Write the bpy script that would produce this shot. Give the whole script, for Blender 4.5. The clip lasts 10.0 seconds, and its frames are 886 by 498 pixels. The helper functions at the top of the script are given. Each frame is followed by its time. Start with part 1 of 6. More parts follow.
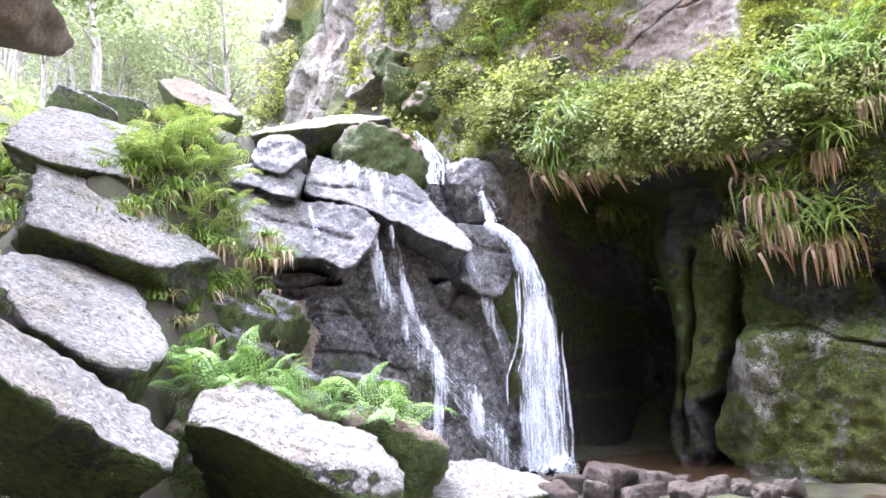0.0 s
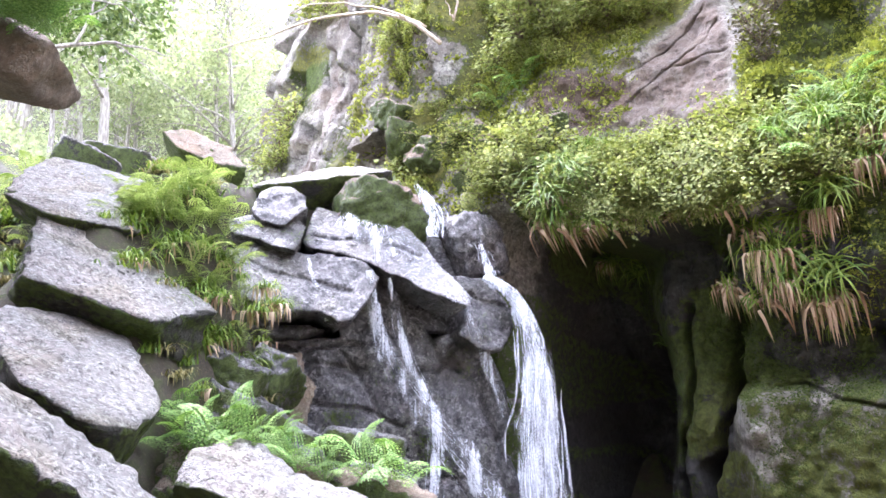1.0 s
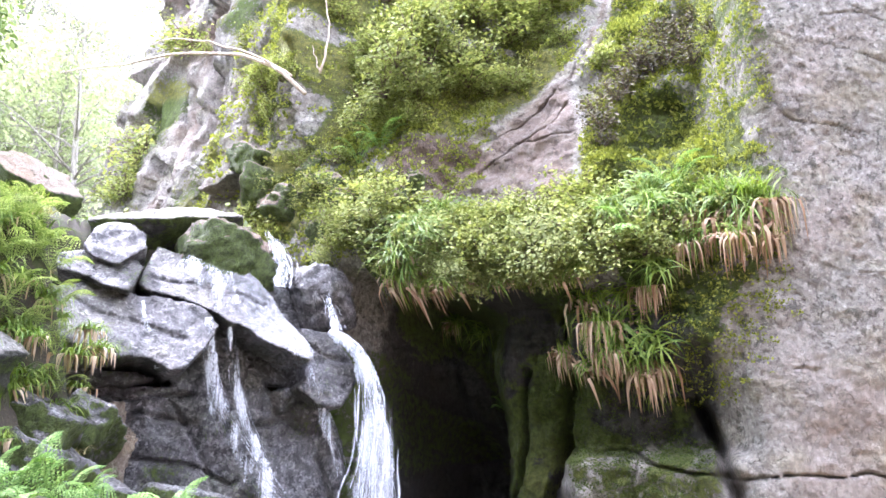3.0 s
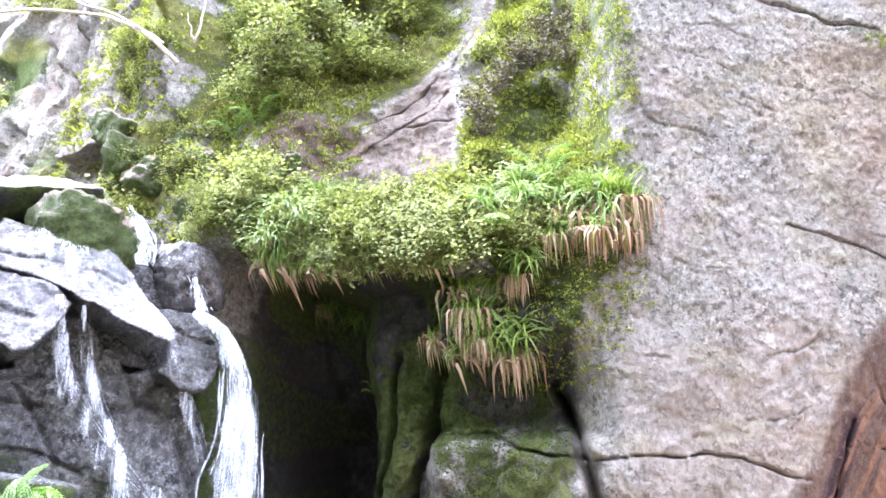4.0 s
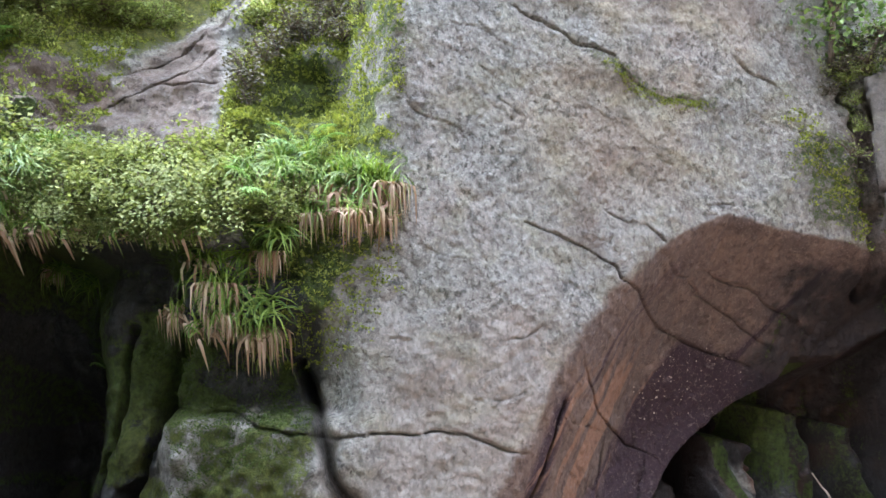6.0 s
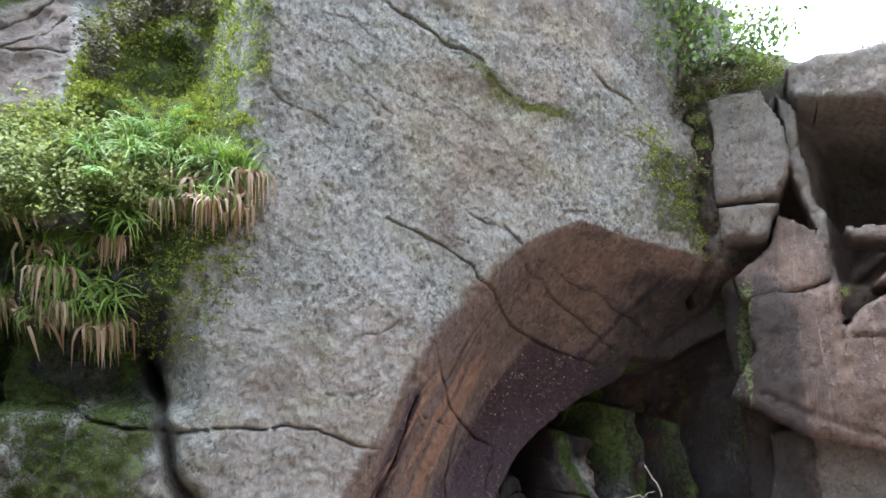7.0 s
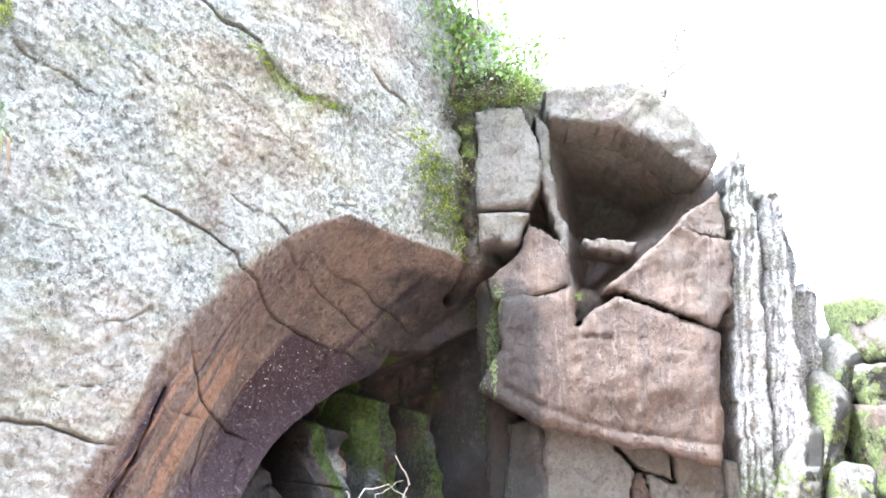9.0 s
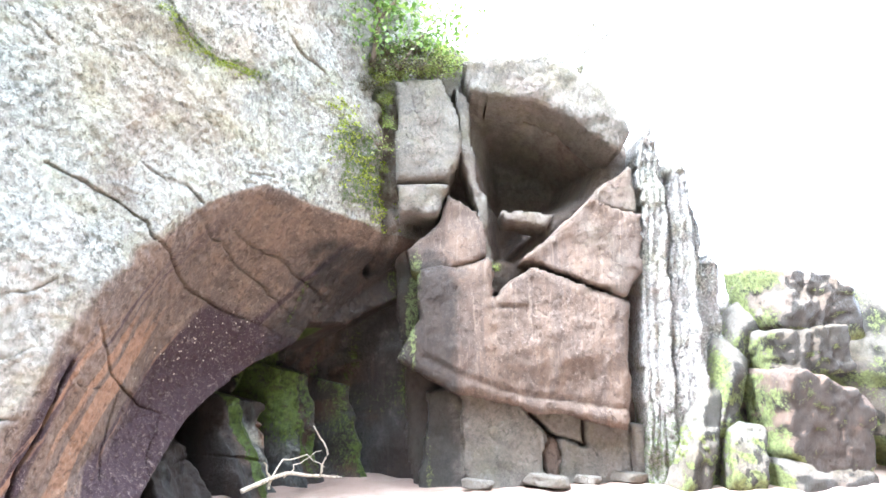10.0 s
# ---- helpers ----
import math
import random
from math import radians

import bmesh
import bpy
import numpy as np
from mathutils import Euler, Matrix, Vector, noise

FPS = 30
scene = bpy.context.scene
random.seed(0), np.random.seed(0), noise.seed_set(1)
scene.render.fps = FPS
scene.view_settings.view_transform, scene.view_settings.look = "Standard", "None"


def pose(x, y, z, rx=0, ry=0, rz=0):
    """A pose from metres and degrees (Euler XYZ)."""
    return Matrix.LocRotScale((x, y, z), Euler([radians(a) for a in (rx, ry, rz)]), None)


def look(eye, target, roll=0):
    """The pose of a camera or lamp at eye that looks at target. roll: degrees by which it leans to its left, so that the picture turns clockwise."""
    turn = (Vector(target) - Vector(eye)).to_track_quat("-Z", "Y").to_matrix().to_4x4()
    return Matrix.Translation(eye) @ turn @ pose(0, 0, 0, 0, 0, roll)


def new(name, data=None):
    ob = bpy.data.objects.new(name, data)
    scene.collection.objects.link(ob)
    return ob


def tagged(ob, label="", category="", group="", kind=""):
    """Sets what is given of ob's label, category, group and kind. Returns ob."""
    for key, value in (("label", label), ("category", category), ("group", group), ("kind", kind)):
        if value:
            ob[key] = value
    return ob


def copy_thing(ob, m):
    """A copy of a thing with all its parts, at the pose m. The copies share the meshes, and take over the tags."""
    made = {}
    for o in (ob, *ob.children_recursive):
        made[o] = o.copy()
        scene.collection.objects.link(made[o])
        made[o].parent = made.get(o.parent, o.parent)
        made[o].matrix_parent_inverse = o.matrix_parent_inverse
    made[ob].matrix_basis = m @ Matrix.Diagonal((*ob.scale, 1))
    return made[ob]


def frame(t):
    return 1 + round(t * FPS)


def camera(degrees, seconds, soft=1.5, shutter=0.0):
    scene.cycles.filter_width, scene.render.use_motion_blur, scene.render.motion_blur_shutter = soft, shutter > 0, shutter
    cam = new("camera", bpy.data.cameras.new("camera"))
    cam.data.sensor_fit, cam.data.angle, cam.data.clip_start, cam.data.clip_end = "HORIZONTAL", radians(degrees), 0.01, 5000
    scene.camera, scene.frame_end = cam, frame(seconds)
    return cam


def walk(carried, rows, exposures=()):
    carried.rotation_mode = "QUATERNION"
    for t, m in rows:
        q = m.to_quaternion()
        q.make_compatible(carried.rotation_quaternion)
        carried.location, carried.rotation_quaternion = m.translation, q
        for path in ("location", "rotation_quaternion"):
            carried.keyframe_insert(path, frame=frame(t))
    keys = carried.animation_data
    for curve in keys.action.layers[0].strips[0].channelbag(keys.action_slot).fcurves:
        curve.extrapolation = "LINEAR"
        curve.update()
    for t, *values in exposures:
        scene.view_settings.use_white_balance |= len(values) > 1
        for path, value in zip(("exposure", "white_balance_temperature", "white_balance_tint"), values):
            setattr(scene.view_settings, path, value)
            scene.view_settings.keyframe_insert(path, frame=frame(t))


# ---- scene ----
cam = camera(62.4, 10.0)
PATH = [
    (0, (0.018, 0.014, 1.437), (0.037, 1.992, 1.736), -1.6),
    (0.5, (0.050, -0.008, 1.495), (0.058, 1.962, 1.842), -1.9),
    (1, (0.068, 0.003, 1.511), (0.081, 1.958, 1.935), -1.0),
    (1.5, (0.069, -0.016, 1.531), (0.114, 1.914, 2.054), -0.8),
    (2, (0.082, -0.011, 1.545), (0.208, 1.897, 2.130), -0.2),
    (3.5, (0.185, -0.031, 1.529), (0.740, 1.812, 2.074), 0.1),
    (4, (0.235, -0.044, 1.532), (0.941, 1.752, 2.057), -0.2),
    (4.5, (0.270, -0.068, 1.527), (1.118, 1.672, 2.030), -0.0),
    (5, (0.314, -0.113, 1.572), (1.298, 1.559, 2.057), -0.0),
    (6.5, (0.427, -0.195, 1.600), (1.800, 1.191, 2.040), -0.2),
    (7, (0.498, -0.293, 1.613), (1.985, 0.972, 2.048), 0.1),
    (7.5, (0.510, -0.293, 1.615), (2.082, 0.861, 2.059), 0.0),
    (8, (0.513, -0.318, 1.608), (2.187, 0.682, 2.053), 0.4),
    (8.5, (0.513, -0.320, 1.621), (2.258, 0.550, 2.065), 0.7),
    (9, (0.510, -0.325, 1.619), (2.323, 0.411, 2.034), -0.0),
    (9.5, (0.482, -0.356, 1.596), (2.352, 0.243, 1.975), -0.7),
    (10, (0.471, -0.355, 1.599), (2.368, 0.181, 1.937), -0.9),
]
EXPOSURES = [(t, stops, kelvin, tint) for t, stops, kelvin, tint in
             ((0.0, 2.5, 5650, 25), (2.0, 2.28, 5650, 26), (3.5, 2.75, 5550, 24), (4.5, 2.95, 5450, 22), (5.0, 2.85, 5450, 21), (6.5, 1.78, 5350, 11),
              (7.5, 1.85, 5300, 9), (8.0, 2.4, 5250, 8), (8.5, 2.95, 5200, 8), (10.0, 3.33, 5300, 6))]
walk(cam, [(t, look(eye, target, roll)) for t, eye, target, roll in PATH], EXPOSURES)

# ---- light ----
SUN_AZIMUTH, SUN_ELEVATION = -50.0, 62.0   # degrees clockwise from +y
world = bpy.data.worlds.new("world")
scene.world = world
world.use_nodes = True
wn = world.node_tree.nodes
sky = wn.new("ShaderNodeTexSky")
sky.sky_type, sky.sun_disc = "NISHITA", False
sky.sun_elevation, sky.sun_rotation = radians(SUN_ELEVATION), radians(SUN_AZIMUTH)
sky.air_density, sky.dust_density, sky.ozone_density = 1.0, 4.0, 1.0
hazy = wn.new("ShaderNodeMixRGB")
hazy.inputs[0].default_value = 0.75
hazy.inputs[2].default_value = (13.6, 14.2, 14.8, 1.0)      # thin bright cloud over the sky
world.node_tree.links.new(sky.outputs[0], hazy.inputs[1])
world.node_tree.links.new(hazy.outputs[0], wn["Background"].inputs[0])
wn["Background"].inputs[1].default_value = 0.15
sun = new("sun", bpy.data.lights.new("sun", "SUN"))
sun.data.energy, sun.data.angle, sun.data.color = 2.2, radians(16), (1.0, 0.98, 0.95)
az, el = radians(SUN_AZIMUTH), radians(SUN_ELEVATION)
sun.matrix_world = look((math.sin(az) * math.cos(el) * 60, math.cos(az) * math.cos(el) * 60, math.sin(el) * 60), (0, 0, 0))


# ---- tools: noise, outlines, charts ----
def hashed(ix, iy, iz, seed):
    h = (ix * 374761393 + iy * 668265263 + iz * 2147483647 + seed * 974634777) & 0xFFFFFFFF
    h = ((h ^ (h >> 13)) * 1274126177) & 0xFFFFFFFF
    h = ((h ^ (h >> 16)) * 2246822519) & 0xFFFFFFFF
    return ((h ^ (h >> 15)) & 0xFFFFFF) / float(0xFFFFFF)


def vnoise(p, seed=0):
    """Smooth value noise, -1 to 1, at an array of points."""
    q = np.floor(p).astype(np.int64)
    f = p - q
    f = f * f * f * (f * (f * 6 - 15) + 10)
    out = 0.0
    for dx in (0, 1):
        wx = f[..., 0] if dx else 1 - f[..., 0]
        for dy in (0, 1):
            wy = f[..., 1] if dy else 1 - f[..., 1]
            for dz in (0, 1):
                wz = f[..., 2] if dz else 1 - f[..., 2]
                out = out + wx * wy * wz * hashed(q[..., 0] + dx, q[..., 1] + dy, q[..., 2] + dz, seed)
    return out * 2 - 1


def fbm(p, octaves=4, seed=0, gain=0.5):
    out, a = 0.0, 1.0
    for k in range(octaves):
        out = out + a * vnoise(p * 2.03 ** k + 17.3 * k, seed + k)
        a *= gain
    return out


def ramp(a, b, x):
    t = np.clip((np.asarray(x, float) - a) / (b - a), 0, 1)
    return t * t * (3 - 2 * t)


def line_dist(s, z, pts):
    """Distance to an open polyline, and the share of its length at the nearest place."""
    best, where = np.full(np.shape(s), 1e9), np.zeros(np.shape(s))
    n = len(pts) - 1
    for k in range(n):
        (ax, ay), (bx, by) = pts[k], pts[k + 1]
        dx, dy = bx - ax, by - ay
        t = np.clip(((s - ax) * dx + (z - ay) * dy) / (dx * dx + dy * dy), 0, 1)
        d = np.hypot(s - ax - t * dx, z - ay - t * dy)
        where = np.where(d < best, (k + t) / n, where)
        best = np.minimum(best, d)
    return best, where


def inside(s, z, poly):
    """Signed distance to a closed outline, positive inside."""
    d, _ = line_dist(s, z, list(poly) + [poly[0]])
    odd = np.zeros(np.shape(s), bool)
    for k in range(len(poly)):
        (ax, ay), (bx, by) = poly[k], poly[(k + 1) % len(poly)]
        if ay == by:
            continue
        odd ^= ((ay > z) != (by > z)) & (s < (bx - ax) * (z - ay) / (by - ay) + ax)
    return np.where(odd, d, -d)


class Chart:
    """An upright sheet over a smooth line in plan: s along it, z up, d out towards the pool."""

    def __init__(self, pts):
        P = np.array(pts, float)
        Q = np.vstack([2 * P[0] - P[1], P, 2 * P[-1] - P[-2]])
        out = []
        for i in range(1, len(Q) - 2):
            p0, p1, p2, p3 = Q[i - 1:i + 3]
            t = np.linspace(0, 1, 60, endpoint=False)[:, None]
            out.append(0.5 * (2 * p1 + (p2 - p0) * t + (2 * p0 - 5 * p1 + 4 * p2 - p3) * t * t + (3 * p1 - p0 - 3 * p2 + p3) * t ** 3))
        self.k = np.vstack(out + [P[-1:]])
        self.s = np.r_[0, np.cumsum(np.linalg.norm(np.diff(self.k, axis=0), axis=1))]
        t = np.gradient(self.k, axis=0)
        t /= np.linalg.norm(t, axis=1)[:, None]
        self.n = np.c_[t[:, 1], -t[:, 0]]

    def place(self, s, z, d):
        s, z, d = np.broadcast_arrays(np.asarray(s, float), z, d)
        x, y, nx, ny = (np.interp(s, self.s, a) for a in (self.k[:, 0], self.k[:, 1], self.n[:, 0], self.n[:, 1]))
        x = x + np.minimum(s - self.s[0], 0) * -self.n[0, 1] + np.maximum(s - self.s[-1], 0) * -self.n[-1, 1]
        y = y + np.minimum(s - self.s[0], 0) * self.n[0, 0] + np.maximum(s - self.s[-1], 0) * self.n[-1, 0]
        return np.stack([x + nx * d, y + ny * d, z], -1)

    def side(self, x, y):
        """Signed distance of plan points to the line, positive towards the pool."""
        flat = np.stack([np.ravel(x), np.ravel(y)], -1)
        best = np.full(len(flat), 1e9)
        sign = np.zeros(len(flat))
        for k in range(0, len(self.k), 6):
            v = flat - self.k[k]
            d = np.hypot(v[:, 0], v[:, 1])
            near = d < best
            best = np.where(near, d, best)
            sign = np.where(near, np.sign(v @ self.n[k]), sign)
        return (best * sign).reshape(np.shape(x))


CLIFF = Chart([(-4.6, 15.0), (-2.6, 12.6), (-1.0, 10.7), (0.5, 9.2), (1.7, 8.3), (3.3, 7.1), (4.6, 6.2), (7.0, 5.05), (9.6, 3.85), (10.8, 3.3)])
CASCADE = Chart([(-3.0, 7.9), (-0.75, 8.375), (1.5, 8.85)])
FARWALL = Chart([(10.7, 3.6), (11.3, 1.6), (11.9, -0.3), (12.4, -1.8), (13.6, -5.0)])

# outlines and cracks of the cliff, as (along, up)
ARCH = [(14.1, 0.7), (14.47, 1.44), (14.73, 1.92), (15.08, 2.55), (15.67, 3.16), (16.3, 3.62), (17.3, 4.06), (18.5, 3.9), (19.6, 3.75), (20.5, 3.6), (20.5, -0.6), (13.7, -0.6)]
UNDERCUT = [(15.6, -0.6), (16.06, 0.23), (16.42, 0.52), (17.03, 1.1), (17.34, 1.33), (17.83, 1.62), (18.12, 1.82), (18.68, 2.08), (18.78, 2.29), (18.82, 2.42), (19.45, 2.45), (19.67, 2.61), (20.22, 2.93), (20.6, 3.0), (20.6, -0.6)]
COLUMNS = [(16.6, 17.5, 0.9), (17.7, 18.62, 1.45), (18.78, 19.46, 1.8), (19.64, 20.0, 1.52), (20.25, 21.1, 2.05)]     # ribs at the back of the hollow: from, to, top
PINK = [(9.15, 5.0), (9.6, 4.75), (10.35, 4.5), (10.95, 4.7), (10.95, 5.91), (10.7, 6.9), (10.98, 7.8), (11.3, 10.4), (10.95, 10.4), (10.6, 7.4), (9.8, 6.6), (9.45, 5.76)]
HOLLOW = [(11.2, 5.7), (11.5, 6.2), (12.0, 6.5), (12.6, 6.1), (12.75, 5.7), (12.3, 5.2), (11.8, 5.05), (11.4, 5.1)]
CRACKS = [   # outline, width, depth
    ([(3.4, 9.8), (3.9, 8.4), (4.1, 7.0), (3.9, 5.6)], 0.07, 0.3), ([(4.6, 9.6), (5.0, 8.2), (4.8, 7.0), (5.2, 5.6)], 0.08, 0.35), ([(3.4, 7.9), (4.2, 7.4), (5.0, 7.7)], 0.05, 0.2), ([(5.8, 9.4), (5.9, 8.0), (5.6, 6.6), (5.9, 5.4)], 0.08, 0.3), ([(4.1, 6.4), (4.6, 6.1), (5.1, 6.3)], 0.04, 0.15), ([(2.6, 8.8), (3.1, 7.4), (3.3, 6.0)], 0.07, 0.25),
    ([(14.56, 6.53), (15.09, 6.29), (15.62, 6.0), (15.85, 5.92)], 0.05, 0.14),
    ([(15.85, 5.92), (16.08, 5.65), (16.57, 5.5), (17.16, 5.55)], 0.025, 0.06),
    ([(14.62, 3.79), (15.03, 3.66), (15.53, 3.42), (15.71, 3.33), (15.74, 3.16), (16.18, 2.98), (16.88, 2.69), (17.51, 2.51), (18.26, 2.3)], 0.03, 0.13),
    ([(11.6, 1.54), (12.43, 1.43), (12.97, 1.43), (13.6, 1.48), (14.28, 1.3), (14.53, 1.24)], 0.03, 0.1),
    ([(15.04, 1.79), (14.93, 1.45), (14.77, 1.0), (14.5, 0.3)], 0.05, 0.25),
    ([(15.3, 2.2), (15.42, 2.0), (15.71, 1.66), (16.32, 1.33), (16.8, 1.04)], 0.03, 0.09),
    ([(15.1, 1.62), (15.35, 1.52), (15.76, 1.49)], 0.02, 0.06),
    ([(16.32, 3.53), (16.79, 3.34), (17.31, 3.14), (17.96, 2.83), (18.56, 2.47)], 0.025, 0.07),
    ([(16.88, 3.52), (17.75, 3.33), (18.45, 3.02), (19.24, 2.58)], 0.025, 0.09),
    ([(16.1, 3.85), (16.4, 3.65)], 0.025, 0.06), ([(17.0, 4.12), (17.4, 4.15)], 0.03, 0.07), ([(17.53, 6.18), (17.85, 5.96), (18.26, 5.85)], 0.045, 0.1), ([(19.36, 7.6), (19.41, 6.47), (19.46, 5.28), (19.49, 4.22), (19.54, 3.71), (19.6, 3.3)], 0.14, 0.9), ([(15.91, 1.45), (15.8, 1.08), (15.66, 0.5)], 0.025, 0.07), ([(16.6, 1.1), (16.4, 0.7), (16.3, 0.4)], 0.025, 0.06),
    ([(13.2, 5.15), (13.6, 4.9), (14.1, 4.8)], 0.02, 0.04), ([(14.3, 2.42), (14.5, 2.45), (14.75, 2.6)], 0.02, 0.04), ([(12.95, 2.42), (13.3, 2.4)], 0.02, 0.03),
    ([(15.6, 4.0), (15.85, 3.85), (15.9, 3.8)], 0.025, 0.06), ([(13.9, 1.75), (14.3, 1.8), (14.6, 1.9)], 0.02, 0.05),
    ([(12.1, 2.2), (12.22, 2.0), (12.37, 1.46), (12.5, 1.09), (12.67, 0.81), (13.1, 0.2)], 0.1, 0.5),
    ([(10.15, 2.6), (10.11, 1.92), (10.02, 1.54), (10.02, 1.32), (9.89, 1.02), (9.86, 0.3)], 0.06, 0.35),
    ([(10.72, 3.2), (10.7, 2.57), (10.66, 2.02), (10.56, 1.64), (10.55, 1.48), (10.41, 1.27), (10.43, 1.02), (10.27, 0.85), (10.21, 0.6), (10.27, 0.2)], 0.1, 0.5),
    ([(10.67, 1.74), (11.22, 1.67), (11.7, 1.54), (12.09, 1.46), (12.2, 1.46)], 0.05, 0.16), ([(9.4, 3.0), (9.42, 2.39), (9.28, 1.79)], 0.07, 0.2),
    ([(17.6, -0.2), (17.7, 0.8), (17.9, 1.5)], 0.1, 0.3), ([(18.6, -0.2), (18.55, 0.9), (18.8, 1.7)], 0.12, 0.35), ([(17.0, 0.5), (17.6, 0.55), (18.4, 0.4)], 0.04, 0.1),
    ([(9.5, 5.9), (10.0, 6.2), (10.5, 6.9), (10.9, 8.0)], 0.04, 0.12), ([(9.3, 5.2), (9.9, 5.6), (10.4, 6.0), (10.7, 6.6)], 0.03, 0.1), ([(9.7, 5.7), (10.3, 5.75), (10.8, 5.9)], 0.025, 0.06),
]

# faint slanting seams of the bare wall
seams = np.random.RandomState(23)
for _ in range(22):
    a, b, reach = seams.uniform(12.9, 17.6), seams.uniform(3.2, 8.8), seams.choice([seams.uniform(0.5, 1.2), seams.uniform(1.4, 3.0)])
    fall = seams.uniform(0.3, 0.55)
    steps = [(a + reach * q, b - reach * fall * q + seams.uniform(-0.05, 0.05)) for q in (0, 0.3, 0.6, 1)]
    if not 3.6 < steps[-1][1] + 0.35 * (17.3 - steps[-1][0]) < 9:
        continue
    CRACKS.append((steps, 0.02, 0.022))


def cliff_depth(s, z):
    """How far the cliff stands out from its line, without the fine relief."""
    s, z = np.broadcast_arrays(np.asarray(s, float), z)
    west = 1 - ramp(8.4, 9.6, s)
    shelf = ramp(6.5, 7.5, s) * (1 - ramp(12.5, 13.1, s))
    lip = 3.75 + 0.35 * west
    d = -(0.6 - 0.25 * west) * np.maximum(z - lip, 0) * shelf                    # the planted slope above the shelf
    low = ramp(0.0, 0.22, lip - 0.2 - z)
    recess = 2.0 * ramp(8.0, 8.8, s) * (1 - ramp(9.1, 10.0, s)) + 0.9 * ramp(9.1, 10.0, s) * (1 - ramp(10.45, 11.0, s)) + 0.25 * ramp(10.45, 11.0, s) * (1 - ramp(11.8, 12.6, s)) * ramp(1.5, 1.8, z)
    d = d - recess * low
    d = d - 1.2 * ramp(8.2, 8.7, s) * (1 - ramp(8.9, 10.0, s + 0.15 * np.sin(z * 3))) * (1 - ramp(1.0, 3.2, z))
    d = d - 0.2 * np.maximum(z - 4.2, 0) * (1 - ramp(5.2, 7.4, s))
    d = d - 0.4 * ramp(-0.05, 0.4, inside(s, z, HOLLOW))                          # shaded hollow under the heather
    bulge = ramp(10.35, 10.9, s) * (1 - ramp(12.3, 12.8, s))
    d = d - bulge * 0.45 * ramp(1.5, 1.75, z) * (1 - ramp(2.2, 2.9, z))
    a = inside(s, z, ARCH)
    soft = 0.9 - 0.75 * ramp(15.2, 16.6, s)
    hollow = np.maximum(a, 0) ** 2 / (np.maximum(a, 0) + soft)
    d = d - 1.7 * (1 - np.exp(-hollow / 1.3))
    under = inside(s, z, UNDERCUT)
    rib = 0.0
    for k, (a0, a1, top) in enumerate(COLUMNS):
        w = 0.05 * np.sin(z * 4.0 + k)
        rib = np.maximum(rib, ramp(a0 - 0.04, a0 + 0.09, s + w) * (1 - ramp(a1 - 0.09, a1 + 0.04, s + w)) * (1 - ramp(-0.05, 0.12, z - top + 0.25 * (s - a0))) * (0.85 + 0.15 * np.sin(k * 2.3)))
    d = d - ramp(0.0, 0.12 + 0.35 * ramp(18.6, 19.2, s), under) * (0.5 + 0.85 * (1 - rib))
    d = d - 3.0 * np.maximum(s - 20.2, 0) * ramp(2.6, 3.4, z)
    return d


facets = np.random.RandomState(29)
FACETS = np.c_[facets.uniform(0.3, 8.2, 90), facets.uniform(3.8, 14.5, 90), facets.uniform(-0.16, 0.16, 90), facets.uniform(-0.4, 0.4, 90), facets.uniform(-0.14, 0.1, 90)]


def fractured(s, z):
    """Upright broken planes: each has its own step and tilt."""
    best, out = np.full(np.shape(s), 1e9), np.zeros(np.shape(s))
    for a, b, step, across, up in FACETS:
        r = np.hypot((s - a) * 1.6, (z - b) * 0.7)
        near = r < best
        out = np.where(near, step + across * (s - a) + up * (z - b), out)
        best = np.where(near, r, best)
    return out


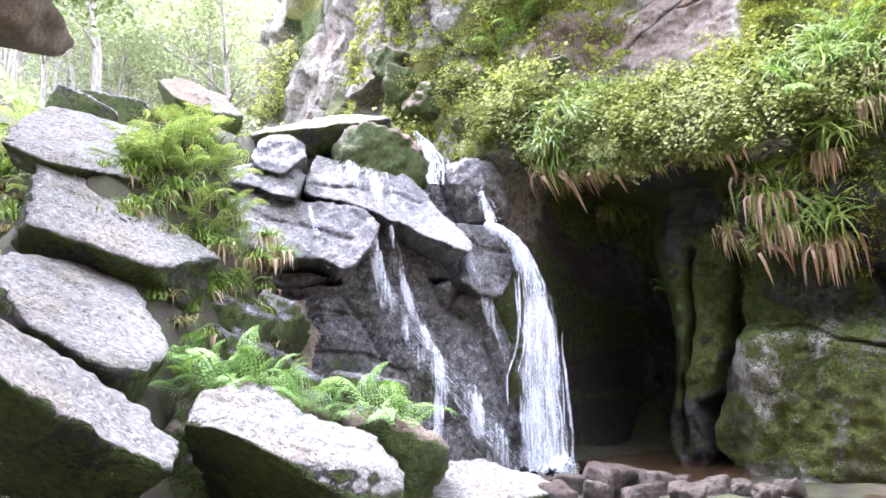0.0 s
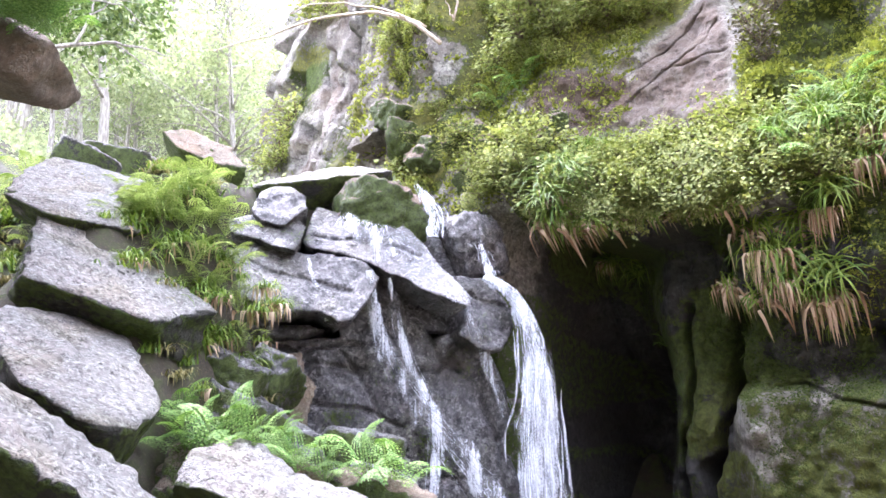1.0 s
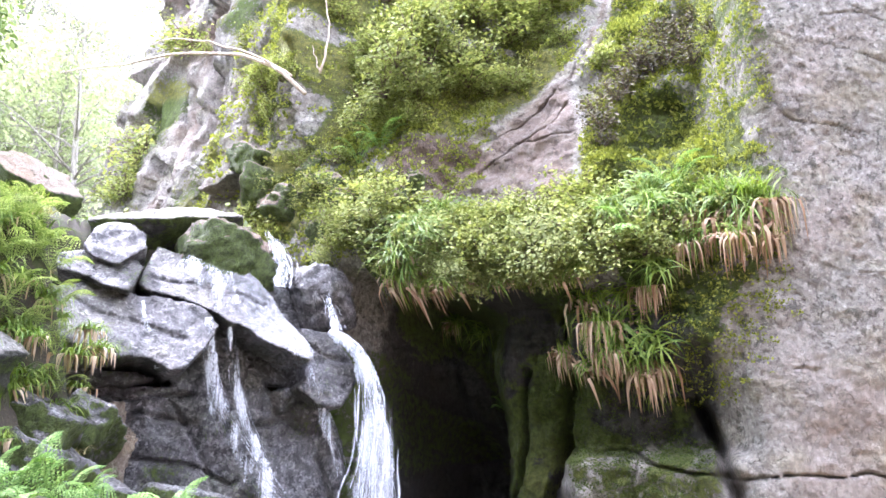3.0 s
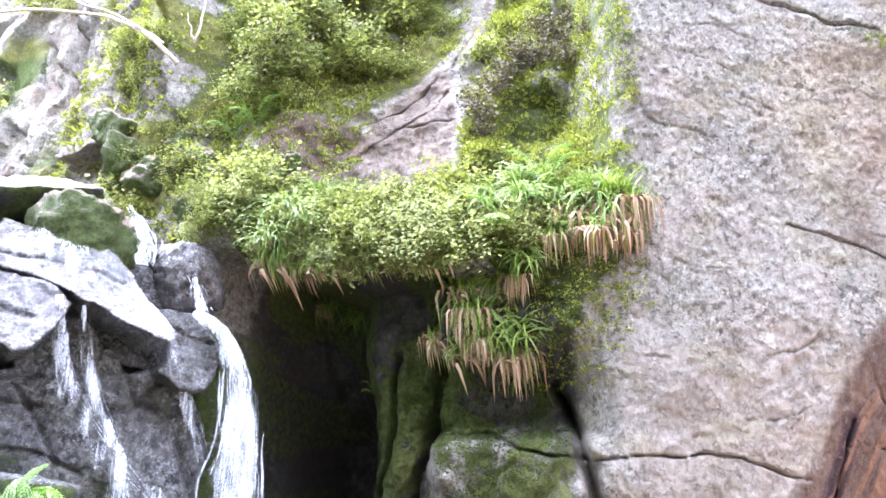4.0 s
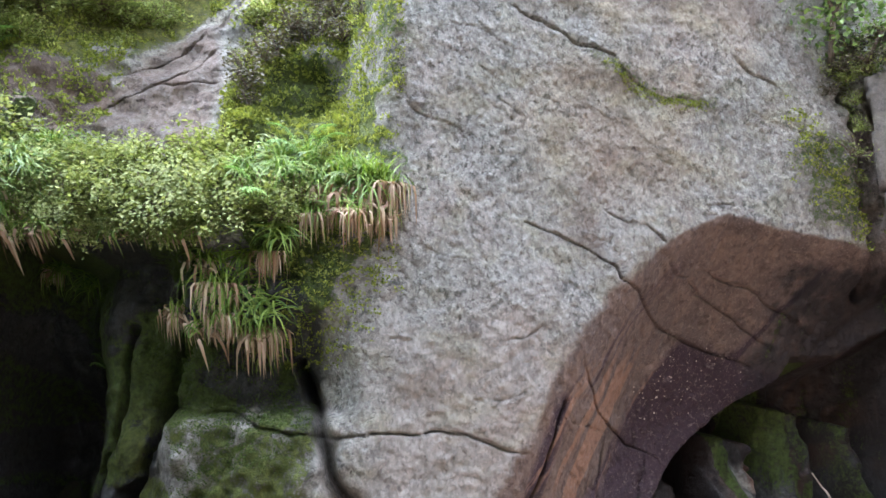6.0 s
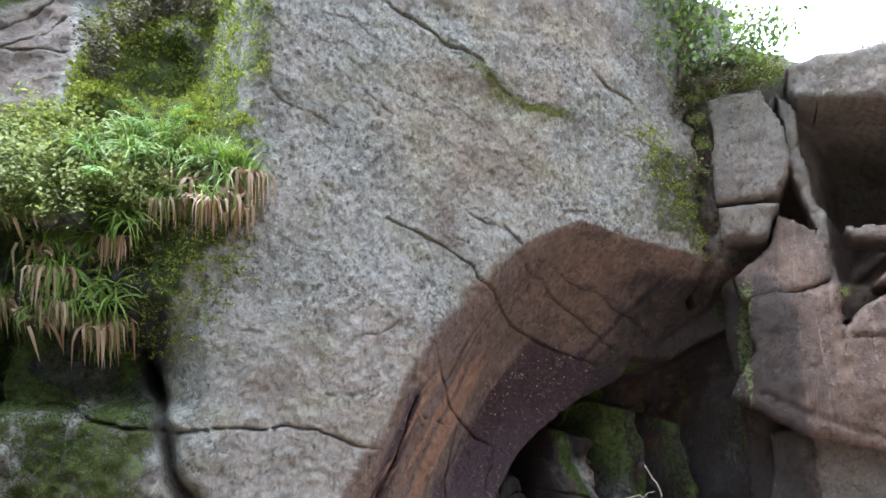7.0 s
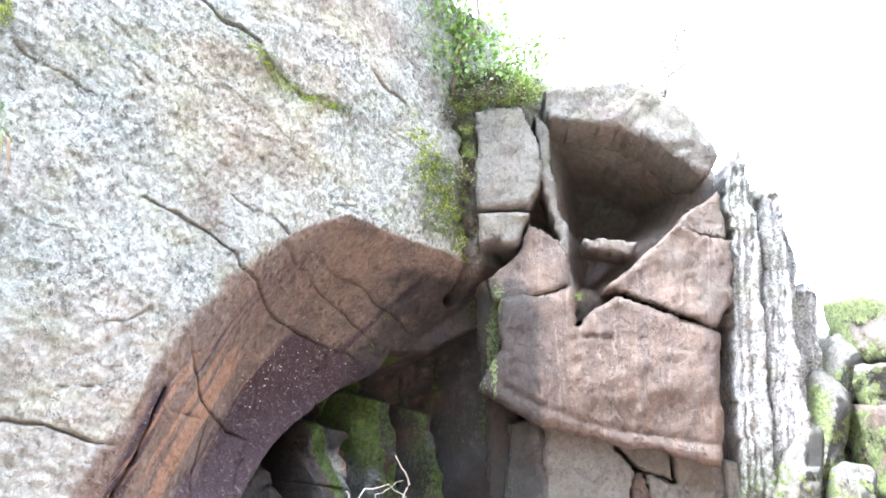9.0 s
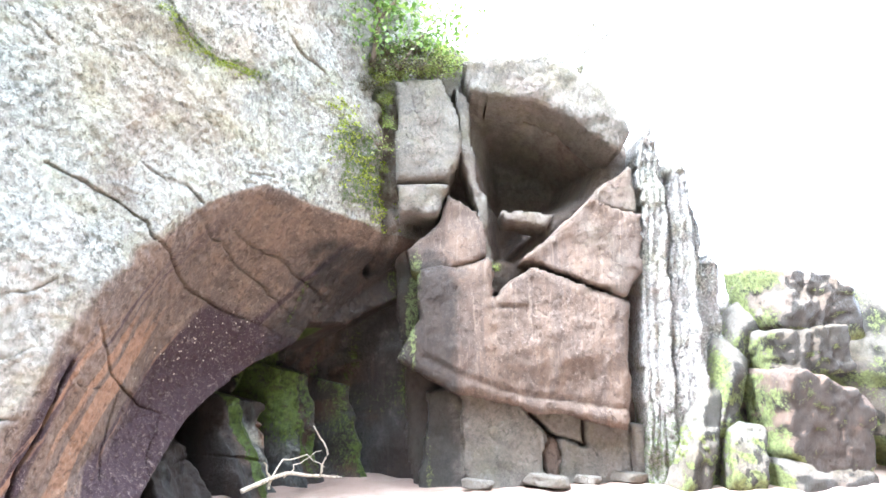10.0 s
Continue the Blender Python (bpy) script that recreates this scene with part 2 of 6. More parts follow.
def cliff_relief(s, z):
    p = np.stack([s, z, 0 * s], -1)
    d = 0.08 * fbm(p * 0.8, 2, 11) + 0.02 * fbm(p * 4.0, 2, 21)
    d = d + 0.012 * fbm(p * 16, 2, 31)
    wob = np.stack([s * 3, z * 3, 0 * s + 5], -1)
    sw, zw = s + 0.035 * fbm(wob, 2, 41), z + 0.035 * fbm(wob + 9, 2, 43)
    uneven = 0.75 + 0.45 * vnoise(np.stack([s * 5, z * 5, 0 * s], -1), 45)
    for pts, width, deep in CRACKS:
        (a0, b0), (a1, b1) = np.min(pts, 0) - 4 * width, np.max(pts, 0) + 4 * width
        near = np.nonzero((sw > a0) & (sw < a1) & (zw > b0) & (zw < b1))
        if len(near[0]):
            r, where = line_dist(sw[near], zw[near], pts)
            thin = (0.35 + 0.65 * ramp(0.0, 0.3, where) * (1 - ramp(0.8, 1.0, where))) if width < 0.06 else 1.0
            d[near] -= 1.15 * deep * thin * np.exp(-(r / (width * (0.42 if width < 0.06 else 0.8) * uneven[near])) ** 2)
    rough = ramp(7.0, 8.0, s) * (1 - ramp(12.3, 13.0, s))
    d = d + rough * (0.11 * fbm(p * 2.2 + 3, 3, 51) + 0.22 * fbm(p * 0.9 + 7, 3, 52) * ramp(3.9, 4.6, z))
    upright = np.stack([s * 1.3, z * 0.55, 0 * s + 2], -1)
    crease = 0.35 * (0.5 - np.abs(fbm(upright, 3, 53))) + 0.14 * (0.5 - np.abs(fbm(upright * 3.3, 3, 57)))
    west = 1 - ramp(6.6, 7.8, s)
    if np.any(west > 0):
        d = d + west * (0.25 * crease + fractured(s + 0.12 * fbm(p * 1.5, 2, 61), z + 0.2 * fbm(p * 1.5 + 5, 2, 62)) + 0.05 * fbm(p * 3.1 + 40, 3, 58))
    d = d + rough * (1 - ramp(3.2, 3.7, z)) * 0.22 * crease
    hole = np.maximum(ramp(0.05, 0.4, inside(s, z, UNDERCUT)), 0.7 * ramp(8.3, 8.9, s) * (1 - ramp(9.2, 9.9, s)) * (1 - ramp(3.0, 3.5, z)))
    damp_side = ramp(9.2, 9.8, s) * (1 - ramp(12.2, 12.7, s)) * (1 - ramp(3.0, 3.4, z))
    d = d + damp_side * (0.05 * fbm(p * 5.0, 3, 63) + 0.05 * (0.4 - np.abs(fbm(p * [3.0, 1.6, 1.0] + 8, 2, 64))))
    d = d + hole * (0.28 * (0.4 - np.abs(fbm(np.stack([s * 2.4, z * 0.8, 0 * s + 6], -1), 3, 59))) + 0.08 * fbm(p * 3.5, 3, 60))
    return d


def cliff_at(s, z, out=0.0):
    s, z = np.atleast_1d(np.asarray(s, float)), np.atleast_1d(np.asarray(z, float))
    return CLIFF.place(s, z, cliff_depth(s, z) + cliff_relief(s, z) + out)
# ---- end of tools ----


# ---- materials ----
class Mat:
    """A node material: shade(bsdf, add, link) fills it."""

    def __init__(self, name):
        self.m = bpy.data.materials.new(name)
        self.m.use_nodes = True
        self.t = self.m.node_tree
        self.bsdf = self.t.nodes["Principled BSDF"]

    def add(self, kind, operation=None, blend_type=None, attribute_name=None):
        n = self.t.nodes.new("ShaderNode" + kind)
        if operation:
            n.operation = operation
        if blend_type:
            n.blend_type = blend_type
        if attribute_name:
            n.attribute_name = attribute_name
        return n

    def link(self, a, b):
        self.t.links.new(a, b)

    def coords(self, scale=(1, 1, 1)):
        tc, mp = self.add("TexCoord"), self.add("Mapping")
        mp.inputs["Scale"].default_value = scale
        self.link(tc.outputs["Object"], mp.inputs[0])
        return mp.outputs[0]

    def noise(self, scale, detail=4, rough=0.6, where=None, distort=0.0):
        n = self.add("TexNoise")
        n.inputs["Scale"].default_value, n.inputs["Detail"].default_value = scale, detail
        n.inputs["Roughness"].default_value, n.inputs["Distortion"].default_value = rough, distort
        self.link(where or self.coords(), n.inputs["Vector"])
        return n.outputs["Fac"]

    def band(self, value, lo, hi, to_lo=0.0, to_hi=1.0):
        n = self.add("MapRange")
        n.interpolation_type = "SMOOTHSTEP"
        for k, v in zip((1, 2, 3, 4), (lo, hi, to_lo, to_hi)):
            n.inputs[k].default_value = v
        self.link(value, n.inputs[0])
        return n.outputs[0]

    def sums(self, op, a, b):
        n = self.add("Math", operation=op)
        for k, v in enumerate((a, b)):
            if isinstance(v, (int, float)):
                n.inputs[k].default_value = v
            else:
                self.link(v, n.inputs[k])
        return n.outputs[0]

    def mix(self, fac, a, b, blend="MIX"):
        n = self.add("MixRGB", blend_type=blend)
        for k, v in enumerate((fac, a, b)):
            if isinstance(v, (int, float)):
                n.inputs[k].default_value = v
            elif isinstance(v, tuple):
                n.inputs[k].default_value = (*v, 1)
            else:
                self.link(v, n.inputs[k])
        return n.outputs[0]

    def weight(self, name):
        return self.add("Attribute", attribute_name=name).outputs["Fac"]

    def finish(self, colour, rough, height=None, bump=0.01, strength=0.8):
        for key, v in (("Base Color", colour), ("Roughness", rough)):
            if isinstance(v, (int, float)):
                self.bsdf.inputs[key].default_value = v
            elif isinstance(v, tuple):
                self.bsdf.inputs[key].default_value = (*v, 1)
            else:
                self.link(v, self.bsdf.inputs[key])
        if height is not None:
            b = self.add("Bump")
            b.inputs["Strength"].default_value, b.inputs["Distance"].default_value = strength, bump
            self.link(height, b.inputs["Height"])
            self.link(b.outputs[0], self.bsdf.inputs["Normal"])
        return self.m


def rock_material(name, grey, pink, lichen, grain=1.0, spots=1.0, moss_colour=(0.045, 0.06, 0.013), wet_shade_tint=(0.42, 0.42, 0.45), gloss=0.04, relief=0.04):
    """Granite with lichen; the weights red, moss and wet of the mesh lay rust, moss, water and painted shade on it."""
    m = Mat(name)
    big, mid, fine = m.noise(0.7, 4), m.noise(4.5, 5), m.noise(42 * grain, 5, 0.75)
    speck = m.noise(15 * grain, 6, 0.8)
    pits = m.noise(13 * grain, 5, 0.7, m.coords((1.0, 1.0, 0.9)), 0.3)
    crust = m.sums("SUBTRACT", 1.0, m.sums("MULTIPLY", m.weight("clean"), 0.88))       # how much lichen is left
    c = m.mix(m.band(big, 0.35, 0.65), grey, pink)
    c = m.mix(m.band(mid, 0.42, 0.62, 0.0, 0.45), c, tuple(v * 0.7 for v in grey))
    c = m.mix(m.sums("MULTIPLY", m.weight("clean"), 0.75), c, m.mix(m.band(mid, 0.4, 0.62), tuple(v * 1.22 for v in pink), tuple(v * 1.0 for v in pink)))
    c = m.mix(m.sums("MULTIPLY", m.band(speck, 0.53, 0.56, 0.0, 0.7 * spots), crust), c, lichen)
    c = m.mix(m.sums("MULTIPLY", m.band(fine, 0.5, 0.66, 0.0, 0.4 * spots), crust), c, tuple(v * 0.5 for v in grey))
    flock = m.noise(1.1, 4, 0.6, m.coords((1.0, 1.0, 1.5)), 0.6)       # dark lichen comes in drifts
    drift = m.sums("MULTIPLY", m.band(flock, 0.36, 0.58, 0.35, 1.0), crust)
    dots = m.noise(9 * grain, 4, 0.7, m.coords((1.0, 1.0, 0.85)))
    c = m.mix(m.sums("MULTIPLY", m.band(dots, 0.55, 0.59, 0.0, 0.6 * spots), drift), c, tuple(v * 0.42 for v in grey))
    c = m.mix(m.sums("MULTIPLY", m.band(pits, 0.545, 0.585, 0.0, 0.7 * spots), drift), c, tuple(v * 0.36 for v in grey))
    rosette = m.noise(13 * grain, 2, 0.6)
    c = m.mix(m.sums("MULTIPLY", m.band(rosette, 0.61, 0.64, 0.0, 0.5 * spots), crust), c, tuple(min(v * 1.15, 0.65) for v in lichen))
    tone = m.noise(1.7, 3, 0.5, m.coords((1.0, 1.0, 1.6)), 0.4)
    c = m.mix(m.band(tone, 0.46, 0.66, 0.0, 0.5), c, m.mix(1.0, c, (0.92, 0.92, 0.72), "MULTIPLY"))
    c = m.mix(m.weight("warm"), c, m.mix(1.0, c, (1.02, 0.93, 0.76), "MULTIPLY"))
    pale = m.noise(0.9, 3, 0.5, m.coords((1.3, 1.3, 1.0)), 0.5)
    c = m.mix(m.band(pale, 0.48, 0.62, 0.0, 0.8), c, m.mix(1.0, c, (1.02, 0.985, 0.97), "MULTIPLY"))
    cool = m.noise(1.3, 4, 0.6, m.coords((1.0, 1.0, 1.2)), 0.8)
    c = m.mix(m.sums("MULTIPLY", m.band(cool, 0.52, 0.68, 0.0, 0.7), crust), c, m.mix(1.0, c, (0.66, 0.66, 0.68), "MULTIPLY"))
    cell = m.add("TexVoronoi")
    cell.inputs["Scale"].default_value = 34 * grain
    m.link(m.coords((1.0, 1.0, 0.8)), cell.inputs["Vector"])
    shade = m.sums("ADD", 1.0 - 0.16 * spots, m.sums("MULTIPLY", m.band(cell.outputs["Color"], 0.1, 0.9), 0.32 * spots))
    c = m.mix(1.0, c, shade, "MULTIPLY")
    # rust-red, lichen-free rock with streaks running down
    streak = m.noise(1.0, 5, 0.6, m.coords((2.6, 2.6, 0.35)), 0.8)
    thin = m.noise(1.0, 4, 0.6, m.coords((13, 13, 0.9)), 0.6)
    r = m.mix(m.band(streak, 0.36, 0.64), (0.195, 0.132, 0.096), (0.125, 0.09, 0.072))
    r = m.mix(m.band(mid, 0.4, 0.62, 0.0, 0.6), r, (0.148, 0.108, 0.084))
    r = m.mix(m.band(thin, 0.54, 0.7, 0.0, 0.5), r, (0.29, 0.215, 0.17))
    run = m.sums("ADD", m.weight("streak"), m.sums("MULTIPLY", m.sums("SUBTRACT", thin, 0.5), 0.5))
    r = m.mix(m.band(run, 0.12, 0.8, 0.0, 0.94), r, (0.048, 0.027, 0.034))
    r = m.mix(m.band(m.sums("ADD", m.weight("ochre"), m.sums("MULTIPLY", m.sums("SUBTRACT", thin, 0.5), 0.9)), 0.15, 0.9, 0.0, 0.7), r, (0.36, 0.2, 0.118))
    r = m.mix(m.band(fine, 0.57, 0.66, 0.0, 0.5), r, (0.33, 0.25, 0.205))
    r = m.mix(m.band(pits, 0.57, 0.6, 0.0, 0.35), r, (0.06, 0.04, 0.033))
    r = m.mix(m.band(speck, 0.57, 0.61, 0.0, 0.45), r, (0.3, 0.235, 0.19))
    r = m.mix(0.5, r, m.mix(1.0, r, shade, "MULTIPLY"))
    edge = m.sums("ADD", m.weight("red"), m.sums("MULTIPLY", m.sums("SUBTRACT", mid, 0.5), 0.5))
    c = m.mix(m.band(edge, 0.3, 0.75), c, r)
    # wet stone is darker and glossy; the same weight also paints in shade
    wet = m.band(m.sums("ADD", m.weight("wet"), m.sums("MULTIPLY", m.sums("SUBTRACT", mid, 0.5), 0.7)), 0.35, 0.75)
    c = m.mix(wet, c, m.mix(1.0, c, wet_shade_tint, "MULTIPLY"))
    mosses = m.mix(m.band(speck, 0.35, 0.65), moss_colour, tuple(v * 2.6 for v in moss_colour))
    mosses = m.mix(m.weight("golden"), mosses, m.mix(m.band(speck, 0.35, 0.65), (0.08, 0.085, 0.018), (0.22, 0.215, 0.05)))     # brighter golden moss where the open slope is lit
    mw = m.band(m.sums("ADD", m.weight("moss"), m.sums("MULTIPLY", m.sums("SUBTRACT", speck, 0.5), 1.3)), 0.4, 0.62)
    c = m.mix(mw, c, mosses)
    rough = m.sums("SUBTRACT", 0.88, m.sums("MULTIPLY", wet, 0.3 + 0.35 * gloss))
    h = m.sums("SUBTRACT", m.sums("ADD", m.sums("MULTIPLY", fine, 0.5), m.sums("ADD", speck, m.sums("MULTIPLY", mw, m.noise(60, 3)))), m.band(pits, 0.53, 0.64, 0.0, 0.6))
    m.bsdf.inputs["Specular IOR Level"].default_value = 0.35
    m.bsdf.inputs["Coat Roughness"].default_value = 0.16
    m.link(m.sums("MULTIPLY", wet, gloss), m.bsdf.inputs["Coat Weight"])
    return m.finish(c, rough, h, relief, 0.9)


def leaf_material(name, low, high, gloss=0.5, clear=0.35, glow=(1.0, 1.0, 0.6)):
    m = Mat(name)
    rnd = m.add("NewGeometry").outputs["Random Per Island"]
    ob = m.add("ObjectInfo").outputs["Random"]
    c = m.mix(m.band(rnd, 0.0, 1.0), low, high)
    c = m.mix(m.band(ob, 0.2, 1.0, 0.0, 0.35), c, tuple(v * 0.6 for v in low))
    m.finish(c, gloss)
    tr = m.add("BsdfTranslucent")
    m.link(m.mix(1.0, c, glow, "MULTIPLY"), tr.inputs[0])
    mx = m.add("MixShader")
    mx.inputs[0].default_value = clear
    m.link(m.bsdf.outputs[0], mx.inputs[1])
    m.link(tr.outputs[0], mx.inputs[2])
    m.link(mx.outputs[0], m.t.nodes["Material Output"].inputs[0])
    return m.m


def bark_material(name, a, b):
    m = Mat(name)
    n = m.noise(1.0, 5, 0.6, m.coords((30, 30, 6)))
    return m.finish(m.mix(m.band(n, 0.35, 0.65), a, b), 0.85, n, 0.02)


def water_material(name, cover, tint=(0.88, 0.91, 0.95), fine=1.0):
    """Broken white water: froth with clear gaps."""
    m = Mat(name)
    v = m.sums("ADD", m.sums("MULTIPLY", m.noise(1.0, 4, 0.65, m.coords((30 * fine, 30 * fine, 2.2 * fine)), 0.3), 0.6), m.sums("MULTIPLY", m.noise(60 * fine, 3, 0.7), 0.4))
    w = m.sums("ADD", v, m.sums("MULTIPLY", m.sums("SUBTRACT", m.weight("core"), 0.6), 0.3))
    m.finish(tint, 0.2, v, 0.02)
    m.link(m.band(w, cover - 0.1, cover + 0.17, 0.0, 0.78), m.bsdf.inputs["Alpha"])
    return m.m


GRANITE = rock_material("lichened_granite", (0.29, 0.275, 0.235), (0.322, 0.286, 0.247), (0.4, 0.384, 0.335), 1.0, 0.95, wet_shade_tint=(0.22, 0.23, 0.25), relief=0.03)
SMOOTH = rock_material("worn_granite", (0.19, 0.168, 0.138), (0.205, 0.168, 0.138), (0.27, 0.245, 0.21), 1.3, 0.38, wet_shade_tint=(0.3, 0.3, 0.3), moss_colour=(0.1, 0.11, 0.04))
BOULDER = rock_material("boulder_granite", (0.3, 0.286, 0.256), (0.335, 0.296, 0.27), (0.47, 0.455, 0.42), 1.3, 1.1, wet_shade_tint=(0.17, 0.17, 0.145))
BROWN = rock_material("brown_granite", (0.27, 0.22, 0.165), (0.3, 0.22, 0.16), (0.42, 0.38, 0.3), 1.6, 0.6)
WETROCK = rock_material("stream_granite", (0.22, 0.215, 0.205), (0.23, 0.215, 0.205), (0.42, 0.415, 0.395), 1.1, 1.3, wet_shade_tint=(0.66, 0.65, 0.67), gloss=0.18, relief=0.035)
LEAF = leaf_material("bilberry_leaf", (0.19, 0.235, 0.06), (0.46, 0.49, 0.17), 0.7, 0.4)
GRASS = leaf_material("woodrush_blade", (0.11, 0.2, 0.022), (0.34, 0.45, 0.08))
DEAD = leaf_material("withered_blade", (0.36, 0.22, 0.13), (0.74, 0.58, 0.42), 0.7, 0.25)
STRAW = leaf_material("straw_blade", (0.24, 0.22, 0.08), (0.6, 0.52, 0.26), 0.6, 0.3)
FERN = leaf_material("fern_frond", (0.13, 0.28, 0.05), (0.42, 0.6, 0.18))
MOSS = leaf_material("moss_leaflet", (0.17, 0.21, 0.035), (0.46, 0.49, 0.1), 0.8, 0.35)
YOUNG = leaf_material("young_fern_frond", (0.25, 0.35, 0.09), (0.57, 0.65, 0.28), 0.5, 0.45)
# darker copy of MOSS for shaded rock, the shade put into the colour
SHADEMOSS = leaf_material("deep_moss_leaflet", (0.05, 0.085, 0.014), (0.19, 0.25, 0.05), 0.8, 0.2)
HEATHER = leaf_material("heather_sprig", (0.07, 0.065, 0.035), (0.19, 0.165, 0.1), 0.8, 0.2)
CANOPY = leaf_material("birch_leaf", (0.3, 0.35, 0.18), (0.54, 0.59, 0.36), 0.5, 0.5, (1.0, 1.0, 0.82))
SPRAY = leaf_material("drooping_birch_leaf", (0.1, 0.16, 0.045), (0.32, 0.42, 0.16))
BROW = leaf_material("sapling_leaf", (0.09, 0.15, 0.03), (0.3, 0.4, 0.12))
BARK = bark_material("grey_bark", (0.26, 0.23, 0.2), (0.5, 0.46, 0.4))
TWIG = bark_material("brown_twig", (0.09, 0.06, 0.04), (0.2, 0.14, 0.1))
DRIFT = bark_material("bleached_driftwood", (0.42, 0.33, 0.24), (0.7, 0.6, 0.48))
FALL = water_material("falling_water", 0.53, (0.82, 0.86, 0.91))
THREAD = water_material("water_thread", 0.555)
GLINTS = water_material("water_film", 0.585, fine=1.6)


def sand_material():
    m = Mat("wet_sand")
    a, b, fine = m.noise(0.8, 4), m.noise(5, 4), m.noise(60, 4, 0.7)
    c = m.mix(m.band(a, 0.35, 0.65), (0.40, 0.29, 0.23), (0.31, 0.21, 0.16))
    c = m.mix(m.band(b, 0.5, 0.7, 0.0, 0.5), c, (0.25, 0.17, 0.12))
    soil = m.mix(m.band(b, 0.4, 0.65), (0.05, 0.04, 0.026), (0.06, 0.075, 0.022))
    soil = m.mix(m.band(fine, 0.55, 0.65, 0.0, 0.6), soil, (0.16, 0.12, 0.07))
    c = m.mix(m.weight("soil"), c, soil)
    return m.finish(c, 0.8, m.sums("ADD", fine, b), 0.02)


def pool_material():
    m = Mat("peaty_water")
    n = m.noise(7, 4, 0.6, m.coords((1, 1, 1)), 0.5)
    m.bsdf.inputs["IOR"].default_value = 1.33
    m.bsdf.inputs["Alpha"].default_value = 0.55
    return m.finish((0.10, 0.045, 0.018), 0.06, n, 0.03, 0.6)


SAND, POOL = sand_material(), pool_material()


# ---- builders ----
def mesh_data(name, verts, faces, material, weights=None, smooth=True):
    me = bpy.data.meshes.new(name)
    me.from_pydata(np.asarray(verts).tolist(), [], np.asarray(faces).tolist() if isinstance(faces, np.ndarray) else faces)
    me.materials.append(material)
    for key, w in (weights or {}).items():
        me.attributes.new(key, "FLOAT", "POINT").data.foreach_set("value", np.asarray(w, np.float32).ravel())
    if smooth:
        me.polygons.foreach_set("use_smooth", np.ones(len(me.polygons), bool))
    me.update()
    return me


def part(name, me, parent=None, label="", at=None):
    """Links mesh data as one object under a thing."""
    ob = new(name, me)
    ob.parent = parent
    if at is not None:
        ob.matrix_basis = at
    return tagged(ob, label)


def thing(name, label, category, group="", kind="", at=None):
    e = tagged(new(name), label, category, group, kind)
    e.empty_display_size = 0.1
    if at is not None:
        e.matrix_basis = at
    return e


def grid_faces(nu, nv):
    i = np.arange((nu - 1) * (nv - 1))
    a = (i // (nv - 1)) * nv + i % (nv - 1)
    return np.stack([a, a + nv, a + nv + 1, a + 1], -1)


def block_mesh(name, chart, poly, front, back, edge, material, seed=0, res=0.035, amp=0.04, weights=None, lean=0.0, turn=0.0, cracks=(), hollows=(), rugged=0.0):
    """A rock block that stands out of a chart: its outline, its face with rounded edges, and its sides down to the back."""
    P = np.array(poly, float)
    lo, hi = P.min(0) - 2.5 * res, P.max(0) + 2.5 * res
    nu, nv = [int(math.ceil(v / res)) + 1 for v in hi - lo]
    s, z = np.meshgrid(np.linspace(lo[0], hi[0], nu), np.linspace(lo[1], hi[1], nv), indexing="ij")
    w = np.stack([s * 2.2, z * 2.2, 0 * s + seed], -1)
    sw, zw = s + 0.05 * fbm(w, 3, seed), z + 0.05 * fbm(w + 31, 3, seed + 5)
    sd = inside(sw, zw, poly)
    mid = P.mean(0)
    face = front + lean * (z - mid[1]) + turn * (s - mid[0])
    p = np.stack([s, z, 0 * s + seed * 3.1], -1)
    face = face + amp * fbm(p * 1.5, 4, seed + 2) + 0.014 * fbm(p * 14, 2, seed + 7)
    if rugged:
        face = face + rugged * (0.9 - 2.2 * np.abs(fbm(p * 2.6, 3, seed + 11))) * 0.6 + 0.4 * rugged * fbm(p * 7, 3, seed + 13)
    for pts, width, deep in cracks:
        r, _ = line_dist(sw, zw, pts)
        face = face - deep * np.exp(-(r / width) ** 2)
    for ring, deep, soft in hollows:
        face = face - deep * ramp(0.0, soft, inside(sw, zw, ring))
    e = np.clip(sd / edge, 0, 1)
    d = face - edge * (1 - np.sqrt(1 - (1 - e) ** 2))
    gs, gz = np.gradient(sd, s[1, 0] - s[0, 0], z[0, 1] - z[0, 0])
    g = np.maximum(np.hypot(gs, gz), 0.3)
    out = sd < 0
    ring = out & (sd > -1.6 * res)
    # the outermost ring is drawn to the outline and dropped to the back
    s2, z2 = np.where(out, s - sd * gs / g ** 2, s), np.where(out, z - sd * gz / g ** 2, z)
    d = np.where(out, back, d)
    v = chart.place(s2, z2, d).reshape(-1, 3)
    f = grid_faces(nu, nv)
    keep = (~out).ravel()
    near = (ring | ~out).ravel()
    f = f[keep[f].any(1) & near[f].all(1)]
    used = np.unique(f)
    back_to = np.full(len(v), -1)
    back_to[used] = np.arange(len(used))
    ws = {k: np.broadcast_to(fn(s2, z2, sd), s.shape).ravel()[used] for k, fn in (weights or {}).items()}
    return mesh_data(name, v[used], back_to[f], material, ws)


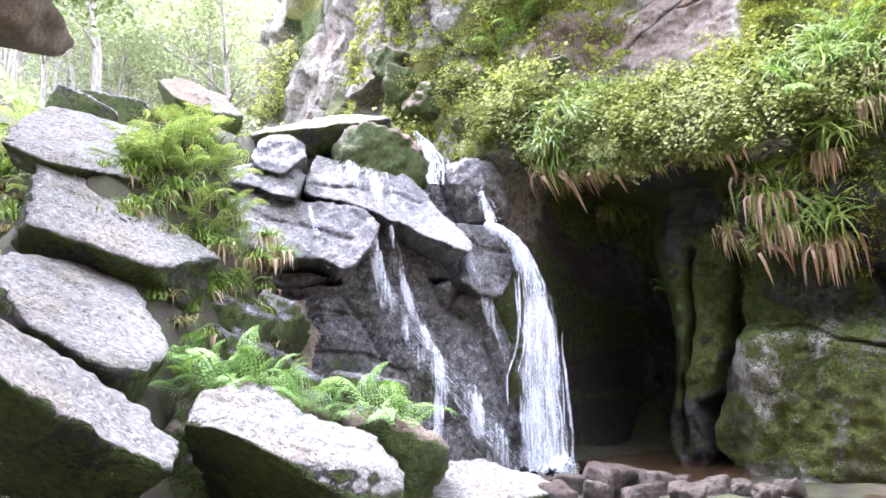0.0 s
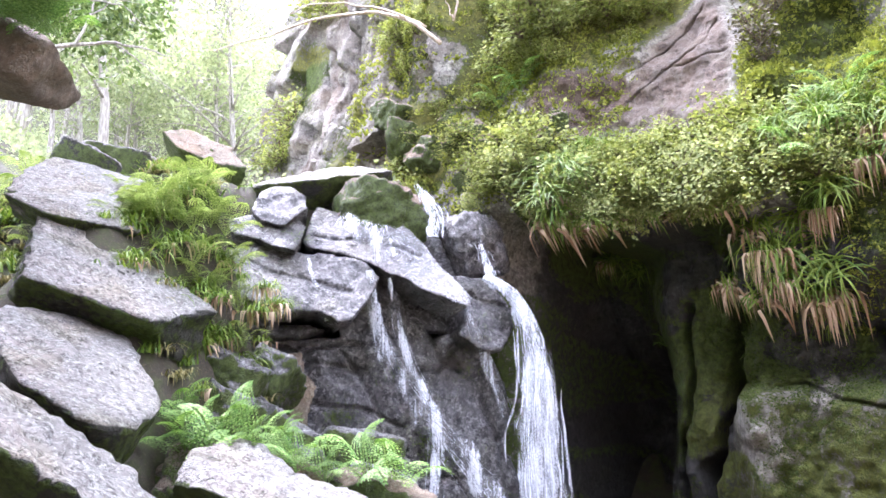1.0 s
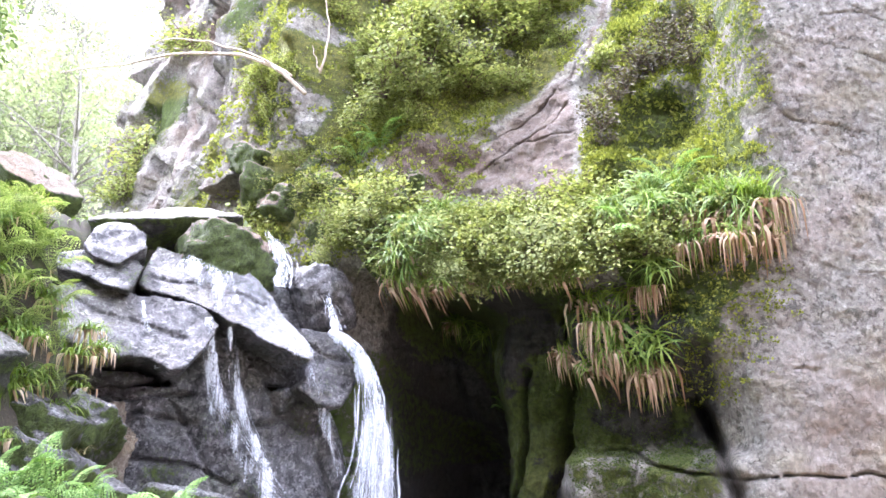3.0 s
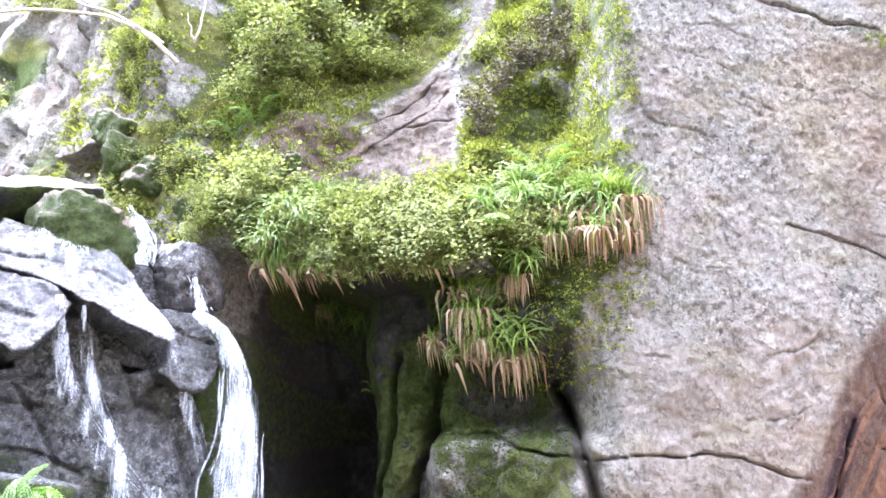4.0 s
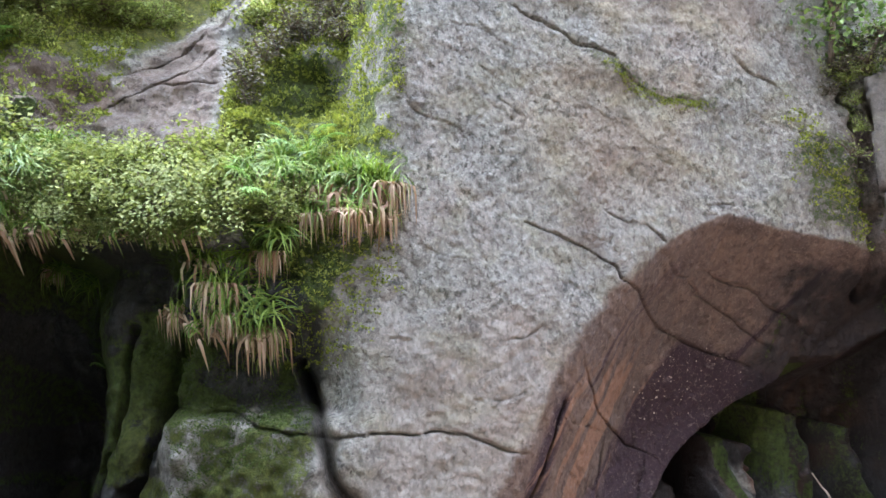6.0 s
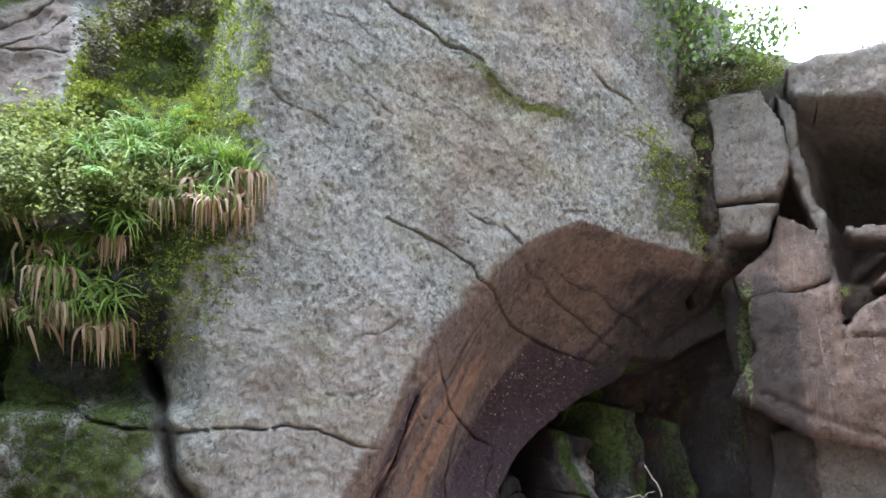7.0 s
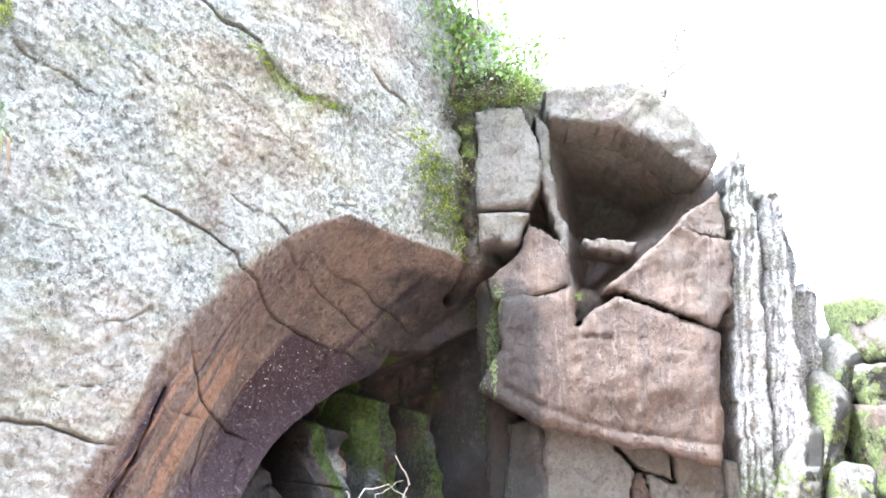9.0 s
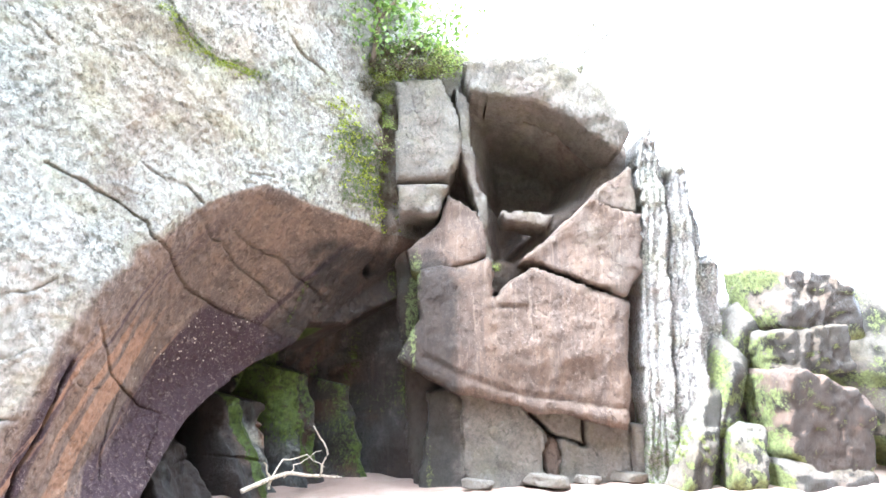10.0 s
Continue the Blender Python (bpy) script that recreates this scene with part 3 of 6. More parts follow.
def cube_sphere(n):
    a = np.tan(np.linspace(-math.pi / 4, math.pi / 4, n))
    u, v = np.meshgrid(a, a, indexing="ij")
    o = np.ones_like(u)
    dirs, faces = [], []
    for k, (x, y, z) in enumerate([(o, u, v), (-o, v, u), (v, o, u), (u, -o, v), (u, v, o), (v, u, -o)]):
        d = np.stack([x, y, z], -1).reshape(-1, 3)
        dirs.append(d / np.linalg.norm(d, axis=1)[:, None])
        faces.append(grid_faces(n, n) + k * n * n)
    dirs, faces = np.vstack(dirs), np.vstack(faces)
    _, first, same = np.unique(np.round(dirs, 5), axis=0, return_index=True, return_inverse=True)
    return dirs[first], same.ravel()[faces]


def hull(pts):
    """The convex outline of plan points, anticlockwise."""
    P = sorted(set(pts))
    out = []
    for seq in (P, P[::-1]):
        line = []
        for p in seq:
            while len(line) > 1 and (line[-1][0] - line[-2][0]) * (p[1] - line[-2][1]) - (line[-1][1] - line[-2][1]) * (p[0] - line[-2][0]) <= 0:
                line.pop()
            line.append(p)
        out += line[:-1]
    return out


def boulder_mesh(name, size, seed, material, cuts=5, sharp=26, n=22, amp=0.05, weights=None, outline=None):
    """A weathered block: a box, or a slab of the given outline, with corners cut off, edges worn round and uneven faces."""
    rnd = np.random.RandomState(seed)
    dirs, faces = cube_sphere(n)
    half = np.array(size) / 2
    if outline:
        ring = hull([(x * 1.05, y * 1.05) for x, y in outline])
        mid = np.mean(ring, 0)
        planes = [(np.array([0, 0, 1.0]), half[2]), (np.array([0, 0, -1.0]), half[2])]
        for k in range(len(ring)):
            a, b = np.array(ring[k]) - mid, np.array(ring[(k + 1) % len(ring)]) - mid
            v = np.array([b[1] - a[1], a[0] - b[0], (rnd.uniform(-0.25, 0.1) - (0.65 if b[0] - a[0] > abs(b[1] - a[1]) else 0.1)) * np.hypot(*(b - a))])
            v /= np.linalg.norm(v)
            planes.append((v, v[:2] @ a + v[2] * half[2]))
        shift = np.array([*mid, -half[2]])
    else:
        planes = [(np.eye(3)[k] * sg, half[k]) for k in range(3) for sg in (1, -1)]
        shift = np.zeros(3)
    for _ in range(cuts):
        v = rnd.normal(size=3)
        v /= np.linalg.norm(v)
        planes.append((v, np.sum(np.abs(v) * half) * rnd.uniform(0.66, 0.85)))
    q = sum(np.maximum(dirs @ nn / dd, 0) ** sharp for nn, dd in planes)
    p = dirs * (q ** (-1 / sharp))[:, None]
    k = float(np.mean(half))
    p = p + dirs * (amp * k * 1.3 * fbm(p / k * 1.3 + seed, 3, seed) + amp * 0.6 * k * fbm(p / k * 5 + seed, 3, seed + 3))[:, None]
    p = p + dirs * (0.016 * fbm(p * 11 + seed, 2, seed + 8) - 0.05 * np.maximum(fbm(p * 3.5 + seed, 2, seed + 9) - 0.45, 0))[:, None]
    nrm = np.zeros_like(p)
    fn3 = np.cross(p[faces[:, 2]] - p[faces[:, 0]], p[faces[:, 3]] - p[faces[:, 1]])
    for k in range(4):
        np.add.at(nrm, faces[:, k], fn3)
    nrm *= np.sign(np.sum(nrm * dirs, 1))[:, None]
    nrm /= np.linalg.norm(nrm, axis=1)[:, None] + 1e-9
    ws = {key: fn(p, nrm) for key, fn in (weights or {}).items()}
    return mesh_data(name, p + shift, faces, material, ws)


MOSSY = []      # boulders with moss on their shaded sides, and the places for it


def stone(name, label, centre, size, turn, seed, material=None, category="boulder", group="", moss=None, wet=0.0, red=0.0, cushions=False, facing=(0.0, -1.0), **more):
    """A boulder as one thing, in the turn given in degrees; with an outline, centre is the middle of its top face."""
    R = np.array(Euler([radians(a) for a in turn]).to_matrix())

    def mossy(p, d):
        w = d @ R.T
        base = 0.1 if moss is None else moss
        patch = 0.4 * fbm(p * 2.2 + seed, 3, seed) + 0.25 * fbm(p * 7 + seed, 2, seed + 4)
        # moss of the fronts and undersides also stands in for their shade
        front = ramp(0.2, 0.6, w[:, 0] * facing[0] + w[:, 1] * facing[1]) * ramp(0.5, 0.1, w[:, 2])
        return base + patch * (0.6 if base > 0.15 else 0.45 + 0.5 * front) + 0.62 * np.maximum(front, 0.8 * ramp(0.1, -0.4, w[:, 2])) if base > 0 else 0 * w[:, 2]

    # beyond the real wetness, fronts and undersides get shade put into their colour
    def wet_shade(p, d):
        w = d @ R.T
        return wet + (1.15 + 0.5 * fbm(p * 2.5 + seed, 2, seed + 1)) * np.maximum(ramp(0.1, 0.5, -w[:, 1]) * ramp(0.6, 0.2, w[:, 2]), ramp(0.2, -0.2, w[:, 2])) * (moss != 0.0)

    me = boulder_mesh(name, size, seed, material or BOULDER, weights={"moss": mossy, "wet": wet_shade, "red": lambda p, d: 0 * p[:, 0] + red}, **more)
    ob = new(name, me)
    ob.matrix_basis = pose(*centre, *turn)
    if cushions:
        w = np.zeros(len(me.vertices), np.float32)
        me.attributes["moss"].data.foreach_get("value", w)
        co = np.zeros(len(w) * 3, np.float32)
        me.vertices.foreach_get("co", co)
        MOSSY.append((ob, co.reshape(-1, 3)[w > 0.55]))
    return tagged(ob, label, category, group)


def tube(pts, radii, sides=6):
    """Vertices and faces of a tapered tube along points."""
    pts = np.asarray(pts, float)
    t = np.gradient(pts, axis=0)
    t /= np.linalg.norm(t, axis=1)[:, None] + 1e-9
    ref = np.where(np.abs(t[:, 2:3]) > 0.9, [[1.0, 0, 0]], [[0, 0, 1.0]])
    a = np.cross(t, ref)
    a /= np.linalg.norm(a, axis=1)[:, None] + 1e-9
    b = np.cross(t, a)
    th = np.arange(sides) * 2 * math.pi / sides
    v = pts[:, None] + np.asarray(radii, float)[:, None, None] * (np.cos(th)[None, :, None] * a[:, None] + np.sin(th)[None, :, None] * b[:, None])
    f = []
    for i in range(len(pts) - 1):
        for j in range(sides):
            k = (j + 1) % sides
            f.append([i * sides + j, i * sides + k, (i + 1) * sides + k, (i + 1) * sides + j])
    f.append(list(range(sides))[::-1])
    f.append([(len(pts) - 1) * sides + j for j in range(sides)])
    return v.reshape(-1, 3), f


def joined(pieces):
    vs, fs, n = [], [], 0
    for v, f in pieces:
        vs.append(v)
        fs += [[i + n for i in q] for q in f]
        n += len(v)
    return np.vstack(vs), fs


def leaf_cards(base, along, up, length, width, fold=0.25):
    """Folded leaves: four corners each, from base along a way."""
    base, along, up = (np.asarray(a, float) for a in (base, along, up))
    along = along / (np.linalg.norm(along, axis=1)[:, None] + 1e-9)
    side = np.cross(along, up)
    side /= np.linalg.norm(side, axis=1)[:, None] + 1e-9
    nrm = np.cross(side, along)
    L, W = np.asarray(length)[:, None], np.asarray(width)[:, None]
    v = np.stack([base, base + along * L * 0.45 + side * W + nrm * W * fold, base + along * L, base + along * L * 0.45 - side * W + nrm * W * fold], 1)
    n = len(base)
    i = np.arange(n)[:, None] * 4
    return v.reshape(-1, 3), np.concatenate([i + [[0, 1, 2]], i + [[0, 2, 3]]], 0)


def blades(rnd, n, length, width, up, droop, spread=1.0, root=0.06, seg=5, short=0.55):
    """Arching strap leaves from one root."""
    az = rnd.uniform(0, 2 * math.pi, n)
    tilt = rnd.uniform(0.1, 1.0, n) ** 0.8 * spread
    L = length * rnd.uniform(short, 1.1, n)
    heading = np.stack([np.cos(az), np.sin(az), 0 * az], -1)
    side = np.stack([-np.sin(az), np.cos(az), 0 * az], -1)
    start = np.stack([rnd.normal(0, root, n), rnd.normal(0, root, n), 0 * az], -1)
    rows = []
    ang = math.pi / 2 * up - tilt
    pos = start
    for k in range(seg + 1):
        w = width * (1 - (k / seg) ** 1.7) * 0.5 + 0.0006
        rows.append(np.stack([pos - side * w, pos + side * w], 1))
        pos = pos + (heading * np.cos(ang)[:, None] + np.array([0, 0, 1.0]) * np.sin(ang)[:, None]) * (L / seg)[:, None]
        ang = np.maximum(ang - droop * rnd.uniform(0.6, 1.3, n) / seg * 1.6, -1.5)
    v = np.stack(rows, 1).reshape(n, -1, 3)
    per = 2 * (seg + 1)
    q = np.array([[2 * k, 2 * k + 1, 2 * k + 3, 2 * k + 2] for k in range(seg)])
    f = (np.arange(n)[:, None, None] * per + q[None]).reshape(-1, 4)
    return v.reshape(-1, 3), f


# ---- the setting ----
def ground_height(x, y):
    x, y = np.broadcast_arrays(np.asarray(x, float), y)
    p = np.stack([x, y, 0 * x], -1)
    far = np.hypot(x, y)
    h = 0.05 * fbm(p * 0.7, 3, 3) + 0.22 * ramp(3.0, 6.5, y) * (1 - ramp(4.5, 7.0, x)) - 0.14 * ramp(0.9, 0.4, np.hypot((x - 1.9) / 1.8, (y - 7.9) / 1.4))
    edge = np.interp(y, [3.4, 5.2, 5.8, 6.4, 7.2, 8.3], [-1.7, -1.8, -1.7, -1.65, -1.7, -2.3])
    bank = ramp(0.4, -0.8, x - edge) * (1 - ramp(8.6, 9.2, y)) + ramp(0.7, 0.0, x) * ramp(8.6, 9.2, y)
    h = h + np.clip((y - 3.4) * 0.8, 0, 4.0) * bank
    h = h + 0.10 * np.maximum(y - 10.5, 0) * bank
    h = h + np.clip(-4.6 - x, 0, 40) * 0.55 * ramp(3.0, 6.0, y)
    h = h + bank * ramp(3.6, 5, y) * (0.2 * fbm(p * 1.1, 3, 8) + 0.09 * fbm(p * 3.5, 3, 9))
    h = h + 16 * ramp(22, 44, y) * ramp(12, 2, x)
    side = CLIFF.side(x, y)
    clear = 2.6 + 3.0 * ramp(6.0, 8.5, x)
    back = np.minimum(8.2, 1.25 * np.maximum(-side - clear, 0))
    h = np.where((side < -clear) & (y > 3.3) & (x > -2.0) & (y < 16), np.maximum(h, back), h)
    h = h + np.clip(x + 1.5 - 0.1 * y, 0, 14) * 0.75 * ramp(14.0, 17.0, y)
    h = h + 0.72 * np.exp(-((x + 2.3) / 0.6) ** 2 - ((y - 7.0) / 0.55) ** 2) + 0.4 * np.exp(-((x + 3.4) / 1.2) ** 2 - ((y - 9.7) / 0.9) ** 2)
    h = h + 0.62 * np.exp(-((x + 3.15) / 0.55) ** 2 - ((y - 6.2) / 0.5) ** 2) + 0.15 * np.exp(-((x + 3.6) / 0.6) ** 2 - ((y - 7.3) / 0.6) ** 2) + 0.5 * np.exp(-((x + 1.75) / 0.35) ** 2 - ((y - 7.1) / 0.5) ** 2)
    other = FARWALL.side(x, y)
    rim = np.interp(y, [-5.0, -2.5, -1.6, -0.9, -0.2, 0.6, 1.9, 4.0], [0.1, 0.2, 1.2, 3.0, 4.6, 5.6, 6.3, 7.4])
    h = np.where((other < -1.2) & (x > 10) & (y <= 2.6), np.maximum(np.minimum(rim, 2.0 * np.maximum(-other - 1.0, 0)), 0.1), h)
    return h + 0.03 * fbm(p * 3, 2, 5) + 1.2 * ramp(20, 60, far) * fbm(p * 0.05, 3, 6)


def build_ground():
    a = np.linspace(-1, 1, 261)
    u = 9.0 * a + 31.0 * np.sign(a) * np.abs(a) ** 5 + 460 * np.sign(a) * np.abs(a) ** 23
    x, y = np.meshgrid(u + 1.5, u + 4.5, indexing="ij")
    z = ground_height(x, y)
    # soil on the bank; the unseen near floor is darkened to cut bounce
    soil = np.maximum(ramp(0.5, 1.0, z), ramp(4.6, 3.4, x))
    me = mesh_data("ground", np.stack([x, y, z], -1).reshape(-1, 3), grid_faces(261, 261), SAND, {"soil": soil})
    tagged(new("ground", me), "reddish sand floor rising into a mossy soil bank", "ground", kind="structure")


def build_cliff():
    along = np.concatenate([np.linspace(a, b, n, endpoint=False) for a, b, n in ((0.6, 7.5, 170), (7.5, 12.0, 190), (12.0, 19.6, 500), (19.6, 22.4, 80))])
    up = np.concatenate([np.linspace(-0.35, 6.8, 385, endpoint=False), np.linspace(6.8, 14.2, 110)])
    nu, nv = len(along), len(up)
    s, z = np.meshgrid(along, up, indexing="ij")
    top = 10.1 - 2.3 * ramp(17.0, 19.5, s) + 3.7 * (1 - ramp(5.0, 8.5, s)) - 2.2 * (1 - ramp(0.8, 3.0, s))
    top = top + 0.5 * fbm(np.stack([s * 1.2, 0 * s, 0 * s + 8], -1), 3, 73) * (1 - ramp(6.0, 9.0, s))
    d = cliff_depth(s, z) + cliff_relief(s, z) - 5.0 * np.minimum(np.maximum(z - top, 0), 0.6)
    n1 = fbm(np.stack([s, z, 0 * s], -1) * 1.6, 3, 77)
    arch = inside(s, z, ARCH)
    red = ramp(-0.05, 0.3 - 0.2 * ramp(15.8, 16.6, s), arch + (0.1 - 0.05 * ramp(15.8, 16.6, s)) * n1)
    red = np.maximum(red, 0.6 * ramp(-0.1, 0.2, inside(s, z, PINK)))
    red = red * (1 - (0.5 - 0.6 * fbm(np.stack([s * 5, z * 0.6, 0 * s], -1), 3, 95)) * ramp(0.0, 0.3, inside(s, z, UNDERCUT)))
    soil = ramp(0.75, 0.3, np.hypot((s - 8.9) / 1.0, (z - 5.5) / 0.9) + 0.3 * n1)
    red = np.maximum(red, 0.7 * soil)
    back = fbm(np.stack([s * 0.9, z * 0.5, 0 * s], -1), 3, 79)
    red = np.maximum(red, (0.42 + 0.35 * back) * (1 - ramp(5.6, 6.8, s)))
    rim = 12.15 + 1.05 * ramp(2.0, 4.0, z) - 0.3 * n1 - 0.15 * fbm(np.stack([s * 5, z * 5, 0 * s], -1), 3, 78)
    red = np.maximum(red, (0.42 + 0.3 * fbm(np.stack([s * 0.5, z * 0.6, 0 * s + 3], -1), 3, 96)) * ramp(13.6, 15.0, s + 0.4 * z - 2.0))
    green = ramp(4.6, 6.2, s) * (1 - ramp(-0.25, 0.15, s - rim))
    bare = ramp(-0.1, 0.25, inside(s, z, PINK) + 0.15 * n1)
    moss = 0.7 * green * (1 - bare) * (1 - 0.8 * soil) * ramp(-0.5, 0.3, n1 + 0.3)
    moss = moss - 0.35 * green * ramp(0.1, 0.5, n1) * (z < 1.6)
    moss = np.maximum(moss, 0.5 * ramp(1.0, 0.4, np.hypot((s - 18.9) / 0.75, (z - 4.5) / 1.0) + 0.3 * n1) * (arch < 0.1))
    moss = np.maximum(moss, 0.45 * (1 - ramp(0.05, 0.2, line_dist(s, z, [(15.6, 6.0), (16.08, 5.7), (16.57, 5.5), (17.2, 5.5)])[0])))
    moss = np.where(arch > 0.2, 0.18 * ramp(0.0, 0.3, inside(s, z, UNDERCUT)), moss)
    # wet rock by the fall; the weight also paints shade under the overhangs
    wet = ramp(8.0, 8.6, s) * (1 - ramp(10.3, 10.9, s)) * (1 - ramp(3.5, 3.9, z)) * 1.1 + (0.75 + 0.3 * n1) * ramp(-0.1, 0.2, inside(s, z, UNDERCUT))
    under = inside(s, z, UNDERCUT)
    low = ramp(9.9, 10.3, s) * (1 - ramp(12.2, 12.6, s)) * (1 - ramp(3.0, 3.4, z))
    moss = np.maximum(moss, low * (0.42 + 0.25 * n1))
    # the recessed panel over the pool is darkened here in place of shade
    wet = np.maximum(wet, 0.8 * low * ramp(1.2, 1.9, z + 0.3 * n1) + 0.08 * low)
    moss = np.maximum(moss, (0.3 - 0.45 * back) * (1 - ramp(5.6, 6.8, s)))
    moss = np.maximum(moss, (0.62 + 0.3 * n1) * green * ramp(11.9, 12.3, s) * ramp(4.1, 4.5, z))
    # stains run down the hollow along its slanting ribs
    q = 0.84 * s - 0.54 * z + 0.06 * n1 - 0.08 * np.maximum(z - 1.8, 0) ** 2
    along = 0.54 * s + 0.84 * z
    band_s = fbm(np.stack([q * 5.0, along * 0.22, 0 * s], -1), 4, 88)
    purple = ramp(12.6, 13.0, q + 0.25 * band_s) * (1 - ramp(14.6, 15.4, q)) * (1 - ramp(2.35, 2.9, z + 0.3 * (s - 17.0)))
    fine_run = fbm(np.stack([q * 17, along * 0.35, 0 * s + 2], -1), 3, 89)
    streak = ramp(0.15, 0.9, band_s) * 0.4 + 0.3 * ramp(0.2, 0.8, fine_run) + (1.15 - 0.35 * ramp(0.1, 0.7, fine_run)) * purple
    streak = np.maximum(streak, 0.9 * ramp(0.22, 0.05, line_dist(s, z, [(15.0, 1.75), (14.9, 1.4), (14.7, 0.9), (14.45, 0.2)])[0]))
    streak = streak * ramp(0.1, 0.4, arch) * (under < 0.05)
    ochre = ramp(-0.1, 0.7, fbm(np.stack([q * 8, along * 0.3, 0 * s + 4], -1), 4, 91)) * ramp(0.1, 0.4, arch) * (1 - ramp(1.8, 2.8, z)) * (1 - purple)
    # right end of the hollow: wet rock with its shade painted in as well
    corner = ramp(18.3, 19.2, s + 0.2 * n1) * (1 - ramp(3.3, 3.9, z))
    wet_shade = ramp(17.0, 18.9, s + 0.3 * n1) * (1 - ramp(3.4, 4.0, z)) * ramp(0.0, 0.4, arch)
    wet = np.maximum(wet, np.maximum(0.75 * corner, 0.68 * wet_shade))
    moss = np.where(under > 0.1, 0.15 + 0.5 * ramp(0.1, 0.6, fbm(np.stack([s * 3.2, z * 0.5, 0 * s], -1), 3, 93)), moss)
    moss = np.where(corner > 0.3, np.maximum(moss, 0.25 + 0.35 * fbm(np.stack([s * 4, z * 0.7, 0 * s], -1), 3, 94)), moss)
    moss = moss * (1 - 0.25 * ramp(7.9, 8.4, s) * (1 - ramp(9.3, 9.8, s)) * (1 - ramp(2.8, 3.4, z)))
    bare_wall = ramp(12.5, 13.3, s) * (arch < 0.25)
    n2 = fbm(np.stack([s * 0.8, z * 1.1, 0 * s + 9], -1), 3, 97)
    clean = bare_wall * np.maximum(ramp(3.0, 2.1, z + 0.5 * n1), 0.35 * ramp(0.0, 0.5, n2))
    warm = bare_wall * ramp(13.6, 15.4, s) * ramp(3.6, 5.0, z) * ramp(-0.6, 0.8, n2 + 0.4 * n1)
    # moss is coloured brighter on the open slope and low bulge, as lit
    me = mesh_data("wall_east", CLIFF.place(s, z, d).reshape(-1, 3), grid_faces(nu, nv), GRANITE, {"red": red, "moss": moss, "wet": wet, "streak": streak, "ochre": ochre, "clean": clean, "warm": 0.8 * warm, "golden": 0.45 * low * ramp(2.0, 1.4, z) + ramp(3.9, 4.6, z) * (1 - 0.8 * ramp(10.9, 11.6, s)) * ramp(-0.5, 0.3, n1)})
    return tagged(new("wall_east", me), "tall lichened granite cliff with a rust-red hollow", "cliff", kind="structure")


NONE = lambda s, z, sd: 0 * s


FACE_CRACKS = [([(0.8, 2.25), (1.5, 2.2), (2.2, 2.3)], 0.03, 0.08), ([(1.0, 2.0), (1.7, 2.05), (2.3, 1.95)], 0.03, 0.07), ([(2.0, 2.2), (2.3, 1.8), (2.5, 1.2)], 0.03, 0.06), ([(3.0, 2.4), (3.15, 2.1), (3.35, 1.95)], 0.035, 0.09),
               ([(2.9, 1.9), (3.2, 2.05), (3.4, 2.3)], 0.03, 0.08), ([(3.6, 1.6), (3.75, 1.0), (3.8, 0.4)], 0.04, 0.1), ([(1.6, 1.6), (2.2, 1.5), (2.7, 1.3)], 0.03, 0.07), ([(2.4, 0.9), (2.9, 0.75), (3.3, 0.8)], 0.03, 0.07)]
STEP_CRACKS = [([(0.9, 3.1), (1.4, 2.9), (2.0, 2.75)], 0.025, 0.05), ([(1.7, 3.5), (2.3, 3.4), (2.9, 3.2)], 0.025, 0.05), ([(3.4, 2.85), (3.7, 2.7), (4.0, 2.65)], 0.025, 0.06)]


# dark clefts under the steps: outline, depth, softness
OVERHANGS = [([(0.3, 2.98), (0.84, 2.8), (1.09, 2.68), (1.26, 2.6), (1.7, 2.62), (2.0, 2.5), (2.03, 2.35), (1.52, 2.33), (1.09, 2.38), (0.84, 2.48), (0.3, 2.73)], 0.75, 0.06),
             ([(2.28, 3.24), (2.47, 3.15), (2.68, 3.02), (2.9, 2.9), (3.23, 2.7), (3.4, 2.66), (3.36, 2.42), (3.09, 2.34), (2.94, 2.47), (2.71, 2.72), (2.48, 2.98)], 0.7, 0.06),
             ([(3.7, 2.2), (3.99, 2.25), (4.1, 2.09), (4.1, 1.67), (3.98, 1.45), (3.88, 1.75)], 0.6, 0.1)]


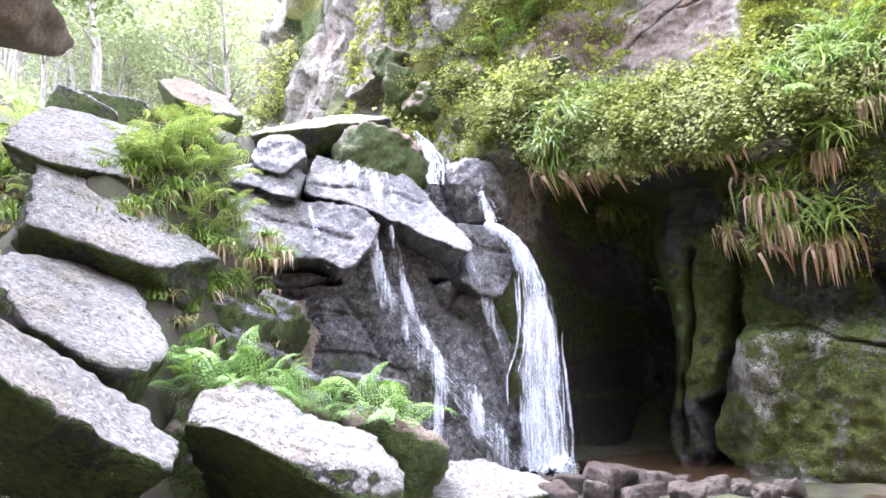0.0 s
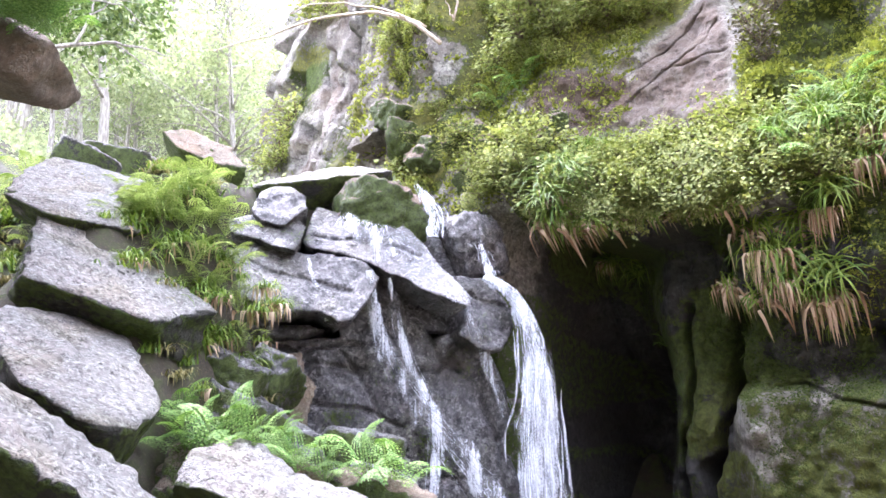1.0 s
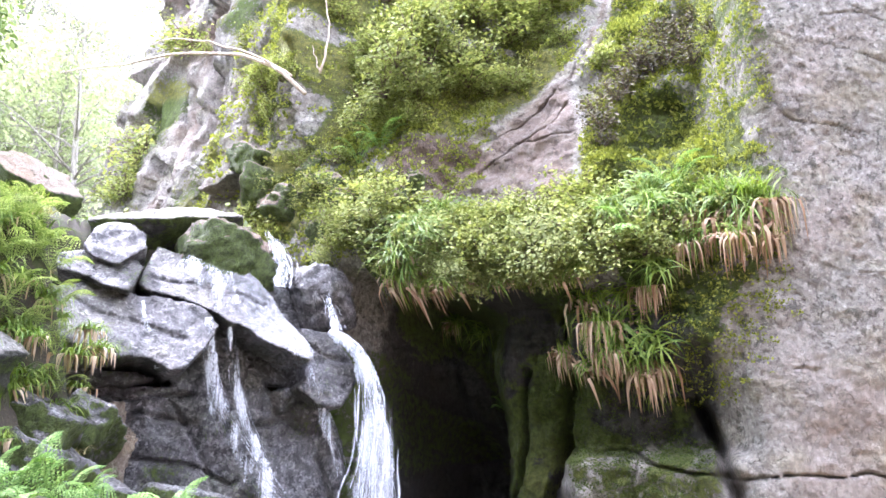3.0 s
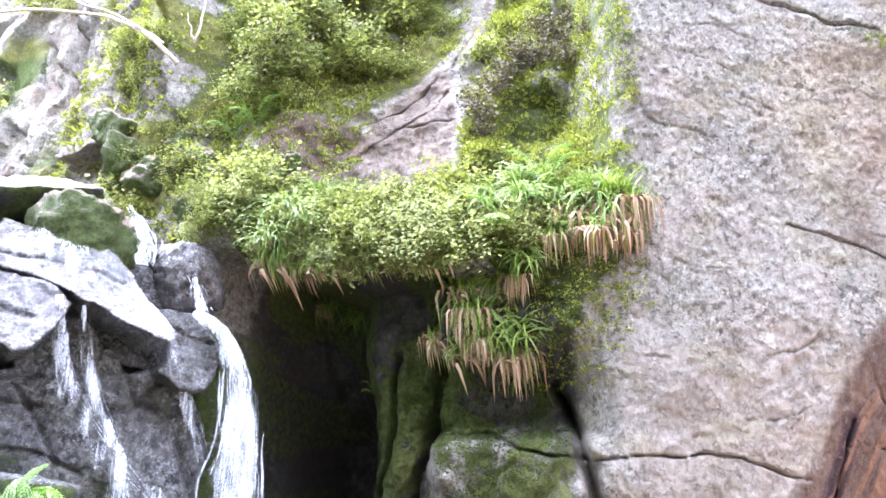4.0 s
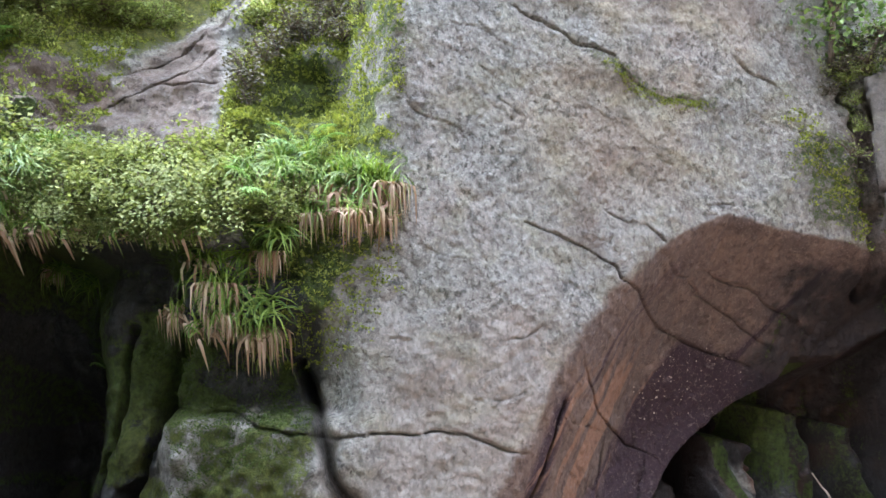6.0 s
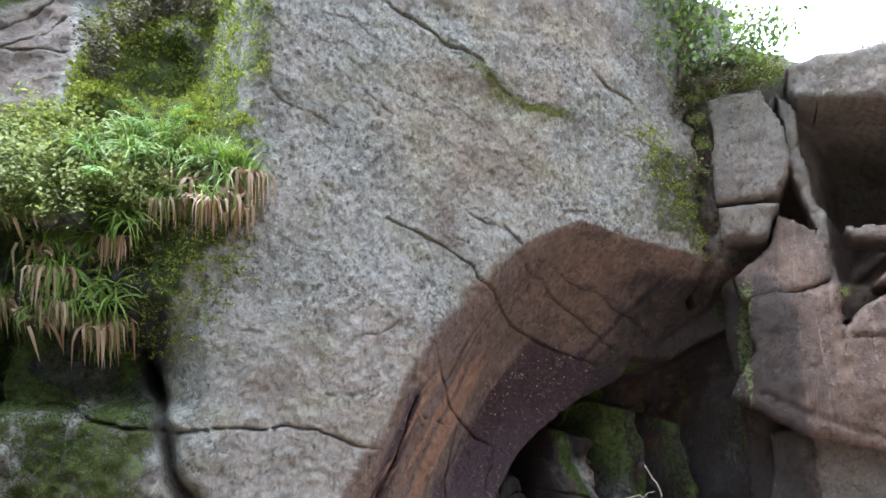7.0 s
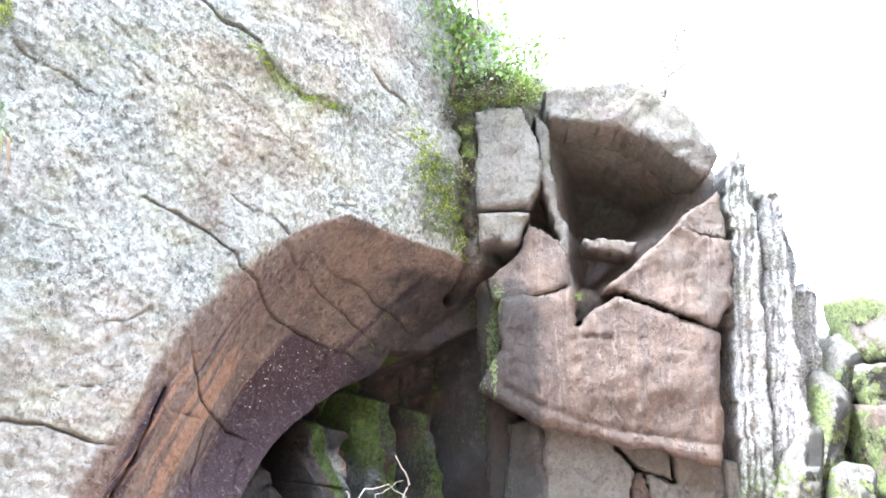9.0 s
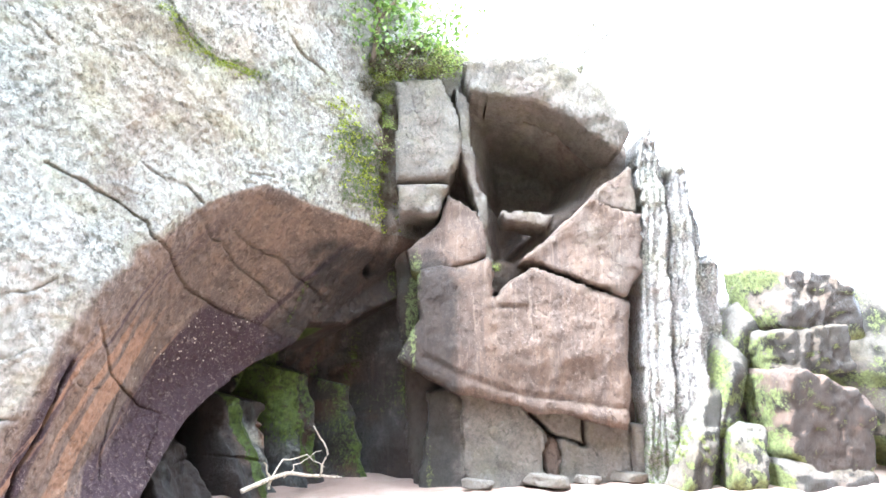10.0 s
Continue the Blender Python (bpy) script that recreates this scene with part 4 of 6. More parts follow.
def build_cascade():
    top = thing("cascade_rock", "wet grey granite steps under the waterfall", "rock", kind="structure")
    wets = lambda s, z, sd: 0.75 + 0 * s
    half = lambda s, z, sd: 0.7 + 0.4 * fbm(np.stack([s, z, 0 * s], -1) * 1.2, 2, 5)
    # part, outline, how far its middle stands out, back, worn edge, lean, bumps, wetness
    kit = [
        ("face", [(0.2, 2.6), (1.4, 3.2), (2.0, 3.4), (2.5, 3.3), (2.95, 2.95), (3.2, 2.5), (3.55, 2.2), (3.82, 2.02), (3.93, 1.74), (3.9, 1.37), (3.8, 1.04), (3.86, 0.6), (4.0, 0.15), (4.05, -0.3), (0.8, -0.3), (0.3, 1.2)], 0.12, -1.0, 0.06, -0.16, 0.05, wets),
        ("foot_lump", [(3.6, 0.7), (3.72, 1.0), (3.86, 0.98), (3.97, 0.66), (3.98, -0.2), (3.62, -0.2)], 0.32, -0.4, 0.12, -0.1, 0.05, wets),
        ("left_step", [(0.45, 3.18), (0.83, 3.3), (1.08, 3.38), (1.3, 3.34), (1.57, 3.26), (1.92, 3.26), (2.29, 3.14), (2.36, 2.95), (2.25, 2.67), (2.05, 2.41), (1.93, 2.37), (1.67, 2.51), (1.27, 2.49), (1.11, 2.56), (0.86, 2.7), (0.5, 2.88)], 0.45, -0.5, 0.035, -0.75, 0.05, half),
        ("thin_step", [(0.6, 2.74), (1.0, 2.66), (1.3, 2.47), (1.9, 2.4), (1.5, 2.3), (1.05, 2.33), (0.8, 2.46)], 0.24, -0.6, 0.03, -0.5, 0.03, wets),
        ("top_step", [(1.54, 3.36), (1.72, 3.95), (2.06, 3.9), (2.67, 3.72), (2.99, 3.38), (3.17, 3.0), (3.3, 2.62), (3.25, 2.5), (3.09, 2.53), (2.83, 2.74), (2.63, 2.87), (2.44, 3.03), (2.33, 3.11), (2.14, 3.19), (1.83, 3.27)], 0.32, -1.0, 0.035, -0.9, 0.05, half),
        ("right_step", [(3.2, 3.01), (3.37, 3.07), (3.75, 3.02), (3.96, 2.66), (3.95, 2.39), (3.8, 2.13), (3.48, 2.13), (3.2, 2.27), (3.36, 2.44), (3.41, 2.71)], 0.25, -0.8, 0.06, -0.4, 0.06, wets),
        ("upper_slab", [(1.0, 3.7), (1.05, 4.06), (1.34, 4.09), (1.55, 3.98), (1.6, 3.75), (1.34, 3.54), (1.07, 3.56)], 0.0, -0.9, 0.02, -0.7, 0.1, half),
        ("upper_step", [(0.7, 3.62), (1.08, 3.72), (1.55, 3.7), (1.63, 3.6), (1.5, 3.22), (1.3, 3.25), (1.0, 3.34), (0.75, 3.4)], 0.12, -0.9, 0.03, -0.7, 0.05, half),
        ("stream_bed", [(2.6, 3.75), (3.3, 3.62), (3.95, 3.2), (4.0, 2.4), (2.6, 2.4)], -0.3, -1.6, 0.1, -0.3, 0.06, wets),
        ("side_rock", [(0.72, 1.8), (0.91, 2.0), (1.56, 2.14), (1.70, 1.75), (1.62, 1.3), (0.85, 1.2)], 0.5, -0.4, 0.05, -0.2, 0.06, NONE),
    ]
    mossy = lambda s, z, sd: 0.27 + 0.2 * fbm(np.stack([s, z, 0 * s], -1) * 2, 2, 9)
    for k, (name, poly, front, back, edge, lean, amp, wet) in enumerate(kit):
        shape = dict(res=0.022, amp=amp, lean=lean, cracks=FACE_CRACKS if name == "face" else STEP_CRACKS, hollows=OVERHANGS if name == "face" else (), rugged=0.03 if name == "face" else 0.018)
        part(name, block_mesh(name, CASCADE, poly, front, back, edge, BROWN if name == "side_rock" else WETROCK, 100 + 7 * k, weights={"wet": wet, "moss": mossy, "red": NONE}, **shape), top)
        if name in ("face", "top_step"):
            # thin water skin whose white specks paint in glints of the sky
            core = lambda s, z, sd: 0.45 + 0.35 * fbm(np.stack([s * 1.6, z * 0.7, 0 * s], -1), 2, 17)
            film = block_mesh("water_film", CASCADE, poly, front + 0.012, back, edge, GLINTS, 100 + 7 * k, weights={"core": core}, **shape)
            tagged(new("water_film", film), "thin film of water on the rock face with painted white glints", "water", kind="structure")


NICHE = [(1.5, 5.8), (2.5, 5.6), (3.7, 4.95), (3.4, 4.3), (2.8, 3.9), (2.2, 3.2), (1.8, 3.2), (1.65, 4.2)]


RED_CRACKS = [([(0.75, 1.82), (1.3, 1.58), (2.0, 1.4), (2.7, 1.22), (3.6, 1.02)], 0.035, 0.045), ([(1.78, 2.72), (1.8, 2.55), (2.2, 2.5)], 0.025, 0.05)]


def build_far_wall():
    w = thing("wall_south", "rust-red granite wall of fractured blocks", "cliff", kind="structure")
    # wet towards the corner also carries the overhang's shade as colour
    reds = lambda v: {"red": lambda s, z, sd: v + 0.25 * fbm(np.stack([s, z, 0 * s], -1) * 0.9, 2, 15), "moss": lambda s, z, sd: 0.1 + ramp(2.0, 0.7, s) * ramp(3.9, 2.8, z) * (0.08 + 0.5 * fbm(np.stack([s * 5, z * 0.7, 0 * s], -1), 3, 16)), "wet": lambda s, z, sd: 0.95 * ramp(1.9, 0.7, s) * ramp(3.9, 2.9, z)}
    kit = [
        ("backing", [(-1.2, 7.6), (0.2, 7.5), (1.5, 6.9), (1.94, 6.5), (3.1, 6.4), (3.54, 6.0), (4.0, 5.3), (4.3, 4.6), (4.5, 3.2), (4.5, -0.4), (0.5, -0.4), (0.35, 1.9), (0.2, 3.4), (-1.2, 3.6)], -0.35, -2.6, 0.2, 0.0, 0.45),
        ("pillar", [(0.34, 6.0), (1.08, 6.05), (1.28, 5.36), (1.30, 4.7), (1.12, 4.42), (0.32, 4.4)], 0.5, -0.4, 0.1, 0.0, 0.15),
        ("pillar_foot", [(0.32, 4.38), (1.14, 4.36), (0.91, 3.86), (0.33, 3.84)], 0.5, -0.4, 0.1, 0.0, 0.1),
        ("ridge", [(1.2, 6.07), (1.42, 5.8), (1.6, 4.37), (1.82, 3.08), (1.70, 2.88), (1.56, 3.76), (1.3, 4.81)], 0.35, -0.4, 0.07, 0.0, 0.25),
        ("niche_roof", [(1.35, 6.3), (2.63, 6.42), (3.38, 5.95), (3.9, 5.2), (3.66, 4.79), (3.1, 5.2), (2.52, 5.49), (1.44, 5.77)], 0.55, -0.6, 0.14, 0.0, 0.1),
        ("ledge", [(1.86, 4.08), (2.77, 3.98), (2.6, 3.72), (1.9, 3.85)], 0.2, -0.5, 0.06, 0.0, 0.3),
        ("wedge_top", [(3.3, 4.3), (3.85, 4.68), (3.93, 3.9), (3.2, 4.1)], 0.45, -0.5, 0.07, 0.0, 0.45),
        ("wedge", [(2.16, 3.22), (3.15, 4.1), (3.92, 3.87), (3.92, 3.03), (3.69, 2.68), (3.01, 2.9)], 0.5, -0.5, 0.08, 0.0, 0.75),
        ("corner_block", [(0.49, 3.42), (0.95, 3.85), (1.08, 4.26), (1.56, 3.98), (1.70, 3.26), (1.14, 3.06), (0.61, 3.05)], 0.45, -0.4, 0.1, 0.0, 0.8),
        ("red_block", [(0.66, 3.07), (1.72, 3.28), (1.78, 2.72), (2.2, 3.16), (3.01, 2.88), (3.73, 2.62), (3.62, 0.72), (2.68, 0.97), (1.11, 1.35), (0.3, 1.79), (0.65, 2.42)], 0.5, -0.4, 0.16, 0.06, 0.95),
        ("foot", [(0.75, 1.35), (1.25, 1.4), (1.4, 0.9), (1.3, -0.3), (0.6, -0.3)], -0.05, -0.6, 0.1, 0.0, 0.0),
        ("foot_block", [(1.22, 1.35), (2.1, 1.25), (2.5, 0.75), (2.45, -0.3), (1.28, -0.3)], 0.08, -0.6, 0.07, 0.05, 0.1),
        ("foot_block", [(2.05, 1.3), (3.0, 1.1), (3.1, 0.55), (2.55, 0.7)], 0.0, -0.6, 0.06, 0.0, 0.05),
        ("foot_block", [(2.5, 0.72), (2.62, 0.68), (2.75, 0.4), (2.75, -0.3), (2.42, -0.3)], -0.12, -0.6, 0.05, 0.0, 0.6),
        ("foot_block", [(2.7, 0.65), (3.12, 0.55), (3.05, 1.1), (3.75, 0.85), (3.7, -0.3), (2.7, -0.3)], 0.02, -0.6, 0.07, 0.0, 0.15),
        ("foot_block", [(3.7, 0.86), (4.15, 0.72), (4.45, 0.5), (4.4, -0.3), (3.68, -0.3)], 0.1, -0.6, 0.08, 0.0, 0.1),
    ]
    for k, (name, poly, front, back, edge, lean, red) in enumerate(kit):
        part(name, block_mesh(name, FARWALL, poly, front, back, edge, SMOOTH, 200 + 9 * k, 0.04, 0.06, reds(red), lean, cracks=RED_CRACKS if name == "red_block" else (), hollows=[(NICHE, 1.4, 0.5)] if name == "backing" else ()), w)
    # tall standing slabs at the end of the wall
    r = np.random.RandomState(12)
    for k, (s0, top, d, wide) in enumerate([(3.96, 5.2, 0.42, 0.3), (4.22, 5.0, 0.18, 0.2), (4.4, 4.85, 0.34, 0.3), (4.68, 4.3, 0.1, 0.26), (4.9, 3.3, 0.0, 0.3)]):
        low = -0.2
        foot = s0 - 0.1
        poly = [(foot, low), (foot + 0.04, (low + top) / 2), (s0 + 0.02, top - 0.12), (s0 + wide * 0.5, top + 0.06), (s0 + wide, top - 0.2), (s0 + wide + 0.06, (low + top) / 2), (foot + wide + 0.14, low)]
        lines = [([(s0 + wide * f + r.uniform(-0.03, 0.03) - 0.08 * (1 - q), low + (top - low) * q) for q in (0.05, 0.3, 0.6, 0.95)], 0.018, 0.06) for f in (0.3, 0.6, 0.85)]
        part("slab", block_mesh("slab", FARWALL, poly, d, -0.9, 0.05, BOULDER, 400 + 7 * k, 0.03, 0.05, {"red": NONE, "moss": lambda s, z, sd: 0.12 + 0.35 * ramp(2.0, 0.6, z), "wet": NONE}, r.uniform(-0.04, 0.04), r.uniform(-0.5, 0.3), lines), w)


# out of view; its height is set to hold back skylight
def build_closing_wall():
    chart = Chart([(13.8, -7.0), (8.0, -8.5), (1.0, -8.0), (-5.0, -4.0), (-6.2, 1.5), (-5.4, 5.6)])
    nu, nv = 120, 40
    s, z = np.meshgrid(np.linspace(0, chart.s[-1], nu), np.linspace(-0.3, 17.0, nv), indexing="ij")
    p = np.stack([s, z, 0 * s], -1)
    d = 0.4 * fbm(p * 0.5, 4, 61) - np.maximum(z - 16.0, 0) * 2.0
    zero = 0 * s
    me = mesh_data("wall_west", chart.place(s, z, d).reshape(-1, 3), grid_faces(nu, nv), GRANITE, {"red": zero + 0.3, "moss": zero + 0.3, "wet": zero})
    tagged(new("wall_west", me), "unseen plain granite wall closing the gorge, raised to block skylight", "cliff", kind="structure")


# ---- water ----
def water_sheet(name, label, chart, pts, widths, outs, material, seed, strands=40, steps=48):
    """Falling water along points (along, up): many broken threads within the given width, standing out from the chart."""
    r = np.random.RandomState(seed)
    t, k = np.linspace(0, 1, len(pts)), np.linspace(0, 1, steps)
    P = np.array(pts, float)
    s, z = np.interp(k, t, P[:, 0]), np.interp(k, t, P[:, 1])
    for _ in range(6):
        s[1:-1] = (s[:-2] + 2 * s[1:-1] + s[2:]) / 4
        z[1:-1] = (z[:-2] + 2 * z[1:-1] + z[2:]) / 4
    w, d = np.interp(k, t, widths), np.interp(k, t, outs)
    ds, dz = np.gradient(s), np.gradient(z)
    ln = np.hypot(ds, dz) + 1e-9
    ns, nz = -dz / ln, ds / ln
    verts, faces, core, base = [], [], [], 0
    for j in range(strands):
        a = np.clip(r.normal(0, 0.55), -1, 1)
        lo = r.uniform(-0.15, 0.95)
        hi = lo + r.uniform(0.12, 0.5)
        q = np.clip(np.linspace(max(lo, 0), min(hi, 1), 24), 0, 1)
        if q[-1] - q[0] < 0.03:
            continue
        wave = 0.14 * vnoise(np.stack([q * 9, 0 * q, 0 * q + j], -1), seed)
        off = (a + wave) * np.interp(q, k, w) * 0.5
        thick = r.uniform(0.004, 0.022) * (1.0 if material is FALL else 0.5) * (0.35 + 2.6 * np.interp(q, k, w)) * np.sin(np.linspace(0.12, math.pi - 0.12, 24)) ** 0.6
        cs, cz, cd = np.interp(q, k, s), np.interp(q, k, z), np.interp(q, k, d)
        u, v = np.interp(q, k, ns), np.interp(q, k, nz)
        lift = 0.05 * (1 - a * a) * np.minimum(np.interp(q, k, w) * 4, 1) + r.uniform(0, 0.03)
        row = [chart.place(cs + u * (off + e * thick), cz + v * (off + e * thick), cd + lift + (0.012 if e == 0 else 0)) for e in (-1, 0, 1)]
        verts.append(np.stack(row, 1).reshape(-1, 3))
        faces.append(grid_faces(24, 3) + base)
        core.append(np.tile([0.3, 1.0, 0.3], 24))
        base += 72
    a = np.linspace(-1, 1, 11)
    edge = 0.5 * w * (0.85 + 0.25 * vnoise(np.stack([k * 12, 0 * k, 0 * k + seed], -1), seed))
    S, Z = s[:, None] + a[None] * (ns * edge)[:, None], z[:, None] + a[None] * (nz * edge)[:, None]
    D = d[:, None] + 0.04 * (1 - a[None] ** 2) * np.minimum(w[:, None] * 4, 1) + 0.02 * fbm(np.stack([S * 16, Z * 3, 0 * S], -1), 2, seed)
    verts.append(chart.place(S, Z, D).reshape(-1, 3))
    faces.append(grid_faces(steps, 11) + base)
    ragged = 0.5 * fbm(np.stack([S * 9, Z * 2.2, 0 * S + seed], -1), 3, seed + 1)
    core.append((0.95 * (1 - a[None] ** 4) - 0.1 + ragged).ravel())
    me = mesh_data(name, np.vstack(verts), np.vstack(faces), material, {"core": np.concatenate(core)})
    return tagged(new(name, me), label, "waterfall", kind="structure")


def build_water():
    for k in range(3):
        water_sheet("waterfall", "white main waterfall dropping into the pool", CASCADE, [(3.6, 2.98), (3.78, 2.88), (3.94, 2.7), (4.05, 2.4), (4.1, 2.04), (4.11, 1.66), (4.07, 1.27), (4.07, 0.78), (4.08, 0.3)],
                    [0.14, 0.17, 0.22, 0.34, 0.44, 0.5, 0.6, 0.64, 0.7], [0.26 + 0.04 * k, 0.32 + 0.05 * k, 0.38 + 0.05 * k, 0.45 + 0.05 * k, 0.48 + 0.06 * k, 0.5 + 0.06 * k, 0.5 + 0.06 * k, 0.5 + 0.06 * k, 0.5 + 0.07 * k], FALL, 500 + k, 26)
    runs = [
        ([(2.93, 4.25), (3.02, 4.04), (3.12, 3.80), (3.08, 3.5)], [0.1, 0.2, 0.3, 0.3], [-0.3, -0.18, -0.08, 0.02], FALL),
        ([(3.49, 3.84), (3.57, 3.60), (3.65, 3.34), (3.70, 2.99)], [0.06, 0.1, 0.13, 0.2], [-0.1, 0.0, 0.1, 0.3], FALL),
        ([(2.26, 3.01), (2.29, 2.73), (2.35, 2.43), (2.48, 2.05), (2.77, 1.61), (3.15, 1.11), (3.51, 0.67), (3.90, 0.28)], [0.12, 0.14, 0.18, 0.26, 0.36, 0.46, 0.54, 0.62], [0.42, 0.42, 0.32, 0.3, 0.32, 0.36, 0.4, 0.44], THREAD),
        ([(2.49, 2.92), (2.53, 2.67), (2.60, 2.37), (2.75, 1.92), (2.97, 1.42), (2.96, 0.87), (2.92, 0.43)], [0.08, 0.1, 0.12, 0.15, 0.2, 0.24, 0.3], [0.42, 0.38, 0.3, 0.3, 0.34, 0.38, 0.43], THREAD),
        ([(3.36, 2.58), (3.43, 2.39), (3.53, 2.17), (3.71, 1.72), (3.81, 1.40)], [0.1, 0.13, 0.16, 0.16, 0.14], [0.38, 0.38, 0.32, 0.3, 0.3], THREAD),
        ([(1.95, 3.67), (2.18, 3.51), (2.36, 3.33), (2.48, 3.13)], [0.3, 0.42, 0.46, 0.35], [0.1, 0.33, 0.45, 0.47], THREAD),
        ([(1.61, 3.15), (1.65, 2.90), (1.74, 2.65), (1.82, 2.44)], [0.08, 0.1, 0.12, 0.1], [0.3, 0.45, 0.5, 0.5], THREAD),
    ]
    for k, (pts, widths, outs, mat) in enumerate(runs):
        water_sheet("water_run", "thin white water running over wet rock", CASCADE, pts, widths, outs, mat, 520 + k, 22 if mat is FALL else (0 if pts[0][0] < 2.0 else 26))
    u, v = np.meshgrid(np.linspace(-1, 1, 40), np.linspace(-1, 1, 40), indexing="ij")
    q = np.hypot(u, v)
    p = np.stack([u * 4, v * 4, 0 * u], -1)
    lift = np.maximum(0.09 * (1 - q) + 0.05 * fbm(p * 1.5, 3, 95), -0.05)
    me = mesh_data("water_foam", np.stack([1.19 + 0.42 * u, 8.13 + 0.4 * v, 0.2 + 1.6 * lift], -1).reshape(-1, 3), grid_faces(40, 40), FALL, {"core": ramp(1.0, 0.3, q) * 1.1})
    tagged(new("water_foam", me), "white foam where the waterfall meets the pool", "water", kind="structure")
    u, v = np.meshgrid(np.linspace(-0.6, 3.9, 60), np.linspace(6.2, 9.8, 60), indexing="ij")
    p = np.stack([u, v, 0 * u], -1)
    me = mesh_data("water", np.stack([u, v, 0.2 + 0.008 * fbm(p * 6, 3, 90)], -1).reshape(-1, 3), grid_faces(60, 60), POOL)
    tagged(new("water", me), "shallow peaty brown pool below the waterfall", "pool", kind="structure")


# ---- plants ----
def shrub(seed, leaves=400, radius=0.3):
    rnd = np.random.RandomState(seed)
    e = thing("bilberry_bush", "light green bilberry bush on the rock shelf", "bush", "bilberry bushes")
    twigs, base, along = [], [], []
    for _ in range(14):
        az, up = rnd.uniform(0, 2 * math.pi), rnd.uniform(0.15, 1.0)
        tip = np.array([math.cos(az) * (1 - up * 0.6), math.sin(az) * (1 - up * 0.6), up * 0.9]) * radius * rnd.uniform(0.75, 1.25)
        pts = np.array([tip * t + np.array([0, 0, 0.1 * radius * math.sin(t * 3)]) for t in (0, 0.35, 0.7, 1)])
        twigs.append(tube(pts, [0.006, 0.005, 0.004, 0.002], 3))
        k = leaves // 14
        t = rnd.uniform(0.35, 1.08, k)
        base.append(tip[None] * t[:, None] + rnd.normal(0, 0.045 * radius / 0.3, (k, 3)))
        along.append(rnd.normal(0, 1, (k, 3)) + tip[None] / radius * 0.9)
    base, along = np.vstack(base), np.vstack(along)
    along[:, 2] = 0.45 * along[:, 2] - 0.1
    n = len(base)
    v, f = leaf_cards(base, along, rnd.normal(0, 0.35, (n, 3)) + [0, 0, 1], rnd.uniform(0.03, 0.055, n), rnd.uniform(0.011, 0.018, n))
    part("branchwork", mesh_data("branchwork", *joined(twigs), TWIG), e)
    part("foliage", mesh_data("foliage", v, f, LEAF, smooth=False), e)
    return e


def tuft(seed, dead=0, green=60, length=0.5, hanging=False, droop=1.9):
    rnd = np.random.RandomState(seed)
    e = thing("woodrush_tuft", "bright green woodrush tuft" + (" with hanging withered leaves" if dead else ""), "grass", "woodrush tufts")
    if green:
        part("foliage", mesh_data("foliage", *blades(rnd, green, length, 0.016, 0.95, droop if not hanging else 2.8, 1.0 if droop > 1 else 0.55), GRASS), e)
    if dead:
        part("withered_skirt", mesh_data("withered_skirt", *blades(rnd, dead, length * 0.8, 0.03, 0.25, 2.3, 1.2, 0.1, short=0.2), DEAD), e, "limp straw-brown withered leaves")
    return e


def frond_mesh(seed, length=0.55):
    """A fern frond: an arching stalk with rows of narrowing leaflets."""
    rnd = np.random.RandomState(seed)
    n = 18
    t = np.linspace(0, 1, n)
    pts = np.stack([length * t * 0.9, 0.03 * np.sin(t * 2), length * (1.2 * t - 0.75 * t ** 2.6)], -1)
    pieces = [tube(pts, 0.004 * (1 - t) + 0.001, 4)]
    base, along, L = [], [], []
    for i in range(3, n):
        w = length * 0.26 * math.sin(math.pi * min(1, 0.18 + 0.82 * t[i]) ** 0.9) + 0.008
        for sg in (1, -1):
            for q in range(4):          # small leaflets along each side branch
                f = (q + 0.5) / 4
                base.append(pts[i] + np.array([0.25 * w * f, sg * w * f, -0.25 * w * f * f]))
                along.append((0.9, sg * 0.55, -0.1)), L.append(0.042 * (1 - 0.5 * f) * length / 0.5)
                base.append(pts[i] + np.array([0.25 * w * f, sg * w * f, -0.25 * w * f * f]))
                along.append((-0.5, sg * 0.8, -0.1)), L.append(0.034 * (1 - 0.5 * f) * length / 0.5)
    L = np.array(L)
    k = len(L)
    v, f = leaf_cards(np.array(base), np.array(along) + rnd.normal(0, 0.12, (k, 3)), np.tile([0, 0, 1.0], (k, 1)), L, L * 0.3)
    pieces.append((v, f.tolist()))
    return mesh_data("frond", *joined(pieces), FERN, smooth=False)


def fern(seed, fronds=8, length=0.55, headings=None):
    rnd = np.random.RandomState(seed)
    e = thing("fern", "fresh green fern with arching fronds", "fern", "ferns")
    me = frond_mesh(seed, length)
    for k in range(fronds):
        part("frond", me, e, at=pose(0, 0, 0, rnd.uniform(-12, 12), rnd.uniform(-35, 12), (headings[k] if headings else k * 360 / fronds) + rnd.uniform(-20, 20)) @ Matrix.Scale(rnd.uniform(0.7, 1.1), 4))
    return e


